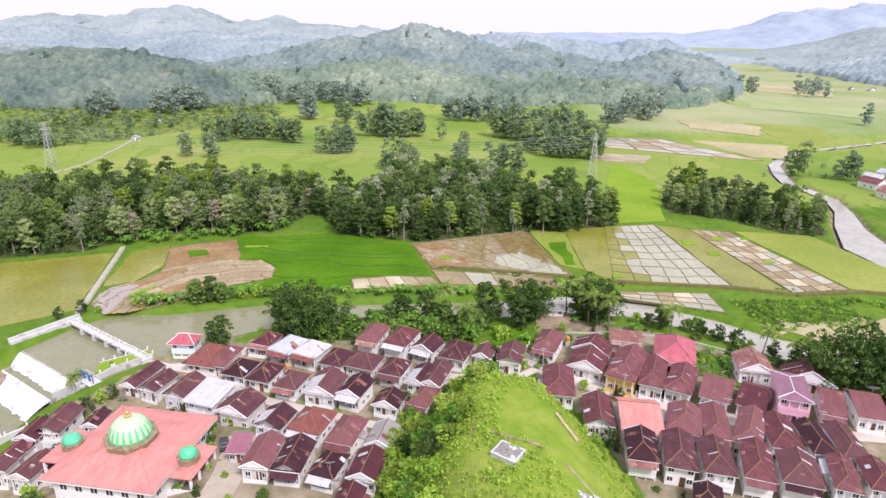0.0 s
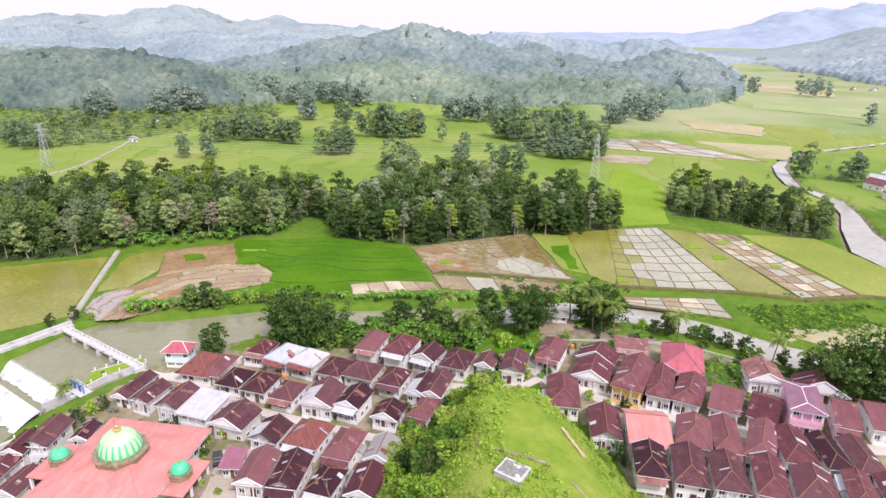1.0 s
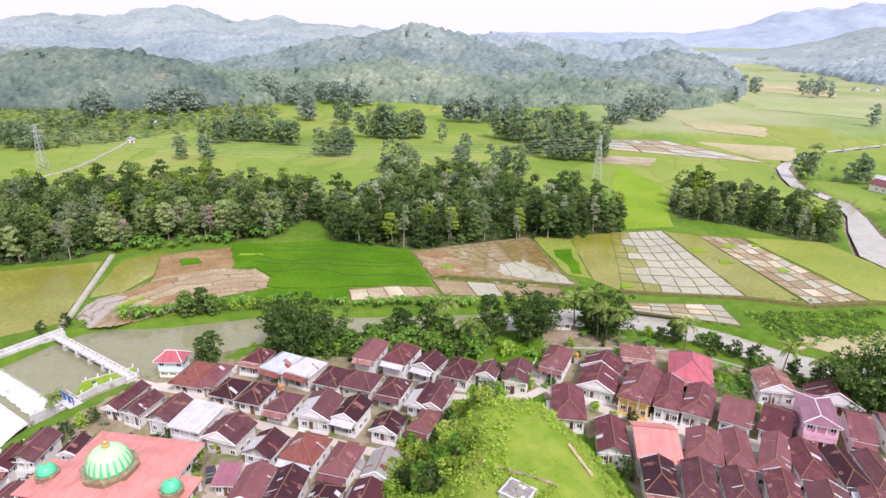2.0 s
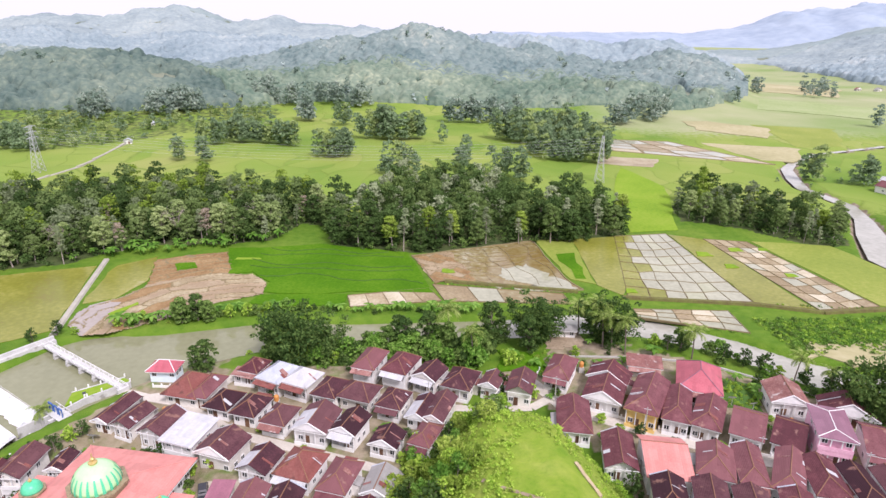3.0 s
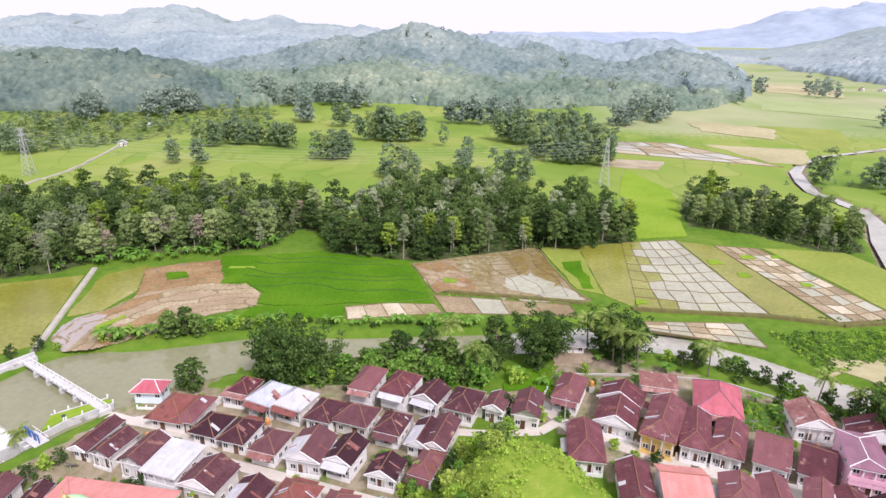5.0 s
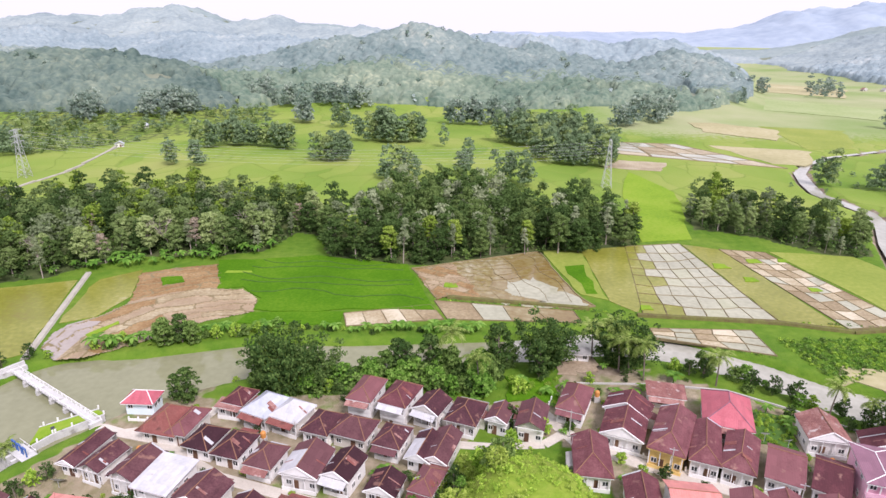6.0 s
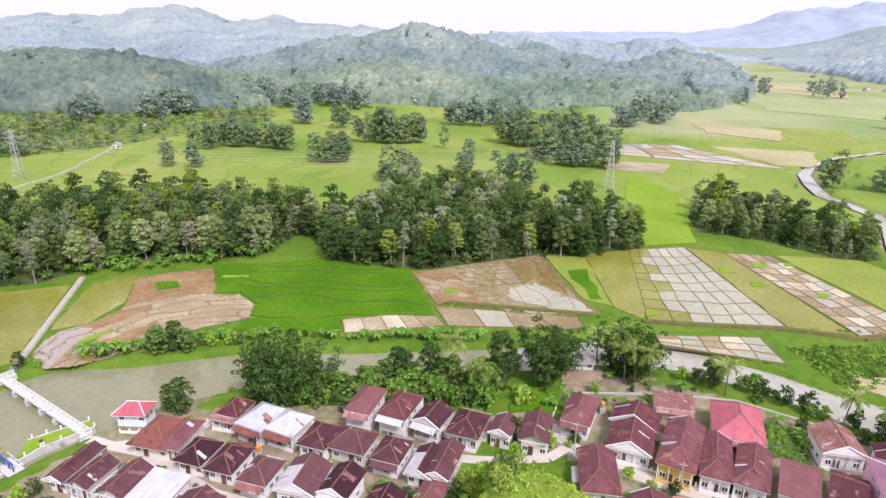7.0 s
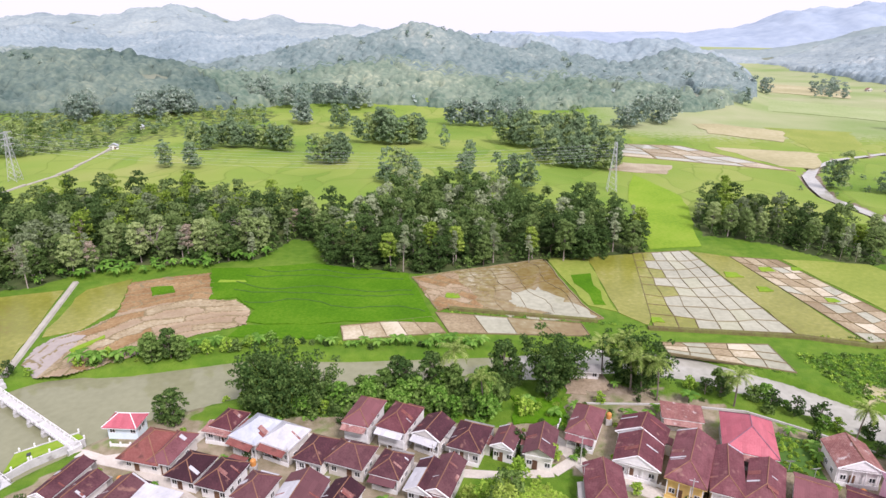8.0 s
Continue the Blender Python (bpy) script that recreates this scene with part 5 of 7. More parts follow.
MUD_PINK = material("wet_pinkish_mud", ((0.228, 0.159, 0.090), (0.304, 0.229, 0.141), (0.395, 0.325, 0.213)), 0.45, 0.10, 1.2, bump=0.06, bump_scale=1.5)
MUD_MAUVE = material("flooded_mauve_mud", ((0.27, 0.225, 0.19), (0.36, 0.32, 0.285)), 0.15, 0.06, 0.8, bump=0.01, bump_scale=1.2, spec=0.5)
terraces([(-101.8, 213), (-91, 218.5), (-79.6, 222), (-74, 210), (-71.3, 201), (-64, 201), (-57, 193.5), (-56.5, 184.9), (-67.4, 179), (-79, 167), (-85, 161.5), (-91.8, 157.5), (-97, 157), (-103, 162), (-105.5, 170), (-104, 176), (-98.5, 181), (-94.5, 189.5), (-97.5, 201)],
         bowl_steps, bowl_kinds, [MUD, MUD_PALE, MUD_PINK, MUD_MAUVE, BUND], "ploughed red and pale mud field in low winding terraces", 81, width=0.27, bend=3.0)


def slope_steps(x, y, ids):
    row = (0.52 * x + 0.85 * y) / np.where(x < 12, 3.6, 7.5)
    return (row, 4.0), ((0.85 * x - 0.52 * y) / 15.0 + 0.41 * np.floor(row), 15.0)


terraces([(-11.5, 219), (-2, 224), (9, 229.5), (13, 222), (15, 208), (20, 199), (30, 194.5), (16, 194.5), (1, 198), (-3.5, 195)],
         slope_steps, lambda x, y, chance: np.where(x + 9 * (fbm(x / 8, y / 8, 51) - 0.5) + 0.25 * (y - 210) < 6.0, np.where(chance < 0.25, 1, 0), 2), [MUD, MUD_PINK, WET_BROWN, BUND], "red mud edge of a flooded field with curving bunds", 83, z=0.14, width=0.26)
field([(-93.2, 209.4), (-87.1, 210.8), (-84.5, 206), (-90.2, 203.2)], RICE_GREEN, "small green seedbed in the mud", z=0.42, edge=0.3, step=2.0)
field([(-96, 170), (-91.2, 178.2), (-90.2, 176.5), (-94.4, 168.4)], RICE_LIGHT, "small green seedbed on pale mud", z=0.42, edge=0.25, step=2.0)

# lines of small bunds winding over mud and shallow water
def winding(start, way, count, step, seed, poly, label, gapx, width=0.32, top=0.27, soil=BUND):
    bm = bmesh.new()
    rng = random.Random(seed)
    for k in range(count):
        x, y = start[0] + gapx[0] * k + rng.uniform(-0.8, 0.8), start[1] + gapx[1] * k + rng.uniform(-0.8, 0.8)
        phase, size = rng.uniform(0, 6.28), rng.uniform(0.15, 0.4)
        prev = (x, y)
        for s in range(34):
            turn = math.atan2(way[1], way[0]) + size * math.sin(phase + s * 0.45) + rng.uniform(-0.25, 0.25)
            x, y = x + step * math.cos(turn), y + step * math.sin(turn)
            if inside(np.array([x, prev[0]]), np.array([y, prev[1]]), poly).all():
                strip(bm, prev, (x, y), width * rng.uniform(0.35, 0.7), 0.0, top)
            prev = (x, y)
    tagged(part("mud_bunds", bm, soil), label, "bund", kind="stuff")


BROWN_WATER = [(-11.5, 220), (33, 238), (39.5, 202), (43, 192.5), (37, 190.5), (16, 194.5), (0.5, 198.5), (-2.5, 197)]
winding((-6, 202), (0.90, 0.42), 6, 1.8, 44, BROWN_WATER, "thin mud bunds across a flooded brown field", (-0.5, 4.0))
winding((2, 198), (-0.28, 0.96), 6, 1.8, 45, BROWN_WATER, "thin cross bunds of a flooded brown field", (7.0, -0.8), 0.28)
winding((-72, 204), (0.98, -0.06), 5, 2.2, 46, [(-79, 225), (-48, 231), (-15, 223), (-5, 190), (-30, 189), (-56, 188), (-60, 198)], "dark grassy bunds in a green rice field", (2.0, 5.5), 0.75, 0.5, BUND_GREEN)
# concrete path through the fields, farm track beyond
bm = bmesh.new()
strip(bm, (-119, 213), (-104, 157), 2.2, -0.2, 0.5)
tagged(part("field_path", bm, PATH), "pale raised concrete path between paddies", "path", kind="structure")
bm = bmesh.new()
track_ = [(-211, 310), (-210.5, 330), (-208, 352), (-208.5, 370), (-210, 386), (-213, 405), (-217, 424)]
for a_, b_ in zip(track_, track_[1:]):
    strip(bm, a_, b_, 2.6, -1.0, 0.35 + max(land_at(*a_), land_at(*b_)))
tagged(part("farm_track", bm, PATH), "pale track crossing distant fields", "path", kind="structure")
# earth bank below the right hand fields
bm = bmesh.new()
for a_, b_ in (((55, 186), (95, 182)), ((95, 182), (112, 177)), ((112, 177), (135, 180)), ((135, 180), (155, 176)), ((0, 197), (42, 190))):
    strip(bm, a_, b_, 2.2, -0.4, 0.75)
tagged(part("field_bank", bm, material("bare_brown_bank", ((0.09, 0.06, 0.03), (0.15, 0.17, 0.04)), 0.9, 0.4, 2.0)), "long brown and grassy bank below the paddies", "bank", kind="structure")

# ---- lanes of the village ----
LANE = material("pale_concrete_lane", ((0.42, 0.385, 0.33), (0.60, 0.56, 0.50)), 0.9, 0.25, 3.0)
YARD = material("dusty_tan_yard", ((0.30, 0.26, 0.20), (0.46, 0.41, 0.33)), 0.9, 0.25, 3.0)


def lane(points, width, label, surface=LANE):
    bm = bmesh.new()
    for a, b in zip(points, points[1:]):
        n = max(1, int(math.dist(a, b) / 2.0))
        for k in range(n):
            p = [Vector(a).lerp(Vector(b), (k + q) / n) for q in (0, 1)]
            s = (p[1] - p[0]).normalized()
            s = Vector((-s.y, s.x)) * width / 2
            z = [land_at(q.x, q.y) + 0.12 for q in p]
            v = [bm.verts.new((q.x, q.y, zz)) for q, zz in ((p[0] - s, z[0]), (p[1] - s, z[1]), (p[1] + s, z[1]), (p[0] + s, z[0]))]
            w = [bm.verts.new((u.co.x, u.co.y, u.co.z - 0.5)) for u in v]
            bm.faces.new(v)
            for i in range(4):
                j = (i + 1) % 4
                bm.faces.new((v[i], w[i], w[j], v[j]))
    tagged(part("lane", bm, surface), label, "road", kind="structure")


lane([(19, 140), (23, 133), (26, 127.5), (39, 120.5), (58, 111.5), (75, 106.5), (92, 105), (112, 101)], 3.2, "pale concrete village street")
lane([(-70, 130), (-58, 127), (-42, 116.5), (-22, 110), (-9, 105.5), (-6, 100)], 2.4, "narrow dusty lane between houses")
lane([(-50, 141), (-30, 137.5), (-20, 132), (-2, 127), (10, 126), (19, 127), (24, 131)], 2.2, "narrow concrete lane behind the houses")
lane([(-73, 131.5), (-66, 129), (-52, 133), (-48, 142)], 2.4, "dusty lane from the footbridge")
lane([(-40, 103), (-39, 92), (-40, 80)], 6.0, "dusty yard beside the mosque", YARD)

# ---- lawn beside the sluice ----
bm = bmesh.new()
lawn_ = [(-73.0, 135.5), (-74.8, 136.6), (-83.3, 130.2), (-82.0, 125.0), (-79.8, 128.3)]
lo_, hi_ = [[bm.verts.new((x_, y_, z_)) for x_, y_ in lawn_] for z_ in (-2.5, 0.25)]
bm.faces.new(hi_)
for i in range(5):
    bm.faces.new((lo_[i], lo_[(i + 1) % 5], hi_[(i + 1) % 5], hi_[i]))
bmesh.ops.recalc_face_normals(bm, faces=bm.faces[:])
tagged(part("lawn", bm, RICE_LIGHT), "small clipped lawn beside the sluice", "lawn", kind="structure")


# ---- village houses ----
house(-17.4, 138.7, 5.8, 9.5, -17, 5.0, "hip", "white", "maroon")
house(-10.1, 136.9, 6.5, 9.0, -22, 5.0, "hip", "white", "maroon")
house(-3.4, 134.9, 6.3, 7.0, -27, 4.0, "gable", "cream", "dark")
house(3.7, 133.0, 6.9, 8.6, -20, 3.5, "hip", "cream", "dark")
house(10.6, 132.1, 4.7, 6.4, -22, 3.8, "gable", "white", "dark")
house(17.1, 131.1, 5.9, 8.9, -16, 4.0, "gable", "cream", "dark")
house(-44.3, 137.6, 5.4, 6.3, -18, 3.5, "hip", "cream", "maroon")
house(-45.7, 135.4, 6.0, 3.4, -11, 3.0, "shed", "white", "rust")
house(-37.9, 134.0, 6.6, 8.3, -25, 4.0, "hip", "cream", "zinc", porch="roof")
house(-31.8, 132.0, 6.9, 7.3, -24, 4.0, "hip", "cream", "white", porch="roof")
house(-25.1, 128.8, 6.1, 7.7, -18, 3.5, "hip", "cream", "dark")
house(-18.5, 127.5, 7.9, 7.1, -19, 3.5, "hip", "cream", "patched", patches=4)
house(-10.8, 124.8, 5.9, 7.2, -19, 3.5, "hip", "cream", "dark")
house(-4.5, 121.8, 5.4, 8.5, -19, 3.2, "gable", "white", "whitefront")
house(-1.1, 121.9, 5.1, 10.2, -19, 3.5, "gable", "cream", "dark")
house(-3.7, 112.2, 4.7, 7.2, -22, 3.8, "hip", "white", "maroon")
house(-52.1, 129.0, 4.8, 9.4, -12, 3.3, "hip", "cream", "maroon")
house(-46.7, 123.9, 6.1, 7.3, -17, 3.3, "hip", "white", "dark")
house(-40.4, 122.0, 6.0, 7.8, -16, 3.3, "hip", "white", "dark")
house(-33.6, 118.9, 5.9, 7.0, -17, 3.3, "hip", "white", "dark")
house(-25.6, 116.8, 7.5, 8.6, -13, 3.8, "gable", "white", "whitefront")
house(-18.7, 115.5, 5.8, 7.7, -20, 4.0, "gable", "white", "patched", patches=4)
house(-11.1, 112.1, 6.1, 5.9, -17, 3.0, "gable", "cream", "dark")
house(-50.0, 113.4, 7.8, 8.9, -17, 3.2, "shed", "white", "white")
house(-42.0, 109.2, 7.9, 7.5, -18, 3.3, "gable", "cream", "dark")
house(-33.7, 104.9, 6.4, 6.9, -17, 3.2, "gable", "white", "whitefront")
house(-26.0, 104.1, 7.5, 8.1, -17, 3.2, "hip", "white", "rustred")
house(-18.4, 101.1, 5.8, 8.9, -15, 3.3, "hip", "cream", "maroon")
house(-11.2, 99.3, 5.4, 7.3, -12, 3.5, "gable", "cream", "zincgrey")
house(-38.2, 96.5, 4.1, 5.5, -1, 3.2, "shed", "cream", "purple")
house(-33.0, 93.8, 5.6, 9.4, -6, 3.6, "gable", "cream", "maroon")
house(-27.0, 93.1, 5.8, 9.3, -8, 3.6, "gable", "cream", "dark")
house(-20.1, 90.7, 5.2, 7.2, -17, 3.6, "hip", "cream", "dark")
house(-13.1, 90.5, 5.8, 8.2, -11, 3.6, "gable", "white", "maroon")
house(-15.1, 82.8, 4.7, 5.2, -9, 3.6, "gable", "white", "maroon")
house(-68.0, 120.6, 4.2, 10.2, -14, 3.0, "gable", "cream", "dark")
house(-63.3, 118.1, 4.9, 7.6, -18, 3.0, "gable", "cream", "patched", patches=4)
house(-56.5, 116.4, 5.9, 8.6, -16, 3.0, "gable", "white", "dark")
house(-56.1, 129.7, 8.8, 9.7, -13, 3.0, "hip", "cream", "rustred")
house(-78.4, 105.6, 5.7, 8.8, -2, 1.5, "gable", "cream", "dark")
house(-81.8, 102.6, 4.9, 6.2, -2, 1.0, "gable", "cream", "maroon")
house(-70.6, 105.4, 3.7, 5.6, -1, 2.0, "gable", "cream", "dark")
house(-82.3, 97.9, 4.4, 5.6, -5, 0.0, "gable", "cream", "maroon")
house(-76.8, 93.9, 4.8, 7.3, -9, -0.5, "gable", "cream", "dark")
house(-82.7, 94.1, 4.7, 4.7, -2, 0.0, "gable", "cream", "dark")
house(27.2, 138.1, 6.2, 10.6, -24, 3.8, "hip", "white", "maroon")
house(37.9, 135.7, 9.5, 6.0, -29, 3.5, "gable", "white", "maroon")
house(35.2, 129.0, 8.6, 8.9, -23, 3.5, "gable", "white", "maroon")
house(43.7, 126.1, 7.1, 15.2, -28, 4.5, "fronthip", "yellow", "maroon", porch="rail")
house(49.1, 123.3, 5.8, 13.0, -22, 4.0, "fronthip", "white", "maroon")
house(54.6, 120.4, 6.1, 11.9, -29, 4.0, "fronthip", "cream", "maroon")
house(61.6, 117.8, 6.5, 11.0, -29, 3.5, "gablex", "white", "maroon")
house(68.4, 114.8, 6.0, 10.9, -33, 3.5, "gablex", "white", "maroon")
house(75.9, 114.5, 6.9, 11.8, -19, 6.2, "flat", "pink", "pinkroof", porch="rail")
house(83.5, 112.2, 4.9, 11.2, -22, 4.0, "gablex", "white", "maroon")
house(90.7, 111.7, 6.0, 11.3, -15, 3.8, "gablex", "white", "maroon")
house(74.3, 128.0, 8.0, 8.6, -11, 4.0, "gable", "white", "rust")
house(85.5, 123.9, 11.1, 6.4, -22, 3.0, "gable", "cream", "maroon")
house(57.8, 134.0, 9.8, 12.8, -20, 4.0, "hip", "grey", "pinkred")
house(48.1, 142.5, 8.4, 5.5, -13, 3.0, "shed", "white", "rust")
house(40.7, 106.3, 8.4, 12.3, -8, 4.0, "gablex", "cream", "red")
house(32.9, 108.5, 6.2, 10.7, -9, 3.6, "gable", "white", "maroon")
house(26.5, 119.5, 7.1, 11.6, -8, 3.6, "fronthip", "white", "maroon")
house(49.4, 104.8, 6.8, 9.5, -21, 4.3, "fronthip", "white", "maroon")
house(55.4, 104.2, 5.2, 11.3, -15, 4.3, "fronthip", "white", "maroon")
house(61.7, 102.5, 5.4, 12.9, -30, 4.3, "fronthip", "white", "maroon")
house(67.0, 101.0, 6.1, 10.7, -11, 4.3, "fronthip", "white", "maroon")
house(72.8, 99.3, 4.9, 10.3, -6, 4.3, "fronthip", "white", "dark")
house(78.2, 98.4, 5.0, 10.3, -8, 4.3, "fronthip", "white", "dark")
house(38.0, 95.8, 5.9, 9.1, -11, 4.7, "fronthip", "white", "dark")
house(44.6, 94.4, 5.9, 10.7, -15, 4.7, "fronthip", "white", "dark")
house(50.9, 92.7, 5.9, 9.9, -13, 4.7, "fronthip", "white", "dark")
house(57.9, 91.9, 5.5, 11.1, -18, 4.7, "fronthip", "white", "maroon")
house(64.4, 89.6, 6.8, 8.8, -18, 4.7, "fronthip", "white", "dark")
house(71.7, 88.6, 4.5, 9.6, -20, 4.7, "fronthip", "white", "maroon")
house(77.6, 88.2, 5.0, 8.5, -15, 4.7, "fronthip", "white", "maroon")
house(45.7, 84.0, 4.4, 5.5, -19, 3.6, "fronthip", "cream", "dark")
house(-65.0, 137.0, 7.0, 5.2, -2, 3.3, "hip", "blue", "pinkred", porch="none")
house(31.8, 160.4, 7.4, 3.4, -6, 2.6, "shed", "white", "zincgrey", porch="none")


# ---- mosque ----
def lathe(bm, profile, sides=24, centre=(0, 0)):
    rings = []
    for r, z in profile:
        rings.append([bm.verts.new((centre[0] + r * math.cos(2 * math.pi * (i + 0.5) / sides), centre[1] + r * math.sin(2 * math.pi * (i + 0.5) / sides), z)) for i in range(sides)])
    for a, b in zip(rings, rings[1:]):
        for i in range(sides):
            j = (i + 1) % sides
            bm.faces.new((a[i], a[j], b[j], b[i]))
    bm.faces.new(rings[-1])
    bm.faces.new(rings[0][::-1])
    return bm


def dome(root, x, y, z, r, name):
    hgt = r * 1.05
    drum = part("drum", lathe(bmesh.new(), ((r * 1.22, z - 1.2), (r * 1.22, z + 0.05 * r), (r * 1.30, z + 0.08 * r), (r * 1.30, z + 0.2 * r), (r * 1.05, z + 0.22 * r)), 8, (x, y)), DRUM, root, "octagonal drum with dark gilded moulding")
    steps = [(r * 1.02 * math.cos(q) ** 0.9, z + 0.2 * r + hgt * math.sin(q)) for q in np.linspace(0.02, 1.45, 11)]
    shell = part(name, lathe(bmesh.new(), steps, 32, (x, y)), DOME_PALE if r > 2 else DOME_GREEN, root, "pale green dome with darker green ribs", True)
    for k in range(20 if r > 2 else 0):
        a = 2 * math.pi * k / 20
        bm = bmesh.new()
        last = None
        for i in range(6):
            rr, zz = steps[i]
            ww = 0.075 * r * (1 - 0.12 * i)
            row = [bm.verts.new((x + (rr + 0.04) * math.cos(a) - s * ww * math.sin(a), y + (rr + 0.04) * math.sin(a) + s * ww * math.cos(a), zz + 0.03)) for s in (-1, 1)]
            if last:
                bm.faces.new((last[0], last[1], row[1], row[0]))
            last = row
        part("rib", bm, DOME_GREEN, shell)
    top = steps[-1][1]
    part("finial", lathe(bmesh.new(), ((0.16 * r, top - 0.05), (0.2 * r, top + 0.1 * r), (0.05 * r, top + 0.16 * r), (0.11 * r, top + 0.26 * r), (0.03 * r, top + 0.34 * r), (0.02 * r, top + 0.55 * r)), 10, (x, y)), DOME_GOLD, root, "gilded finial")
    return drum


def mosque():
    gz = -4.6
    root = empty("mosque", pose(-58.2, 96.5, gz, 0, 0, -8.5), "white mosque with coral red roof and green ribbed domes", "mosque")
    W, D, h = 10.9, 11.4, 7.1
    part("wall", boxes((-W + 1.3, W - 1.3, -D + 1.3, D - 1.3, -1, h - 0.1)), WALL_WHITE, root)
    part("fascia", boxes((-W + 0.1, W - 0.1, -D + 0.1, -D + 0.3, h - 0.55, h - 0.1), (-W + 0.1, W - 0.1, D - 0.3, D - 0.1, h - 0.55, h - 0.1),
                         (-W + 0.1, -W + 0.3, -D + 0.3, D - 0.3, h - 0.55, h - 0.1), (W - 0.3, W - 0.1, -D + 0.3, D - 0.3, h - 0.55, h - 0.1)), TRIM_WHITE, root)
    bm = bmesh.new()
    top = 1.9
    t = 3.6
    rings = [[bm.verts.new((sx * a, sy * b, z)) for sx, sy in ((-1, -1), (1, -1), (1, 1), (-1, 1))] for a, b, z in ((W, D, h - 0.12), (W, D, h), (t, t, h + top))]
    for lo, hi in zip(rings, rings[1:]):
        for i in range(4):
            bm.faces.new((lo[i], lo[(i + 1) % 4], hi[(i + 1) % 4], hi[i]))
    bm.faces.new(rings[-1])
    bm.faces.new(rings[0][::-1])
    part("roof", bm, RED, root, "coral red sheet-metal hip roof")
    for sx in (-1, 1):
        for sy in (-1, 1):
            part("ridge_cap", tube(bmesh.new(), (sx * W, sy * D, h + 0.03), (sx * t, sy * t, h + top + 0.03), 0.12, 0.12, 5), RED, root)
    for s in (-1, 1):
        wing = part("porch_roof", boxes((min(s * W, s * (W + 4.2)), max(s * W, s * (W + 4.2)), -6.5, 3.0, h - 0.75, h - 0.55)), RED, root, "flat coral red porch roof")
        part("porch_floor", boxes((min(s * (W - 1.3), s * (W + 3.8)), max(s * (W - 1.3), s * (W + 3.8)), -6.1, 2.6, -1, 2.6)), WALL_WHITE, root)
        part("parapet", boxes((min(s * (W + 3.65), s * (W + 3.85)), max(s * (W + 3.65), s * (W + 3.85)), -6.1, 2.6, 2.6, 3.5), (min(s * W, s * (W + 3.6)), max(s * W, s * (W + 3.6)), -6.1, -5.9, 2.6, 3.5)), TRIM_WHITE, root)
        for yy in (-6.0, -3.2, -0.4, 2.4):
            part("pillar", boxes((s * (W + 3.7) - 0.2, s * (W + 3.7) + 0.2, yy - 0.2, yy + 0.2, 2.6, h - 0.75)), TRIM_WHITE, root)
        dome(root, s * (W + 1.0), -1.6, h + 0.35, 1.65, "small_dome")
    dome(root, 0, -0.6, h + top + 0.3, 3.75, "dome")
    for k in range(6):
        xx = -7.5 + 3 * k
        for zz in (1.8, 5.0):
            for part_me, nm in ((WINDOW[0], "window"),):
                w_ = new(nm, part_me)
                w_.parent = root
                w_.matrix_basis = pose(xx, -D + 1.27, zz) @ Matrix.Diagonal((1.4, 1, 1.5, 1))
                new("pane", WINDOW[1]).parent = w_
    for k in range(4):
        for s, turn in ((1, 90), (-1, -90)):
            w_ = new("window", WINDOW[0])
            w_.parent = root
            w_.matrix_basis = pose(s * (W - 1.27), (-8.2, 4.5, 7.0, 9.3)[k], 4.8, 0, 0, turn) @ Matrix.Diagonal((1.3, 1, 1.5, 1))
            new("pane", WINDOW[1]).parent = w_


mosque()


# ---- footbridge, weir and sluice ----
FLOW, SIDE = Vector((-0.548, -0.836)), Vector((0.836, -0.548))
MID = Vector((-87.5, 141.9))


def at(along, side):
    """A spot by metres downstream of the bridge and metres across the river."""
    p = MID + FLOW * along + SIDE * side
    return p.x, p.y


def river_frame(z=0.0):
    return pose(MID.x, MID.y, z, 0, 0, math.degrees(math.atan2(SIDE.y, SIDE.x)))


def footbridge():
    root = empty("footbridge", river_frame(), "narrow white concrete footbridge with railings on piers", "bridge")
    L = 18.0
    part("deck", boxes((-L, L, -0.9, 0.9, 0.0, 0.3)), PALE_CONCRETE, root)
    for s in (-1, 1):
        part("railing", boxes((-L, L, s * 0.85 - 0.05, s * 0.85 + 0.05, 1.0, 1.12), (-L, L, s * 0.85 - 0.03, s * 0.85 + 0.03, 0.62, 0.7)), TRIM_WHITE, root)
        for k in range(19):
            x = -L + 2 * k
            part("post", boxes((x - 0.06, x + 0.06, s * 0.85 - 0.06, s * 0.85 + 0.06, 0.3, 1.0)), TRIM_WHITE, root)
    for k in range(5):
        x = -11.5 + 6.0 * k
        bm = boxes((x - 0.35, x + 0.35, -1.3, 1.3, -5.5, -0.35), (x - 0.6, x + 0.6, -1.1, 1.1, -0.35, 0.0))
        part("pier", bm, PALE_CONCRETE, root)


footbridge()


def river_block(name, rows, mat, label, category="weir", kind="structure"):
    """Concrete laid out along the river: rows of side0, side1, along0, along1, z0, z1."""
    bm = bmesh.new()
    turn = river_frame()
    for s0, s1, a0, a1, z0, z1 in rows:
        box(bm, s0, s1, -a1, -a0, z0, z1, turn)
    return tagged(part(name, bm, mat), label, category, kind=kind)


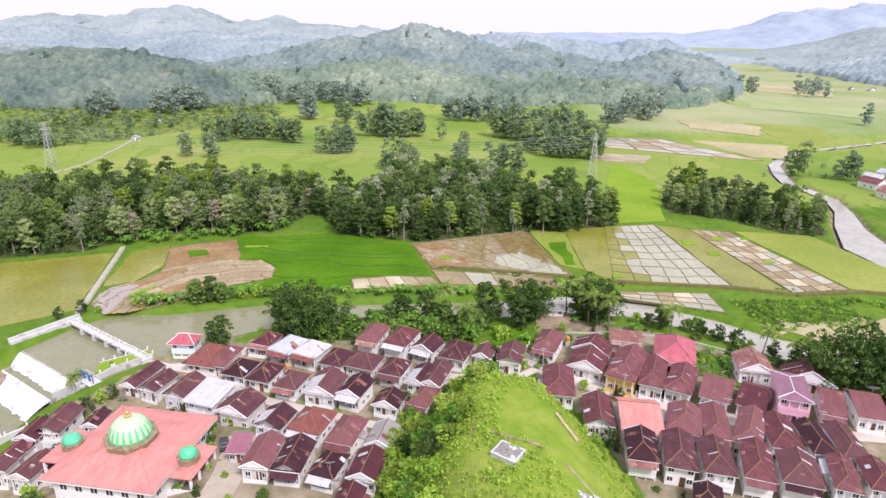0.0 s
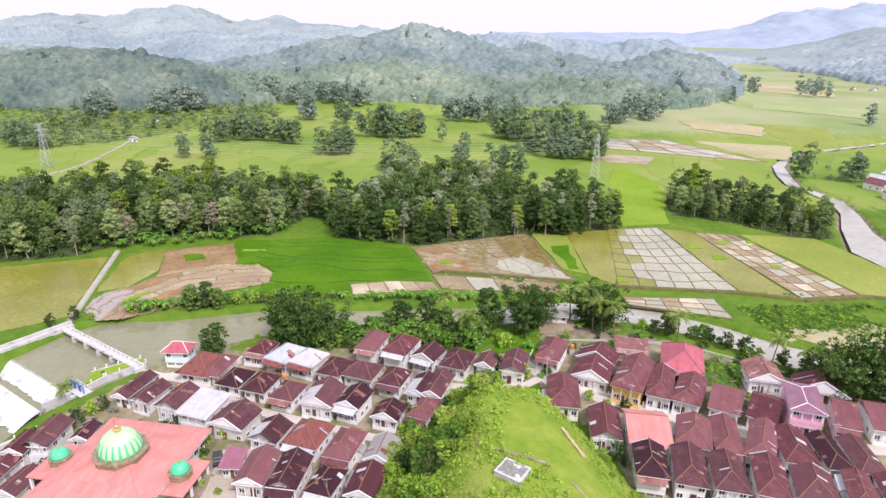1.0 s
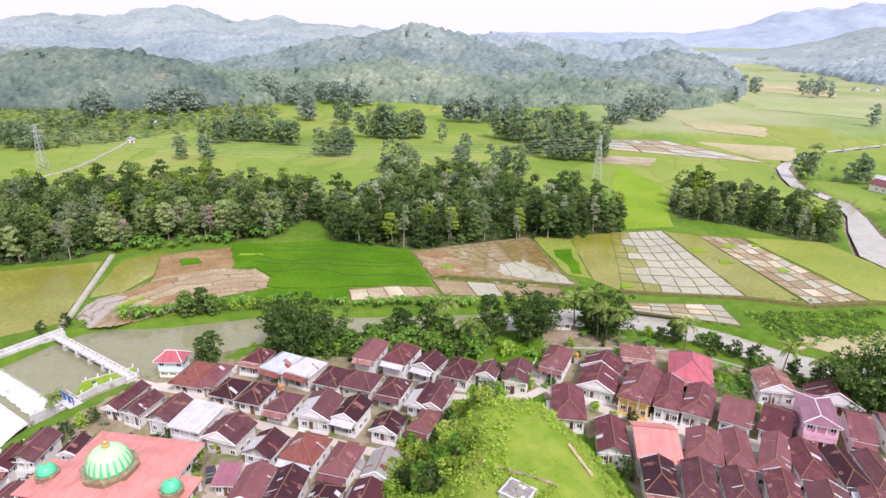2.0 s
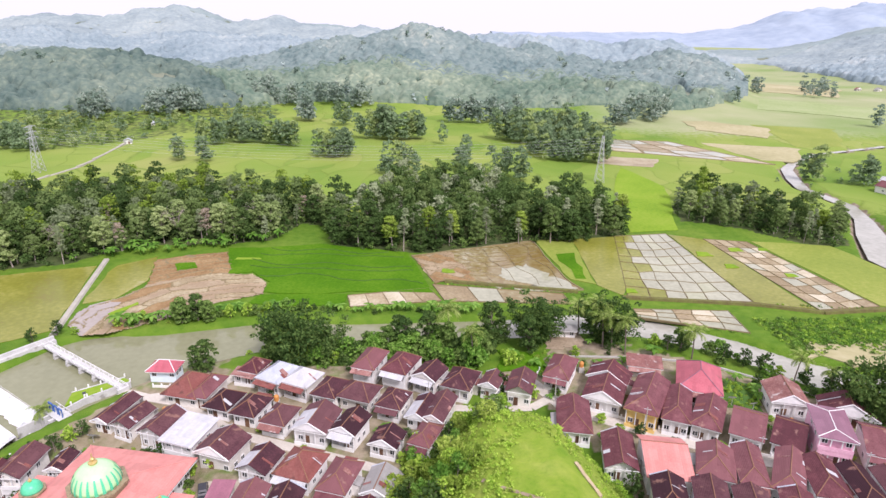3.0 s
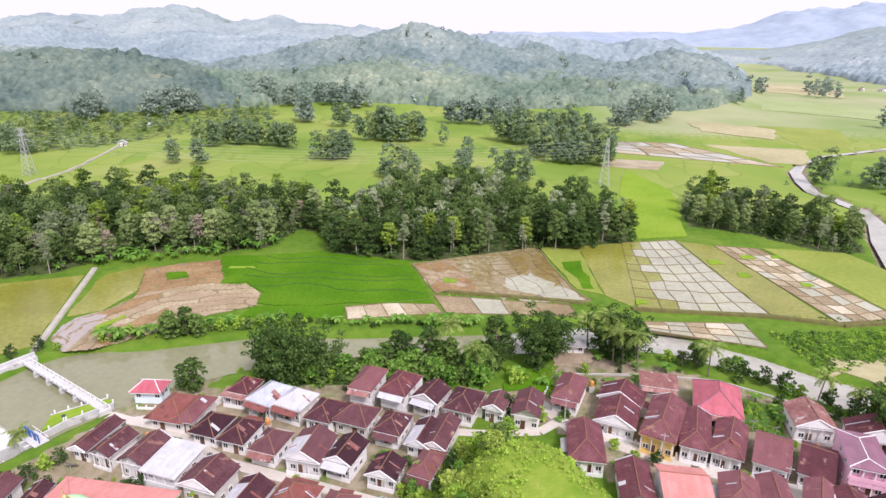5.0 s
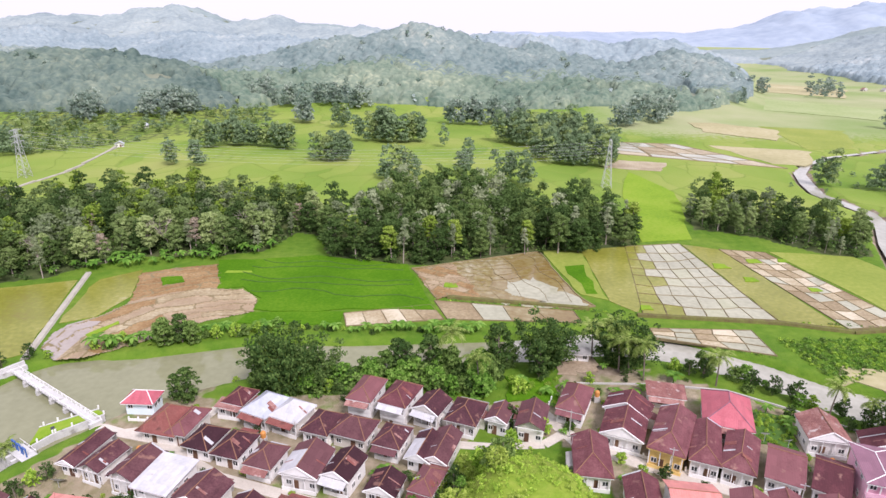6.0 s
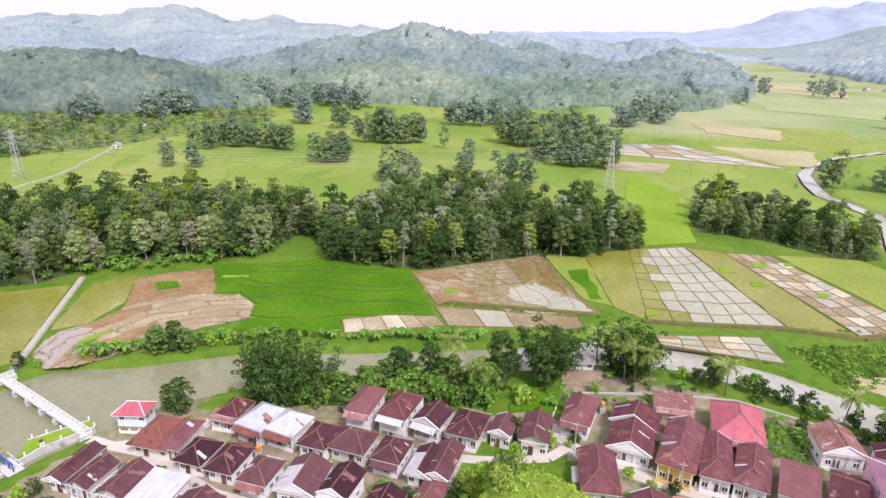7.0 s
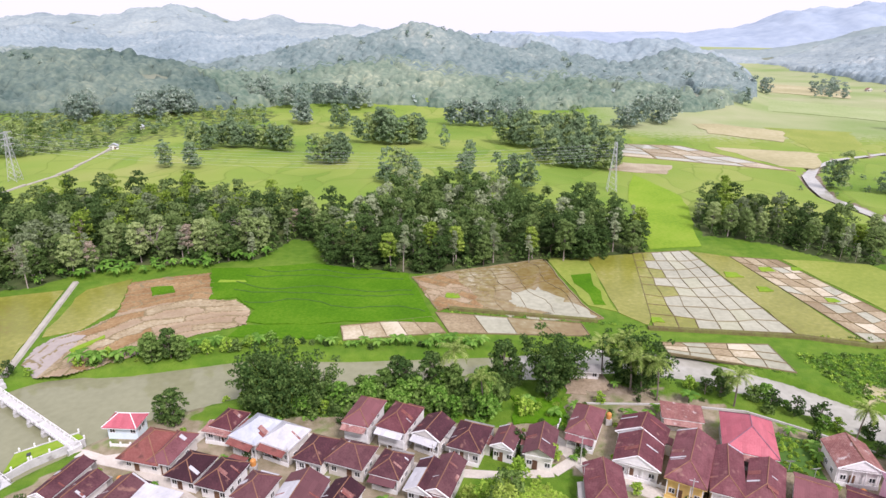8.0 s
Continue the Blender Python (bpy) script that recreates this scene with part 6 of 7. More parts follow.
def chute(name, a0, a1, z0, z1, s0, s1):
    """A sloping sheet of falling water with a ragged toe."""
    rng = random.Random(int(a0))
    n, m = 60, 6
    v, f = [], []
    for j in range(m + 1):
        for i in range(n + 1):
            q = j / m
            wave = fbm(np.array([i * 0.35]), np.array([a0]), 5)[0] - 0.5
            a = a0 + (a1 - a0) * q + 1.6 * wave * q * q
            z = z0 + (z1 - z0) * (q ** 1.3) + (rng.uniform(-0.05, 0.06) if j else 0)
            x, y = at(a, s0 + (s1 - s0) * i / n)
            v.append((x, y, z))
    for j in range(m):
        for i in range(n):
            k = j * (n + 1) + i
            f.append((k, k + 1, k + n + 2, k + n + 1))
    tagged(mesh_of(name, v, f, [FOAM], smooth=True), "white foaming water sliding down the weir", "water", kind="structure")


river_block("weir", ((-18, 11, 13.6, 14.6, -7, -1.42), (-18, 11, 19.2, 20.2, -7, -3.5)), CONCRETE, "concrete weir sills across the river")
chute("white_water", 14.3, 18.4, -1.28, -3.3, -17.5, 10)
chute("white_water", 20.0, 26.0, -3.3, -5.5, -17.5, 11)
v_ = [(*at(a, s), -3.4) for a, s in ((14.6, -18), (14.6, 11.5), (20.0, 11.5), (20.0, -18))]
tagged(mesh_of("weir_pool", v_, [(0, 3, 2, 1)], [RIVER]), "dark water between the two weir sills", "water", kind="structure")
# concrete embankment walls
river_block("embankment_wall", ((-19.0, -17.6, -2.5, 15.5, -8, 0.7), (-19.4, -17.4, 15.5, 30, -9, -1.8), (-19.1, -18.5, -2.5, 15.5, 0.7, 1.5)), PALE_CONCRETE, "whitewashed concrete embankment wall", "wall")
river_block("embankment_wall", ((17.4, 18.2, -1.0, 1.6, -8, 0.6),), PALE_CONCRETE, "whitewashed bridge abutment", "wall")


def wall_run(points, height, thick, label, posts=0.0, mat=None):
    root = empty("river_wall", Matrix(), label, "wall")
    bm = bmesh.new()
    n_post = []
    for (ax, ay, az), (bx, by, bz) in zip(points, points[1:]):
        a, b = Vector((ax, ay)), Vector((bx, by))
        d = (b - a).normalized()
        s = Vector((-d.y, d.x)) * thick / 2
        v = [bm.verts.new((p.x, p.y, z)) for p, z in ((a - s, az - 5), (b - s, bz - 5), (b + s, bz - 5), (a + s, az - 5), (a - s, az + height), (b - s, bz + height), (b + s, bz + height), (a + s, az + height))]
        for f in ((4, 5, 6, 7), (0, 1, 5, 4), (1, 2, 6, 5), (2, 3, 7, 6), (3, 0, 4, 7)):
            bm.faces.new([v[i] for i in f])
        if posts:
            for k in range(int((b - a).length / posts) + 1):
                p = a + d * posts * k
                n_post.append((p, az + (bz - az) * posts * k / (b - a).length + height))
    part("coping", bm, mat or PALE_CONCRETE, root)
    for p, z in n_post:
        part("post", boxes((p.x - 0.12, p.x + 0.12, p.y - 0.12, p.y + 0.12, z, z + 0.8)), TRIM_WHITE, root)


wall_run([(-72.5, 134.8, 0.1), (-79.3, 128.2, 0), (-81.5, 124.5, -0.2)], 0.35, 0.35, "low white retaining wall beside the sluice lawn", 3.0)
wall_run([(-74.8, 136.9, 0.0), (-83.5, 130.4, -0.1)], 0.35, 0.35, "white edge of the sluice lawn", 2.5)
wall_run([(-84.5, 117, -2.0), (-85, 111.5, -2.6), (-91, 105, -3.0), (-100, 95, -3.3), (-110, 80, -3.4)], 0.4, 0.6, "white parapet along the river below the weir", 4.0)
wall_run([(30, 149.5, -0.1), (49, 149.3, 0), (64, 147, 0), (74, 140.5, 0), (88, 130.5, 0)], 0.45, 0.35, "grey stone wall along the river path", mat=CONCRETE)


def sluice():
    root = empty("sluice_gate", pose(-82.4, 122.8, -1.4, 0, 0, -33), "concrete sluice intake with blue steel hoists", "sluice")
    for x in (-3.0, -1.0, 1.0, 3.0):
        part("pier", boxes((x - 0.3, x + 0.3, -2.2, 2.2, -6, 1.2)), PALE_CONCRETE, root)
    part("platform", boxes((-3.3, 3.3, -1.2, 1.6, 1.2, 1.45)), PALE_CONCRETE, root)
    for x in (-2, 0, 2):
        part("hoist_frame", boxes((x - 0.75, x - 0.6, -0.1, 0.1, 1.45, 3.1), (x + 0.6, x + 0.75, -0.1, 0.1, 1.45, 3.1), (x - 0.75, x + 0.75, -0.15, 0.15, 3.1, 3.3)), BLUE_STEEL, root, "blue steel hoist frame")
        part("gate_leaf", boxes((x - 0.65, x + 0.65, -0.06, 0.06, -2.5, 1.1)), BLUE_STEEL, root)
    part("wing_wall", boxes((2.0, 2.4, -7.5, -2.2, -6, -0.4), (-3.4, -3.0, -6.5, -2.2, -6, 0.2)), PALE_CONCRETE, root)
    part("deck_rail", boxes((-3.3, 3.3, 1.5, 1.56, 2.3, 2.36)), TRIM_WHITE, root)


sluice()


def lamp_post(x, y):
    z = land_at(x, y)
    root = empty("street_lamp", pose(x, y, z, 0, 0, 120), "slim pale solar street lamp beside the weir", "lamp")
    bm = tube(bmesh.new(), (0, 0, -0.3), (0, 0, 5.0), 0.08, 0.05)
    tube(bm, (0, 0, 4.9), (1.1, 0, 5.3), 0.04, 0.03)
    part("pole", bm, STEEL, root)
    part("lamp_head", boxes((0.9, 1.5, -0.12, 0.12, 5.25, 5.35)), TRIM_WHITE, root)
    part("solar_panel", boxes((-0.5, 0.5, -0.35, 0.35, 5.5, 5.55)), GLASS_DARK, root)


lamp_post(-80.5, 130.0)
for bx_, by_ in ((-79.6, 129.6), (-77.8, 131.2)):
    b_ = empty("signboard", pose(bx_, by_, land_at(bx_, by_), 0, 0, -30), "blank white signboard on two legs by the sluice lawn", "sign", "white signboards")
    part("board", boxes((-0.9, 0.9, -0.03, 0.03, 1.0, 2.1)), TRIM_WHITE, b_)
    for s in (-0.7, 0.7):
        part("leg", boxes((s - 0.04, s + 0.04, 0.03, 0.10, -0.3, 2.0)), STEEL, b_)


# ---- pylons and lines ----
def pylon(x, y, height, turn):
    z = land_at(x, y)
    root = empty("pylon", pose(x, y, z, 0, 0, turn), "grey steel lattice power pylon behind the grove", "pylon", "power pylons")
    bm = bmesh.new()

    def half(q):
        return 1.9 * (1 - q) ** 1.2 + 0.5
    n = 9
    for k in range(n):
        q0, q1 = k / n, (k + 1) / n
        z0, z1, a, b = q0 * height, q1 * height, half(q0), half(q1)
        for sx, sy in ((1, 1), (1, -1), (-1, -1), (-1, 1)):
            tube(bm, (sx * a, sy * a, z0), (sx * b, sy * b, z1), 0.11, 0.11, 4)
            tx, ty = (sx, -sy) if sx == sy else (-sx, sy)
            tube(bm, (sx * a, sy * a, z0), (tx * b, ty * b, z1), 0.06, 0.06, 3)
            tube(bm, (tx * a, ty * a, z0), (sx * b, sy * b, z1), 0.06, 0.06, 3)
    part("mast", bm, STEEL, root)
    for zz in (0.98, 0.86, 0.74):
        bm = bmesh.new()
        for s in (-1, 1):
            tube(bm, (0, 0, zz * height + 0.6), (s * 4.2, 0, zz * height), 0.12, 0.08, 4)
            tube(bm, (0, 0, zz * height - 0.3), (s * 4.2, 0, zz * height), 0.12, 0.08, 4)
            tube(bm, (s * 4.2, 0, zz * height), (s * 4.2, 0, zz * height - 1.2), 0.08, 0.08, 4)
        part("crossarm", bm, STEEL, root)
    return Vector((x, y, z)), turn


PY_A, PY_B = (84.0, 340.0, 25.0), (-222.0, 340.0, 25.0)
pylon(*PY_A, 85)
pylon(*PY_B, 85)
bm = bmesh.new()
za_, zb_ = land_at(*PY_A[:2]), land_at(*PY_B[:2])
for zz in (0.98, 0.86, 0.74):
    for s in (-4.2, 4.2):
        last = None
        for k in range(25):
            q = k / 24
            p = Vector((PY_A[0] + (PY_B[0] - PY_A[0]) * q, 340 + s, (za_ * (1 - q) + zb_ * q) + 25 * zz - 1.2 - 7 * 4 * q * (1 - q)))
            if last:
                tube(bm, last, p, 0.035, 0.035, 3)
            last = p
tagged(part("power_lines", bm, STEEL), "sagging grey power lines between two pylons", "cable", kind="stuff")


# ---- graveyard hill ----
def tomb(x, y, w, d, turn):
    z = min(land_at(x + a, y + b) for a in (-1.5, 0, 1.5) for b in (-1.5, 0, 1.5))
    root = empty("tomb", pose(x, y, z, 0, 0, turn), "weathered white concrete tomb platform on the grassy hill", "tomb", "hill tombs")
    part("platform", boxes((-w / 2, w / 2, -d / 2, d / 2, -0.5, 0.746)), PALE_CONCRETE, root)
    part("kerb", boxes((-w / 2 - 0.08, w / 2 + 0.08, -d / 2 - 0.08, -d / 2 + 0.25, 0.75, 0.92), (-w / 2 - 0.08, w / 2 + 0.08, d / 2 - 0.25, d / 2 + 0.08, 0.75, 0.92),
                       (-w / 2 - 0.08, -w / 2 + 0.25, -d / 2 + 0.25, d / 2 - 0.25, 0.75, 0.92), (w / 2 - 0.25, w / 2 + 0.08, -d / 2 + 0.25, d / 2 - 0.25, 0.75, 0.92)), PALE_CONCRETE, root)
    part("slab", boxes((-w / 2 + 0.3, w / 2 - 0.3, -d / 2 + 0.3, d / 2 - 0.3, 0.7, 0.86)), TOMB_TOP, root, "grey weathered slab")
    part("headstone", boxes((w * 0.28, w * 0.4, -d * 0.38, -d * 0.28, 0.86, 1.3)), TRIM_WHITE, root)


bm = bmesh.new()
foot_ = [(5.5, 87), (8.5, 84.6), (11.2, 83.4), (14, 82.4), (16.4, 80.9), (20, 77.6), (23.1, 74.5), (27, 69)]
for (ax_, ay_), (bx_, by_) in zip(foot_, foot_[1:]):
    d_ = Vector((bx_ - ax_, by_ - ay_)).normalized() * 0.32
    vs_ = [bm.verts.new((x_, y_, land_at(x_, y_) + 0.09)) for x_, y_ in ((ax_ + d_.y, ay_ - d_.x), (bx_ + d_.y, by_ - d_.x), (bx_ - d_.y, by_ + d_.x), (ax_ - d_.y, ay_ + d_.x))]
    bm.faces.new(vs_)
tagged(part("footpath", bm, EARTH), "narrow trodden earth path over the grassy hill", "path", kind="structure")
tomb(10.6, 78.8, 4.2, 3.6, -35)
tomb(20.2, 71.0, 2.6, 3.2, -38)
tomb(22.6, 73.2, 2.2, 2.4, -38)
bm = bmesh.new()
for a_, b_ in (((20.5, 92), (23.5, 87)),):
    for k in range(5):
        p0, p1 = [Vector(a_).lerp(Vector(b_), (k + q) / 5) for q in (0, 1)]
        s_ = Vector((0.26, 0.15))
        zz_ = [land_at(p.x, p.y) for p in (p0, p1)]
        vs_ = [bm.verts.new((p.x, p.y, z)) for p, z in ((p0 - s_, zz_[0] - 0.5), (p1 - s_, zz_[1] - 0.5), (p1 + s_, zz_[1] - 0.5), (p0 + s_, zz_[0] - 0.5), (p0 - s_, zz_[0] + 0.5), (p1 - s_, zz_[1] + random.uniform(0.2, 0.6)), (p1 + s_, zz_[1] + random.uniform(0.2, 0.6)), (p0 + s_, zz_[0] + 0.4))]
        for f in ((4, 5, 6, 7), (0, 1, 5, 4), (1, 2, 6, 5), (2, 3, 7, 6), (3, 0, 4, 7)):
            bm.faces.new([vs_[i] for i in f])
tagged(part("stone_wall", bm, material("tan_rubble", ((0.30, 0.24, 0.14), (0.46, 0.38, 0.25)), 0.9, 0.6, 4.0, bump=0.05)), "low broken tan rubble wall at the hill edge", "wall")


# ---- small things about the village ----
def dish(x, y, z, size, turn):
    root = empty("satellite_dish", pose(x, y, z, 0, 0, turn), "white satellite dish on a pole above the roofs", "satellite dish", "satellite dishes")
    part("pole", tube(bmesh.new(), (0, 0, -1.6), (0, 0, 0.1), 0.05, 0.05), STEEL, root)
    bm = bmesh.new()
    rings = []
    for k in range(5):
        r = size * k / 4
        rings.append([bm.verts.new((r * math.cos(a), 0.22 * r * r / size + 0.1, r * math.sin(a))) for a in np.linspace(0, 2 * math.pi, 17)[:-1]] if k else [bm.verts.new((0, 0.1, 0))])
    for i in range(16):
        j = (i + 1) % 16
        bm.faces.new((rings[0][0], rings[1][i], rings[1][j]))
        for k in range(1, 4):
            bm.faces.new((rings[k][i], rings[k + 1][i], rings[k + 1][j], rings[k][j]))
    bmesh.ops.solidify(bm, geom=bm.faces[:], thickness=0.03)
    for v in bm.verts:
        v.co = pose(0, 0, 0.1, 48) @ v.co
    part("bowl", bm, DISH, root, smooth=True)
    part("feed_arm", tube(bmesh.new(), (0, 0.1, 0.1), (0, -0.3, 0.1 + size * 0.9), 0.02, 0.02, 4), STEEL, root)


for x_, y_, z_, s_, t_ in ((-19.4, 88.0, 5.6, 1.0, 10), (-17.6, 84.6, 4.6, 1.1, 10), (23.0, 121.0, 6.4, 0.9, 20), (52.3, 131.0, 3.4, 1.0, 0), (62.5, 127.0, 3.0, 0.9, -10), (-8.2, 108.2, 4.9, 0.8, 10), (-69.9, 114.2, 0.6, 1.3, 0), (66.5, 125.5, 2.6, 0.9, 10), (31.5, 112.5, 2.0, 0.8, 20), (95.0, 116.0, 4.6, 1.3, -20)):
    dish(x_, y_, z_, s_, t_)


def car(x, y, turn):
    z = land_at(x, y) + 0.12
    root = empty("parked_car", pose(x, y, z, 0, 0, turn), "dark car parked on the yard beside the mosque", "car")
    bm = boxes((-0.85, 0.85, -2.1, 2.1, 0.3, 0.85))
    v = [bm.verts.new(p) for p in ((-0.8, -1.3, 0.85), (0.8, -1.3, 0.85), (0.8, 1.7, 0.85), (-0.8, 1.7, 0.85), (-0.65, -0.6, 1.45), (0.65, -0.6, 1.45), (0.65, 1.2, 1.45), (-0.65, 1.2, 1.45))]
    for f in ((4, 5, 6, 7), (0, 1, 5, 4), (1, 2, 6, 5), (2, 3, 7, 6), (3, 0, 4, 7)):
        bm.faces.new([v[i] for i in f])
    part("body", bm, CAR_DARK, root)
    part("windscreen", boxes((-0.6, 0.6, -1.02, -0.98, 0.95, 1.35)), GLASS_DARK, root)
    for sx in (-0.8, 0.8):
        for sy in (-1.3, 1.3):
            part("wheel", tube(bmesh.new(), (sx - 0.1, sy, 0.32), (sx + 0.1, sy, 0.32), 0.32, 0.32, 12), RUBBER, root)


car(-42.6, 99.8, 20)
tp_ = empty("tarpaulin", pose(0.2, 147.2, land_at(0.2, 147.2), 0, 0, 20), "blue tarpaulin over a small heap behind the houses", "tarpaulin")
bm = bmesh.new()
vs_ = [[bm.verts.new((i * 0.5 - 1.0, j * 0.5 - 0.75, 0.9 * math.exp(-((i - 2) ** 2 + (j - 1.5) ** 2) / 3.0) + random.uniform(0, 0.12))) for j in range(4)] for i in range(5)]
for i in range(4):
    for j in range(3):
        bm.faces.new((vs_[i][j], vs_[i + 1][j], vs_[i + 1][j + 1], vs_[i][j + 1]))
part("sheet", bm, TARP, tp_)


def power_pole(x, y, h=6.5):
    root = empty("utility_pole", pose(x, y, land_at(x, y), 0, 0, -20), "slim grey concrete utility pole beside the lane", "utility pole", "utility poles")
    part("pole", tube(bmesh.new(), (0, 0, -0.4), (0, 0, h), 0.12, 0.08, 8), CONCRETE, root)
    part("crossarm", boxes((-0.7, 0.7, -0.05, 0.05, h - 0.5, h - 0.4)), STEEL, root)


for x_, y_ in ((24.5, 129.5), (41.0, 118.3), (60.0, 109.4), (77.5, 105.2), (-3.5, 126.6)):
    power_pole(x_, y_)


def fence(points, label):
    """White posts joined by a low wall along the street."""
    root = empty("garden_wall", Matrix(), label, "wall")
    for (ax, ay), (bx, by) in zip(points, points[1:]):
        a, b = Vector((ax, ay)), Vector((bx, by))
        n = max(1, int((b - a).length / 2.0))
        ang = math.degrees(math.atan2(b.y - a.y, b.x - a.x))
        m = (a + b) / 2
        ln = (b - a).length / 2
        bm = bmesh.new()
        box(bm, -ln, ln, -0.07, 0.07, -0.4, 0.6, pose(m.x, m.y, land_at(m.x, m.y), 0, 0, ang))
        part("low_wall", bm, WALL_CREAM, root)
        for k in range(n + 1):
            p = a.lerp(b, k / n)
            z = land_at(p.x, p.y)
            part("post", boxes((p.x - 0.13, p.x + 0.13, p.y - 0.13, p.y + 0.13, z - 0.3, z + 1.05)), TRIM_WHITE, root)


fence([(30.5, 127.3), (39.5, 122.6)], "low white garden wall with posts along the street")
fence([(44.5, 119.8), (57.5, 113.6)], "low cream garden wall with posts along the street")
fence([(59.5, 112.8), (74.0, 108.6)], "low cream garden wall with posts along the street")
fence([(20.5, 136.5), (23.0, 142.5)], "low garden wall beside the lane")
fence([(-66.5, 133.2), (-60.5, 133.0)], "low white wall before the pale blue house")
for x_, y_, z_ in ((33.0, 142.3, 0.0), (-36.5, 126.5, 0.0), (72.0, 120.5, 0.0), (-58.5, 121.5, 0.0)):
    tk_ = empty("water_tank", pose(x_, y_, land_at(x_, y_)), "orange plastic water tank on a short stand", "water tank", "water tanks")
    part("stand", boxes((-0.6, 0.6, -0.6, 0.6, -0.3, 1.4)), CONCRETE, tk_)
    part("tank", lathe(bmesh.new(), ((0.5, 1.4), (0.55, 1.6), (0.55, 2.5), (0.35, 2.75), (0.15, 2.85)), 14), TANK, tk_)


# ---- houses far off in the valley ----
for x_, y_, w_, d_, t_, roof_ in ((231, 322, 9, 12, 20, "maroon"), (240, 335, 8, 10, 30, "white"), (226, 300, 9, 11, 10, "rust"), (243, 312, 8, 12, 25, "red"), (255, 345, 8, 10, 15, "zinc"), (-241, 516, 6, 4.5, 0, "zinc"), (-217, 429, 6, 4, 20, "zinc"),
                                  (406, 893, 11, 7, 10, "zinc"), (418, 905, 10, 8, 20, "rustred"), (590, 1300, 12, 8, 0, "zinc"), (620, 915, 10, 7, 15, "zincgrey"), (600, 930, 8, 6, 10, "rust"), (228, 664, 6, 5, 10, "zinc")):
    house(x_, y_, w_, d_, t_, land_at(x_, y_) + (3.4 if y_ < 400 else 2.3), "gable", "cream", roof_, porch="none", patches=0)


# ---- riverside trees, palms and bananas ----
BAMBOO = [plant("bamboo_clump", bamboo_meshes(3 + k, 15.5, 8.6, LEAF_DARK), "large dark green bamboo clump drooping by the river", "bamboo") for k in range(2)]
BROAD = [plant("broadleaf_tree", tree_meshes(10 + k, (15, 17, 14, 16)[k], (4.6, 4.2, 5.2, 4.0)[k], (0.22, 0.30, 0.15, 0.34)[k], 60, 44, 0.42, (LEAF_GROVE, LEAF_GROVE, LEAF_FOREST, LEAF_OLIVE)[k], bark=(BARK, PALE_BARK, BARK, PALE_BARK)[k]),
               ("tall forest tree with uneven green crown", "tall green tree with slender trunk", "dark spreading tree with low crown", "yellowish green forest tree")[k], "tree") for k in range(4)]
SLIM = [plant("slender_tree", tree_meshes(30 + k, (17, 15)[k], (3.2, 2.8)[k], (0.42, 0.38)[k], 36, 34, 0.34, LEAF_GREY, "column", 0.2, PALE_BARK), "slender pale tree with thin grey green crown", "tree") for k in range(2)]
RIVERTREE = [plant("riverside_tree", tree_meshes(20 + k, (12, 9)[k], (4.0, 3.2)[k], 0.12, 52, 26, 0.46, (LEAF_DARK, LEAF_RIVER)[k]), "spreading green riverside tree", "tree") for k in range(2)]
SOFT = [plant("pale_tree", tree_meshes(25 + k, (16, 14)[k], (4.4, 3.8)[k], (0.30, 0.24)[k], 56, 42, 0.42, LEAF_SOFT, bark=PALE_BARK), "tall pale green tree with pale trunk", "tree") for k in range(2)]
DRY = [plant("dry_tree", tree_meshes(28, 14, 3.4, 0.34, 34, 26, 0.34, LEAF_DRY, bark=PALE_BARK), "dry brown tree in the grove", "tree")]
GARDEN = [plant("garden_tree", tree_meshes(40 + k, (6.5, 5.0)[k], (2.8, 2.3)[k], 0.18, 30, 18, 0.36, (LEAF_FOREST, LEAF_BRIGHT)[k]), "rounded green garden tree beside houses", "tree") for k in range(2)]
BUSH = [plant("bush", tree_meshes(50 + k, (3.4, 2.6, 4.2)[k], (2.2, 1.9, 2.6)[k], 0.05, 26, 16, 0.32, (LEAF_BRIGHT, LEAF_OLIVE, LEAF_BRIGHT)[k], trunk=0.1), ("bright green leafy bush on the hill", "yellow green bush on the hill", "tall bright green bush")[k], "bush") for k in range(3)]
BANKBUSH = [plant("bush", tree_meshes(90 + k, (4.6, 3.8, 5.4)[k], (3.0, 2.6, 2.8)[k], 0.04, 34, 18, 0.42, (LEAF_RIVER, LEAF_DARK, LEAF_BANANA)[k], trunk=0.1), ("leafy green riverside bush", "dark green riverside bush", "bright green riverside bush")[k], "bush") for k in range(3)]
PALM = [plant("coconut_palm", palm_meshes(60 + k, (9.2, 8.0)[k], 4.0), "coconut palm with drooping feathery fronds by the river", "palm") for k in range(2)]
BANANA = [plant("banana_plant", banana_meshes(70 + k), "banana plant with broad light green leaves", "banana") for k in range(2)]
BARE = [plant("bare_tree", bare_meshes(80, 14), "leafless pale tree standing in the grove", "tree")]

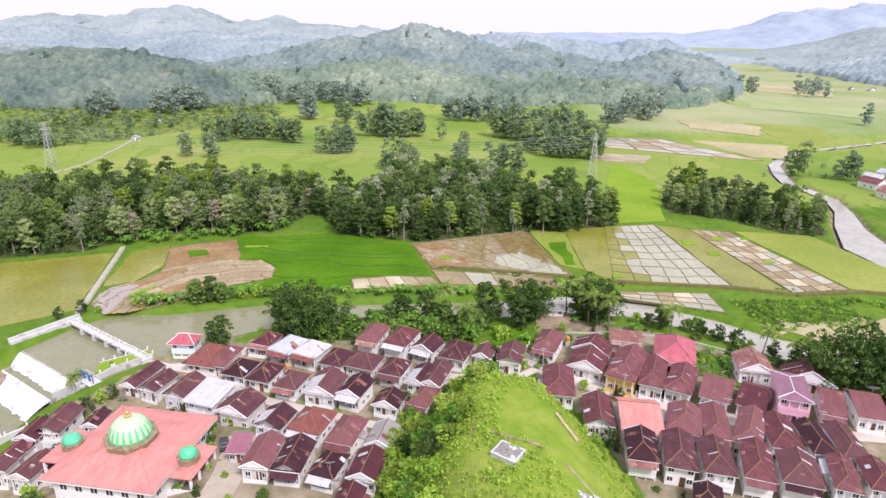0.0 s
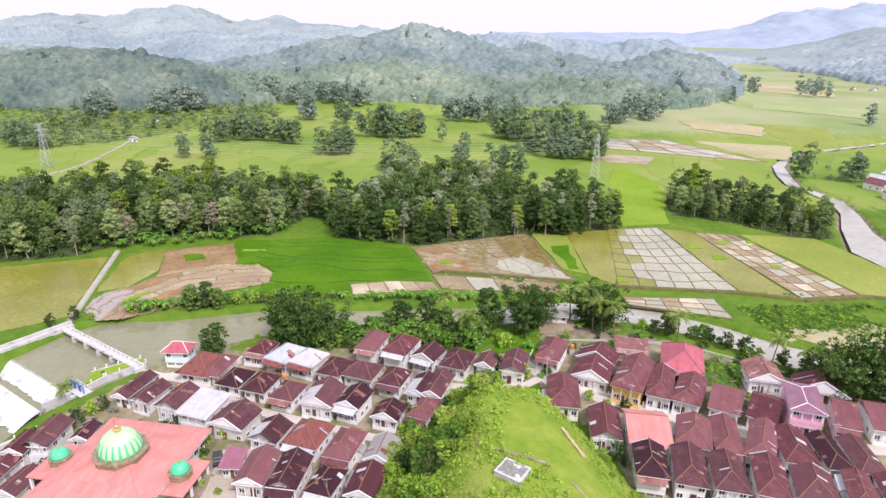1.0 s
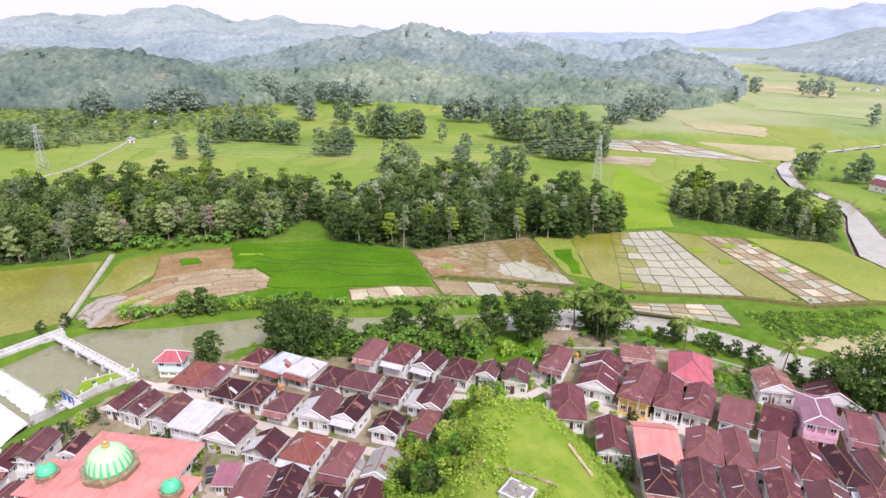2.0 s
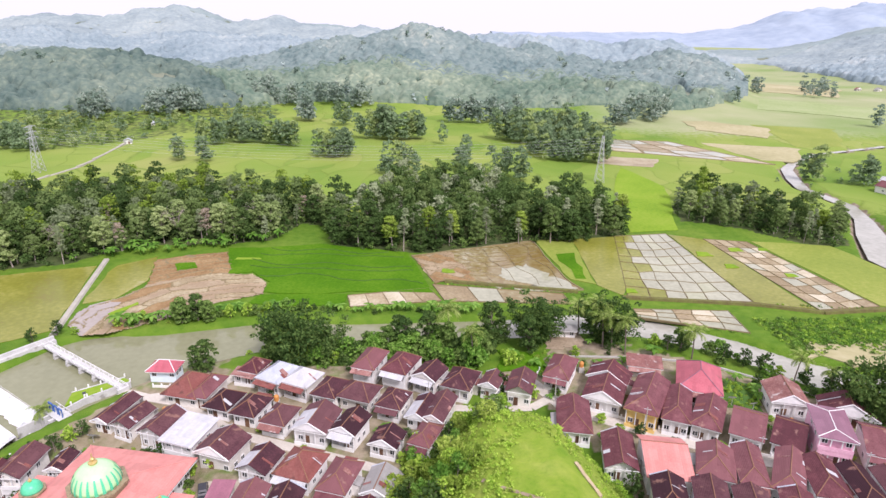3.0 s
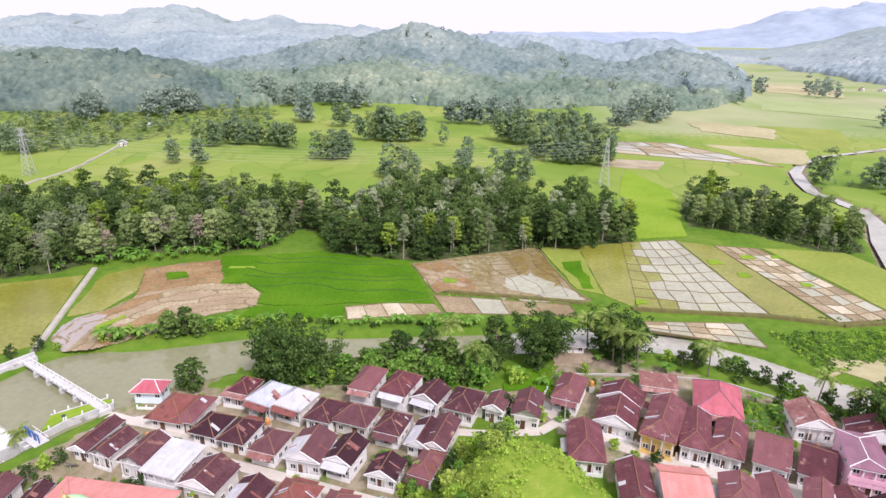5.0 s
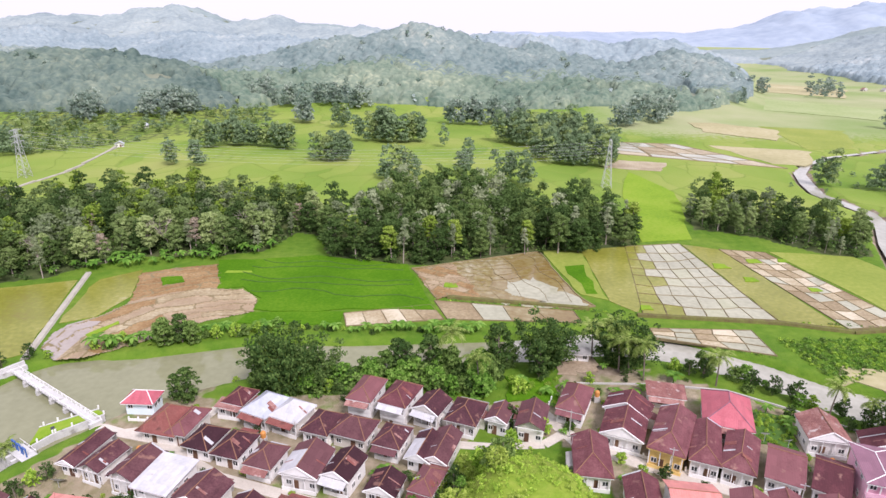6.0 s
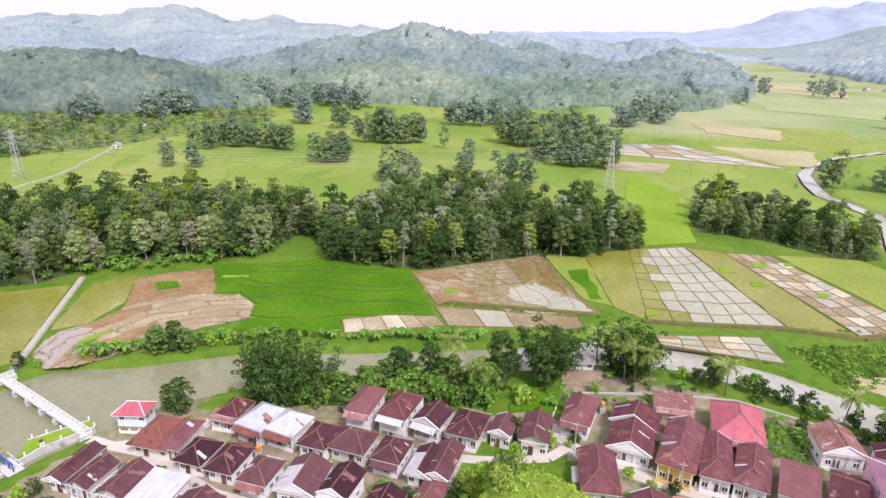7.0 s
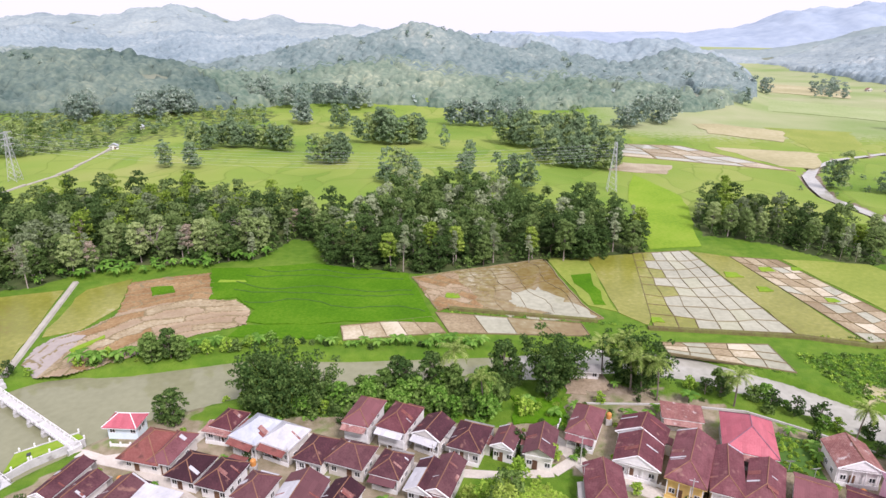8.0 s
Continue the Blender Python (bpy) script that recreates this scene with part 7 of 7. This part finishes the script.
# large clumps along the near bank
for x_, y_, s_ in ((-36, 147, 1.05), (-41, 148.5, 0.85), (-30, 149.5, 0.85), (24.4, 160.0, 1.0), (43.6, 159.8, 0.95), (13.5, 157.5, 0.5), (95, 124, 1.15), (102, 121, 1.15), (108, 118, 1.1), (89, 126.5, 0.7)):
    place(BAMBOO[int(x_) % 2], x_, y_, s_, 0.3)
for x_, y_, k_, s_ in ((11.8, 155.5, 0, 1.05), (-4, 152.5, 0, 0.95), (1, 152, 1, 0.9), (-10, 151.5, 0, 0.8), (-15, 151, 1, 0.85),
                       (-20, 150, 1, 0.7), (21.5, 151.5, 0, 0.85), (-57, 140.5, 0, 0.74), (-60, 141.5, 0, 0.56), (-73, 165.5, 1, 0.95), (-69, 167, 0, 0.75), (-66, 166.5, 1, 0.75), (-12, 153.5, 0, 0.85)):
    place(RIVERTREE[k_], x_, y_, s_, 0.3)
for x_, y_, s_ in ((7, 146.0, 1.0), (1.5, 152.5, 1.2), (36.2, 161.5, 1.05), (40.3, 160.5, 1.1), (41.3, 155.2, 1.1), (43.3, 154.0, 1.05), (46.0, 151.0, 1.05), (62.5, 149.3, 1.0), (81.5, 137, 0.85), (-85.5, 124.2, 0.85), (88, 133.5, 0.75)):
    place(PALM[int(x_ * 7) % 2], x_, y_, s_, 0.2)
YARD_TREES_A = ((-18, 147, 1, 0.8), (-22, 146, 0, 0.8), (-27, 145, 1, 0.7), (-30, 144, 0, 0.6), (16, 145, 1, 0.9), (13, 133, 0, 0.85), (19, 130.5, 1, 0.9), (33, 150, 1, 0.6), (58, 154, 0, 0.7),
                (61, 153, 0, 0.75), (55, 156, 1, 0.7), (70, 148.5, 0, 0.8), (74, 146, 0, 0.75), (78, 143.5, 0, 0.9))
YARD_TREES_B = ((80, 141, 1, 0.7), (85, 138, 0, 0.75), (89, 135.5, 0, 0.7), (92, 133, 1, 0.6), (40, 117.5, 0, 0.55), (36, 118.5, 1, 0.5), (33, 122, 1, 0.55), (33.5, 101.5, 0, 0.75), (-10.5, 113, 0, 0.6),
                (-8, 108.5, 1, 0.55), (54.5, 113, 1, 0.5), (46, 114.5, 0, 0.4), (-67, 103.5, 0, 0.5), (-83, 107.5, 0, 0.7))
YARD_TREES_C = ((-75, 96, 0, 0.8), (-74, 88, 1, 0.9), (-71, 84.5, 0, 1), (-44, 107.5, 1, 0.5), (-52, 108.5, 1, 0.45), (73, 137, 0, 0.55), (77, 131, 0, 0.5), (83, 133, 0, 0.6), (-45.5, 149, 1, 0.5),
                (-50, 150.5, 1, 0.45), (31, 130, 1, 0.4), (60, 117, 0, 0.45), (96, 112, 1, 0.5))
for x_, y_, k_, s_ in (YARD_TREES_A + YARD_TREES_B + YARD_TREES_C):
    place(GARDEN[k_], x_, y_, s_, 0.15)
rng_ = random.Random(5)
for k in range(46):
    q_ = k / 45
    x_ = -96 + 50 * q_ + rng_.uniform(-1, 1)
    y_ = 160.5 + 13.5 * q_ ** 0.75 + rng_.uniform(-1.2, 2.2)
    if q_ < 0.12:
        continue
    if rng_.random() < 0.35:
        place(BANANA[k % 2], x_, y_, rng_.uniform(0.9, 1.7), 0.1)
    else:
        place((BANKBUSH[2], GARDEN[1], BUSH[1], BANKBUSH[0], BUSH[1])[k % 5], x_, y_ - 0.8, rng_.uniform(0.35, 0.8), 0.1)
for k in range(26):
    x_ = -42 + 2.0 * k + rng_.uniform(-0.6, 0.6)
    if rng_.random() < 0.6:
        place(BANANA[k % 2], x_, 175.0 + rng_.uniform(-1.6, 1.0), rng_.uniform(0.7, 1.4), 0.1)
    else:
        place((BANKBUSH[0], BUSH[2], BANKBUSH[1])[k % 3], x_, 174.6 + rng_.uniform(-1.6, 1.0), rng_.uniform(0.3, 0.6), 0.1)
for x_, y_ in ((-13, 116.5), (-11, 117), (-12, 118), (38, 143), (40.5, 142), (42, 144.5), (31.5, 144), (27, 147), (53, 150.5), (69, 139), (71, 134), (70.5, 131.5), (22, 144.5), (17, 148.5), (-6, 110.5), (44.5, 147)):
    place(BANANA[int(x_) % 2], x_, y_, rng_.uniform(0.8, 1.2), 0.1)
BANK_NEAR = [(-46, 150), (-30, 142.5), (-18, 145), (-5, 145.5), (9, 143.5), (13, 150), (8, 156), (-10, 153), (-26, 150), (-44, 153)]
for k, (x_, y_) in enumerate(scatter(BANK_NEAR, 2.6, 13)):
    place(BANKBUSH[k % 3], x_, y_, rng_.uniform(0.7, 1.25), 0.2)
for k, (x_, y_) in enumerate(scatter([(50, 152), (64, 150), (76, 142), (90, 131), (95, 134), (84, 146), (70, 156), (54, 162)], 5.6, 14)):
    place((RIVERTREE[1], BANKBUSH[0], BANKBUSH[2], GARDEN[1])[k % 4], x_, y_, rng_.uniform(0.35, 0.85), 0.2)
for k, (x_, y_) in enumerate(scatter([(14, 143.5), (27, 145), (26, 152), (15, 152)], 2.6, 15)):
    place(BUSH[k % 3], x_, y_, rng_.uniform(0.25, 0.5), 0.1)
for k, (x_, y_) in enumerate(scatter([(62, 142), (72, 137), (69, 126), (60.5, 129)], 1.5, 16)):
    place(BUSH[k % 3], x_, y_, rng_.uniform(0.2, 0.4), 0.1)
for x_, y_, k_, s_ in ((-65.5, 110.8, 0, 0.45), (-62.5, 110.2, 0, 0.55), (-59.5, 109.9, 1, 0.45), (-57.2, 110.3, 0, 0.6), (-55.0, 110.8, 0, 0.65), (-52.8, 109.9, 1, 0.4), (-75.5, 99.6, 0, 0.7), (-77.4, 98.8, 0, 0.6), (-47.5, 106.5, 1, 0.55),
                       (-74.6, 114.4, 1, 0.7), (-73.0, 116.0, 0, 0.6), (-76.5, 112.2, 0, 0.65), (-79.5, 111.0, 0, 0.6)):
    place(GARDEN[k_], x_, y_, s_, 0.15)
place(GARDEN[0], -103, 157.5, 0.65)
place(GARDEN[0], -107, 153.5, 0.6)
place(GARDEN[1], -98.5, 158, 0.5)

# greenery in the gaps between houses
def free_spot(x, y, room):
    for hx, hy, w, d, turn in FOOTPRINTS:
        c, n = math.cos(math.radians(turn)), math.sin(math.radians(turn))
        u, v = (x - hx) * c + (y - hy) * n, -(x - hx) * n + (y - hy) * c
        if abs(u) < w / 2 + room and abs(v) < d / 2 + room:
            return False
    return True


yard_ = [(x_, y_) for x_, y_ in scatter(VILLAGE, 2.6, 61, 0.5) if free_spot(x_, y_, 0.5) and land_at(x_, y_) < 1.5]
for k, (x_, y_) in enumerate(yard_):
    pick_ = rng_.random()
    if pick_ < 0.22:
        place((BUSH[0], BUSH[1], BANKBUSH[0], GARDEN[0], BANANA[0], BUSH[2])[k % 6], x_, y_, rng_.uniform(0.22, 0.45) * (1.8 if k % 6 == 4 else 1.0), 0.1)

# bushes over the flank of the graveyard hill
HILL_FLANK = [(-12, 70), (-12, 88), (-9, 100), (-4, 113), (1, 121), (8, 123), (12, 118), (9, 108), (7, 98), (4.5, 90), (0, 82), (-1, 70)]
HILLTREE = [plant("hill_tree", tree_meshes(110 + k, (5.6, 4.8, 6.4, 4.4)[k], (2.7, 2.5, 2.6, 2.3)[k], 0.12, 30, 22, 0.30, (LEAF_BRIGHT, LEAF_OLIVE, LEAF_BANANA, LEAF_RIVER)[k], trunk=0.12), ("bright green tree on the hill slope", "yellow green tree on the hill slope", "mid green tree on the hill slope", "small bright green tree on the slope")[k], "tree") for k in range(4)]
for k, (x_, y_) in enumerate(scatter(HILL_FLANK, 3.6, 11)):
    if y_ < 117 and rng_.random() < 0.85:
        place(HILLTREE[rng_.choice((0, 1, 2, 3, 2, 1))], x_, y_, rng_.uniform(0.62, 1.15), 0.2)
    else:
        place(BUSH[k % 3], x_, y_, rng_.uniform(0.35, 0.8), 0.2)
for k, (x_, y_) in enumerate(((-7, 95), (-4, 104), (1, 112), (-8, 84), (-2, 88))):
    place(GARDEN[k % 2], x_, y_, rng_.uniform(0.75, 1.0), 0.3)
place(GARDEN[1], 12.3, 125.2, 0.95, 0.2)
place(GARDEN[0], 9.0, 122.5, 0.6, 0.2)
HILL_EDGE = [(20, 123), (25, 116), (29, 104), (33, 92), (37, 80), (34, 78), (29, 90), (24, 104), (19, 116)]
for k, (x_, y_) in enumerate(scatter(HILL_EDGE, 2.4, 12)):
    place(BUSH[k % 3], x_, y_, rng_.uniform(0.3, 0.55), 0.2)

# groves beyond the fields: the front trees one by one, the rest as woods
rest = []
for poly_, seed_ in ((BELT_LEFT, 21), (BELT_RIGHT, 22)):
    for k, (x_, y_) in enumerate(scatter(poly_, 6.6, seed_, 0.5)):
        deep = inside(np.array([x_]), np.array([y_ - 17.0]), poly_)[0]
        if deep or x_ < -170:
            rest.append((x_, y_, rng_.uniform(0.68, 1.05)))
        else:
            pick_ = rng_.random()
            right_ = poly_ is BELT_RIGHT
            kind_ = SLIM[k % 2] if pick_ < (0.45 if right_ or x_ < -60 else 0.15) else BROAD[(0, 1, 0, 2, 3, 1)[k % 6] if x_ < -45 else (0, 2, 2, 1, 2, 3)[k % 6]]
            kind_ = SOFT[k % 2] if (x_ < -45 or right_) and rng_.random() < 0.55 else kind_
            place(kind_, x_, y_, rng_.uniform(0.62, 1.05) * (0.8 if right_ else 1.0), 0.3)
for x_, y_, s_ in ((-100, 232, 0.9), (-136, 218, 0.8), (-76, 250, 0.8), (-150, 225, 0.7), (-14, 250, 0.8), (20, 300, 0.9)):
    place(BARE[0], x_, y_, s_)
place(DRY[0], -92, 236, 0.9)
place(DRY[0], -60, 262, 0.8)
place(DRY[0], -118, 222, 0.75)
place(DRY[0], -132, 240, 0.9)
pale_ = [r_ for r_ in rest if r_[0] < -42 or r_[0] > 100]
deep_ = [r_ for r_ in rest if not (r_[0] < -42 or r_[0] > 100)]
woods("grove", pale_, 31, (LEAF_SOFT, LEAF_GROVE, LEAF_SOFT, LEAF_GROVE, LEAF_GREY, LEAF_OLIVE), "soft green mixed grove of tall tropical trees", 27, 18, 0.60, 4.2, 15.5)
woods("grove", deep_, 30, (LEAF_FOREST, LEAF_GROVE, LEAF_FOREST, LEAF_GROVE, LEAF_FOREST, LEAF_GREY), "dense deep green grove of tall tropical trees", 27, 18, 0.60, 4.2, 15.5)
under = [(x_, y_, rng_.uniform(0.3, 0.72)) for poly_, seed_ in ((BELT_LEFT, 41), (BELT_RIGHT, 42)) for x_, y_ in scatter(poly_, 4.2, seed_, 0.5)]
woods("undergrowth", under, 32, (LEAF_FOREST, LEAF_FOREST, LEAF_RIVER, LEAF_FOREST), "green undergrowth at the foot of the grove", 7, 8, 0.95, 4.0, 9.0, 0.05)
for k, (x_, y_) in enumerate(scatter([(-130, 211), (-80, 228), (-62, 236), (-62, 242), (-95, 232), (-132, 218)], 4.5, 43)):
    place(BANANA[k % 2], x_, y_, rng_.uniform(1.0, 1.6))

# clumps of trees on the terraces and the far valley
clumps_ = []
CLUMPS_WEST = ((-166, 436, 7, 8), (-158, 430, 5, 6), (-150, 446, 12, 9), (-137, 443, 16, 11), (-122, 442, 12, 9), (-110, 434, 9, 6), (-106, 428, 4, 4), (-72, 388, 11, 8), (-62, 388, 10, 7),
               (-158, 370, 3, 4), (-140, 366, 4, 6), (-56, 468, 10, 9), (-40, 466, 14, 10), (-26, 470, 10, 9), (-48, 486, 12, 12), (-89, 530, 3, 4), (-84, 534, 3, 4))
CLUMPS_MEADOW = ((-2, 447, 1, 1), (8, 556, 9, 9), (26, 556, 12, 12), (46, 560, 12, 12), (62, 572, 12, 14), (-119, 552, 6, 6), (-126, 560, 4, 6), (44, 470, 12, 10), (60, 460, 16, 14),
                 (80, 480, 18, 16), (100, 470, 18, 16), (70, 430, 14, 12), (90, 430, 18, 16), (106, 440, 12, 12), (72, 395, 16, 10), (90, 392, 16, 12), (60, 500, 14, 14))
CLUMPS_EAST = ((90, 500, 14, 14), (60, 415, 12, 8), (150, 556, 7, 8), (160, 566, 6, 9), (190, 580, 8, 10), (200, 600, 7, 10), (182, 615, 8, 9), (-20, 345, 6, 7), (-30, 340, 4, 5),
               (8, 350, 4, 4), (13, 362, 2, 2), (30, 345, 5, 5), (42, 336, 5, 5), (207, 352, 6, 5), (228, 340, 7, 6), (382, 560, 3, 8), (323, 700, 2, 5))
CLUMPS_FAR = ((258, 330, 5, 10), (280, 350, 8, 14), (300, 380, 8, 16), (255, 300, 8, 12), (520, 900, 12, 25), (480, 820, 6, 20), (420, 870, 8, 14), (-274, 402, 12, 14), (-262, 392, 6, 8),
              (-150, 640, 12, 20), (-110, 655, 16, 22), (-84, 640, 12, 14), (-190, 660, 8, 16), (-250, 560, 14, 16), (-230, 575, 10, 12), (-300, 545, 12, 16))
for x_, y_, n_, r_ in (CLUMPS_WEST + CLUMPS_MEADOW + CLUMPS_EAST + CLUMPS_FAR):
    for k in range(n_):
        a_, q_ = rng_.uniform(0, 6.28), math.sqrt(rng_.random())
        clumps_.append((x_ + math.cos(a_) * q_ * r_, y_ + math.sin(a_) * q_ * r_ * 0.7, rng_.uniform(0.7, 1.15) * (1.2 if y_ > 455 else 1.0)))
foot_trees_ = [c_ for c_ in clumps_ if c_[1] > 535]
clumps_ = [c_ for c_ in clumps_ if c_[1] <= 535]
# leaves with haze in their colour, to blend into the hills
woods("foot_trees", foot_trees_, 40, (LEAF_LEFT, LEAF_LEFT, LEAF_HILL), "hill foot trees greyed by painted haze", 17, 12, 0.95, 4.8, 18.0, 0.14)
woods("tree_clumps", clumps_, 33, (LEAF_CLUMP, LEAF_SOFT, LEAF_CLUMP, LEAF_CLUMP), "scattered clumps of trees among light green fields", 21, 14, 0.80, 4.6, 17.0, 0.16)
scrub_ = [(x_, y_, rng_.uniform(0.3, 1.0)) for x_, y_ in scatter(SCRUB, 9, 44, 0.5) if fbm(np.array([x_ / 40]), np.array([y_ / 22]), 12)[0] > 0.42 and land_at(x_, y_) < 6]
weeds_ = [(x_, y_, rng_.uniform(0.10, 0.20)) for x_, y_ in scatter([(88, 172), (128, 175), (150, 166), (144, 150), (114, 144), (92, 153)], 1.05, 45, 0.5) if fbm(np.array([x_ / 13]), np.array([y_ / 6]), 3)[0] > (0.32 if y_ > 159 else 0.46)]
for (ax_, ay_), (bx_, by_) in (((57, 186.3), (95, 182.6)), ((95, 182.6), (132, 181)), ((-4, 196), (38, 189.5)), ((38, 189.5), (57, 187)), ((56, 172), (84, 163)), ((132, 181), (152, 177))):
    weeds_ += [(ax_ + (bx_ - ax_) * q_ + rng_.uniform(-0.3, 0.3), ay_ + (by_ - ay_) * q_ + rng_.uniform(-0.9, 0.3), rng_.uniform(0.06, 0.15)) for q_ in np.arange(0, 1, 0.8 / math.dist((ax_, ay_), (bx_, by_))) if rng_.random() < 0.8]
woods("weeds", weeds_, 37, (LEAF_BANANA, LEAF_RIVER, LEAF_BRIGHT, LEAF_BANANA), "bright green weeds along bunds and river flat", 6, 7, 1.4, 5.0, 7.0, 0.0)
scrub_ += [(x_, y_, rng_.uniform(0.2, 0.5)) for x_, y_ in scatter([(175, 345), (340, 470), (340, 250), (190, 200)], 14, 46, 0.5) if rng_.random() < 0.3]
woods("scrub", scrub_, 34, (LEAF_CLUMP, LEAF_SOFT, LEAF_CLUMP, LEAF_GROVE), "scrub and small trees on rough ground", 12, 10, 0.9, 4.4, 9.0, 0.05)

# woods over the hills
far_rng = np.random.default_rng(77)


def hill_spots(x0, x1, y0, y1, step, grow):
    gx, gy = [a.ravel() for a in np.meshgrid(np.arange(x0, x1, step), np.arange(y0, y1, step))]
    gx, gy = gx + far_rng.uniform(-0.5, 0.5, gx.size) * step, gy + far_rng.uniform(-0.5, 0.5, gy.size) * step
    z = land(gx, gy)
    keep = (z > 3.0 + 5 * fbm(gx / 80, gy / 80, 2)) & (np.abs(gx) < 0.86 * gy + 60) & (fbm(gx / 90, gy / 90, 55) > 0.33)
    s = grow * far_rng.uniform(0.6, 1.25, gx.size)
    return np.stack([gx, gy, s], 1)[keep]


near_ = hill_spots(-800, 620, 490, 960, 11.0, 0.85)
near_ = near_[far_rng.random(len(near_)) < 0.06]
spur_ = on_spur(near_[:, 0], near_[:, 1])
woods("hill_woods", near_[~spur_], 35, (LEAF_HILL, LEAF_HILL, LEAF_HILL_GREY, LEAF_LEFT), "lower hill forest trees greyed by painted haze", 9, 7, 1.7, 5.0, 13.0, 0.1, ruffle=0.3)
woods("hill_woods", near_[spur_], 39, (LEAF_LEFT, LEAF_LEFT, LEAF_HILL), "darker forest trees on the nearer spur with thinner painted haze", 9, 7, 1.7, 5.0, 13.0, 0.1, ruffle=0.3)
# farther canopy bands carry more haze in their colour
canopy("hill_canopy", 460, 800, 0.0036, 10.0, 9.0, CANOPY_NEAR, "forest canopy covering the lower hills, greyed by painted haze", 3, False)
canopy("hill_canopy", 700, 1030, 0.0036, 10.0, 9.0, CANOPY_LOWER, "forest canopy on the middle slopes, greyed by painted haze", 3, False)
canopy("hill_canopy", 460, 930, 0.0036, 10.0, 9.0, CANOPY_LEFT, "dark forest canopy of the nearer spur with thin painted haze", 3, True)
canopy("hill_canopy", 930, 1330, 0.0036, 10.0, 9.0, CANOPY_MID, "forest canopy on the upper hill slopes with haze painted into its colour", 3)
canopy("hill_canopy", 1200, 1760, 0.0040, 12.0, 5.0, CANOPY_UPPER, "forest canopy on the hill tops, paled by painted haze", 3)
canopy("hill_canopy", 1600, 2900, 0.0055, 12.0, 4.0, CANOPY_FAR, "forest canopy on the far ridge, paled by painted haze", 3)
# low leafy cover on the hill
MOWN = [(13, 99), (17, 96), (21.5, 91.5), (27, 80), (32, 68), (20, 71), (16.5, 80.5), (9.6, 85.5), (11, 93)]
cover_ = []
for x_, y_ in scatter([(-12, 60), (-11, 90), (-7, 104), (0, 118), (9, 127), (16, 126), (21, 119), (28, 104), (34, 90), (39, 72), (38, 60)], 1.15, 47, 0.5):
    lush = fbm(np.array([x_ / 6]), np.array([y_ / 6]), 8)[0]
    if inside(np.array([x_]), np.array([y_]), MOWN)[0]:
        if rng_.random() < 0.25:
            cover_.append((x_, y_, rng_.uniform(0.012, 0.03)))
    elif lush > 0.30:
        cover_.append((x_, y_, rng_.uniform(0.05, 0.11) * (0.6 + 1.4 * lush) * (1.35 if x_ < 12 else 1.15)))
woods("hill_cover", cover_, 38, (LEAF_BRIGHT, LEAF_BRIGHT, LEAF_OLIVE), "low bright green leafy cover on the hill", 7, 8, 1.1, 5.0, 7.0, 0.0)
for kind_ in (HILLTREE, RIVERTREE, SOFT, DRY, BAMBOO, BROAD, SLIM, GARDEN, BUSH, BANKBUSH, PALM, BANANA, BARE):
    for p_ in kind_:
        discard(p_)
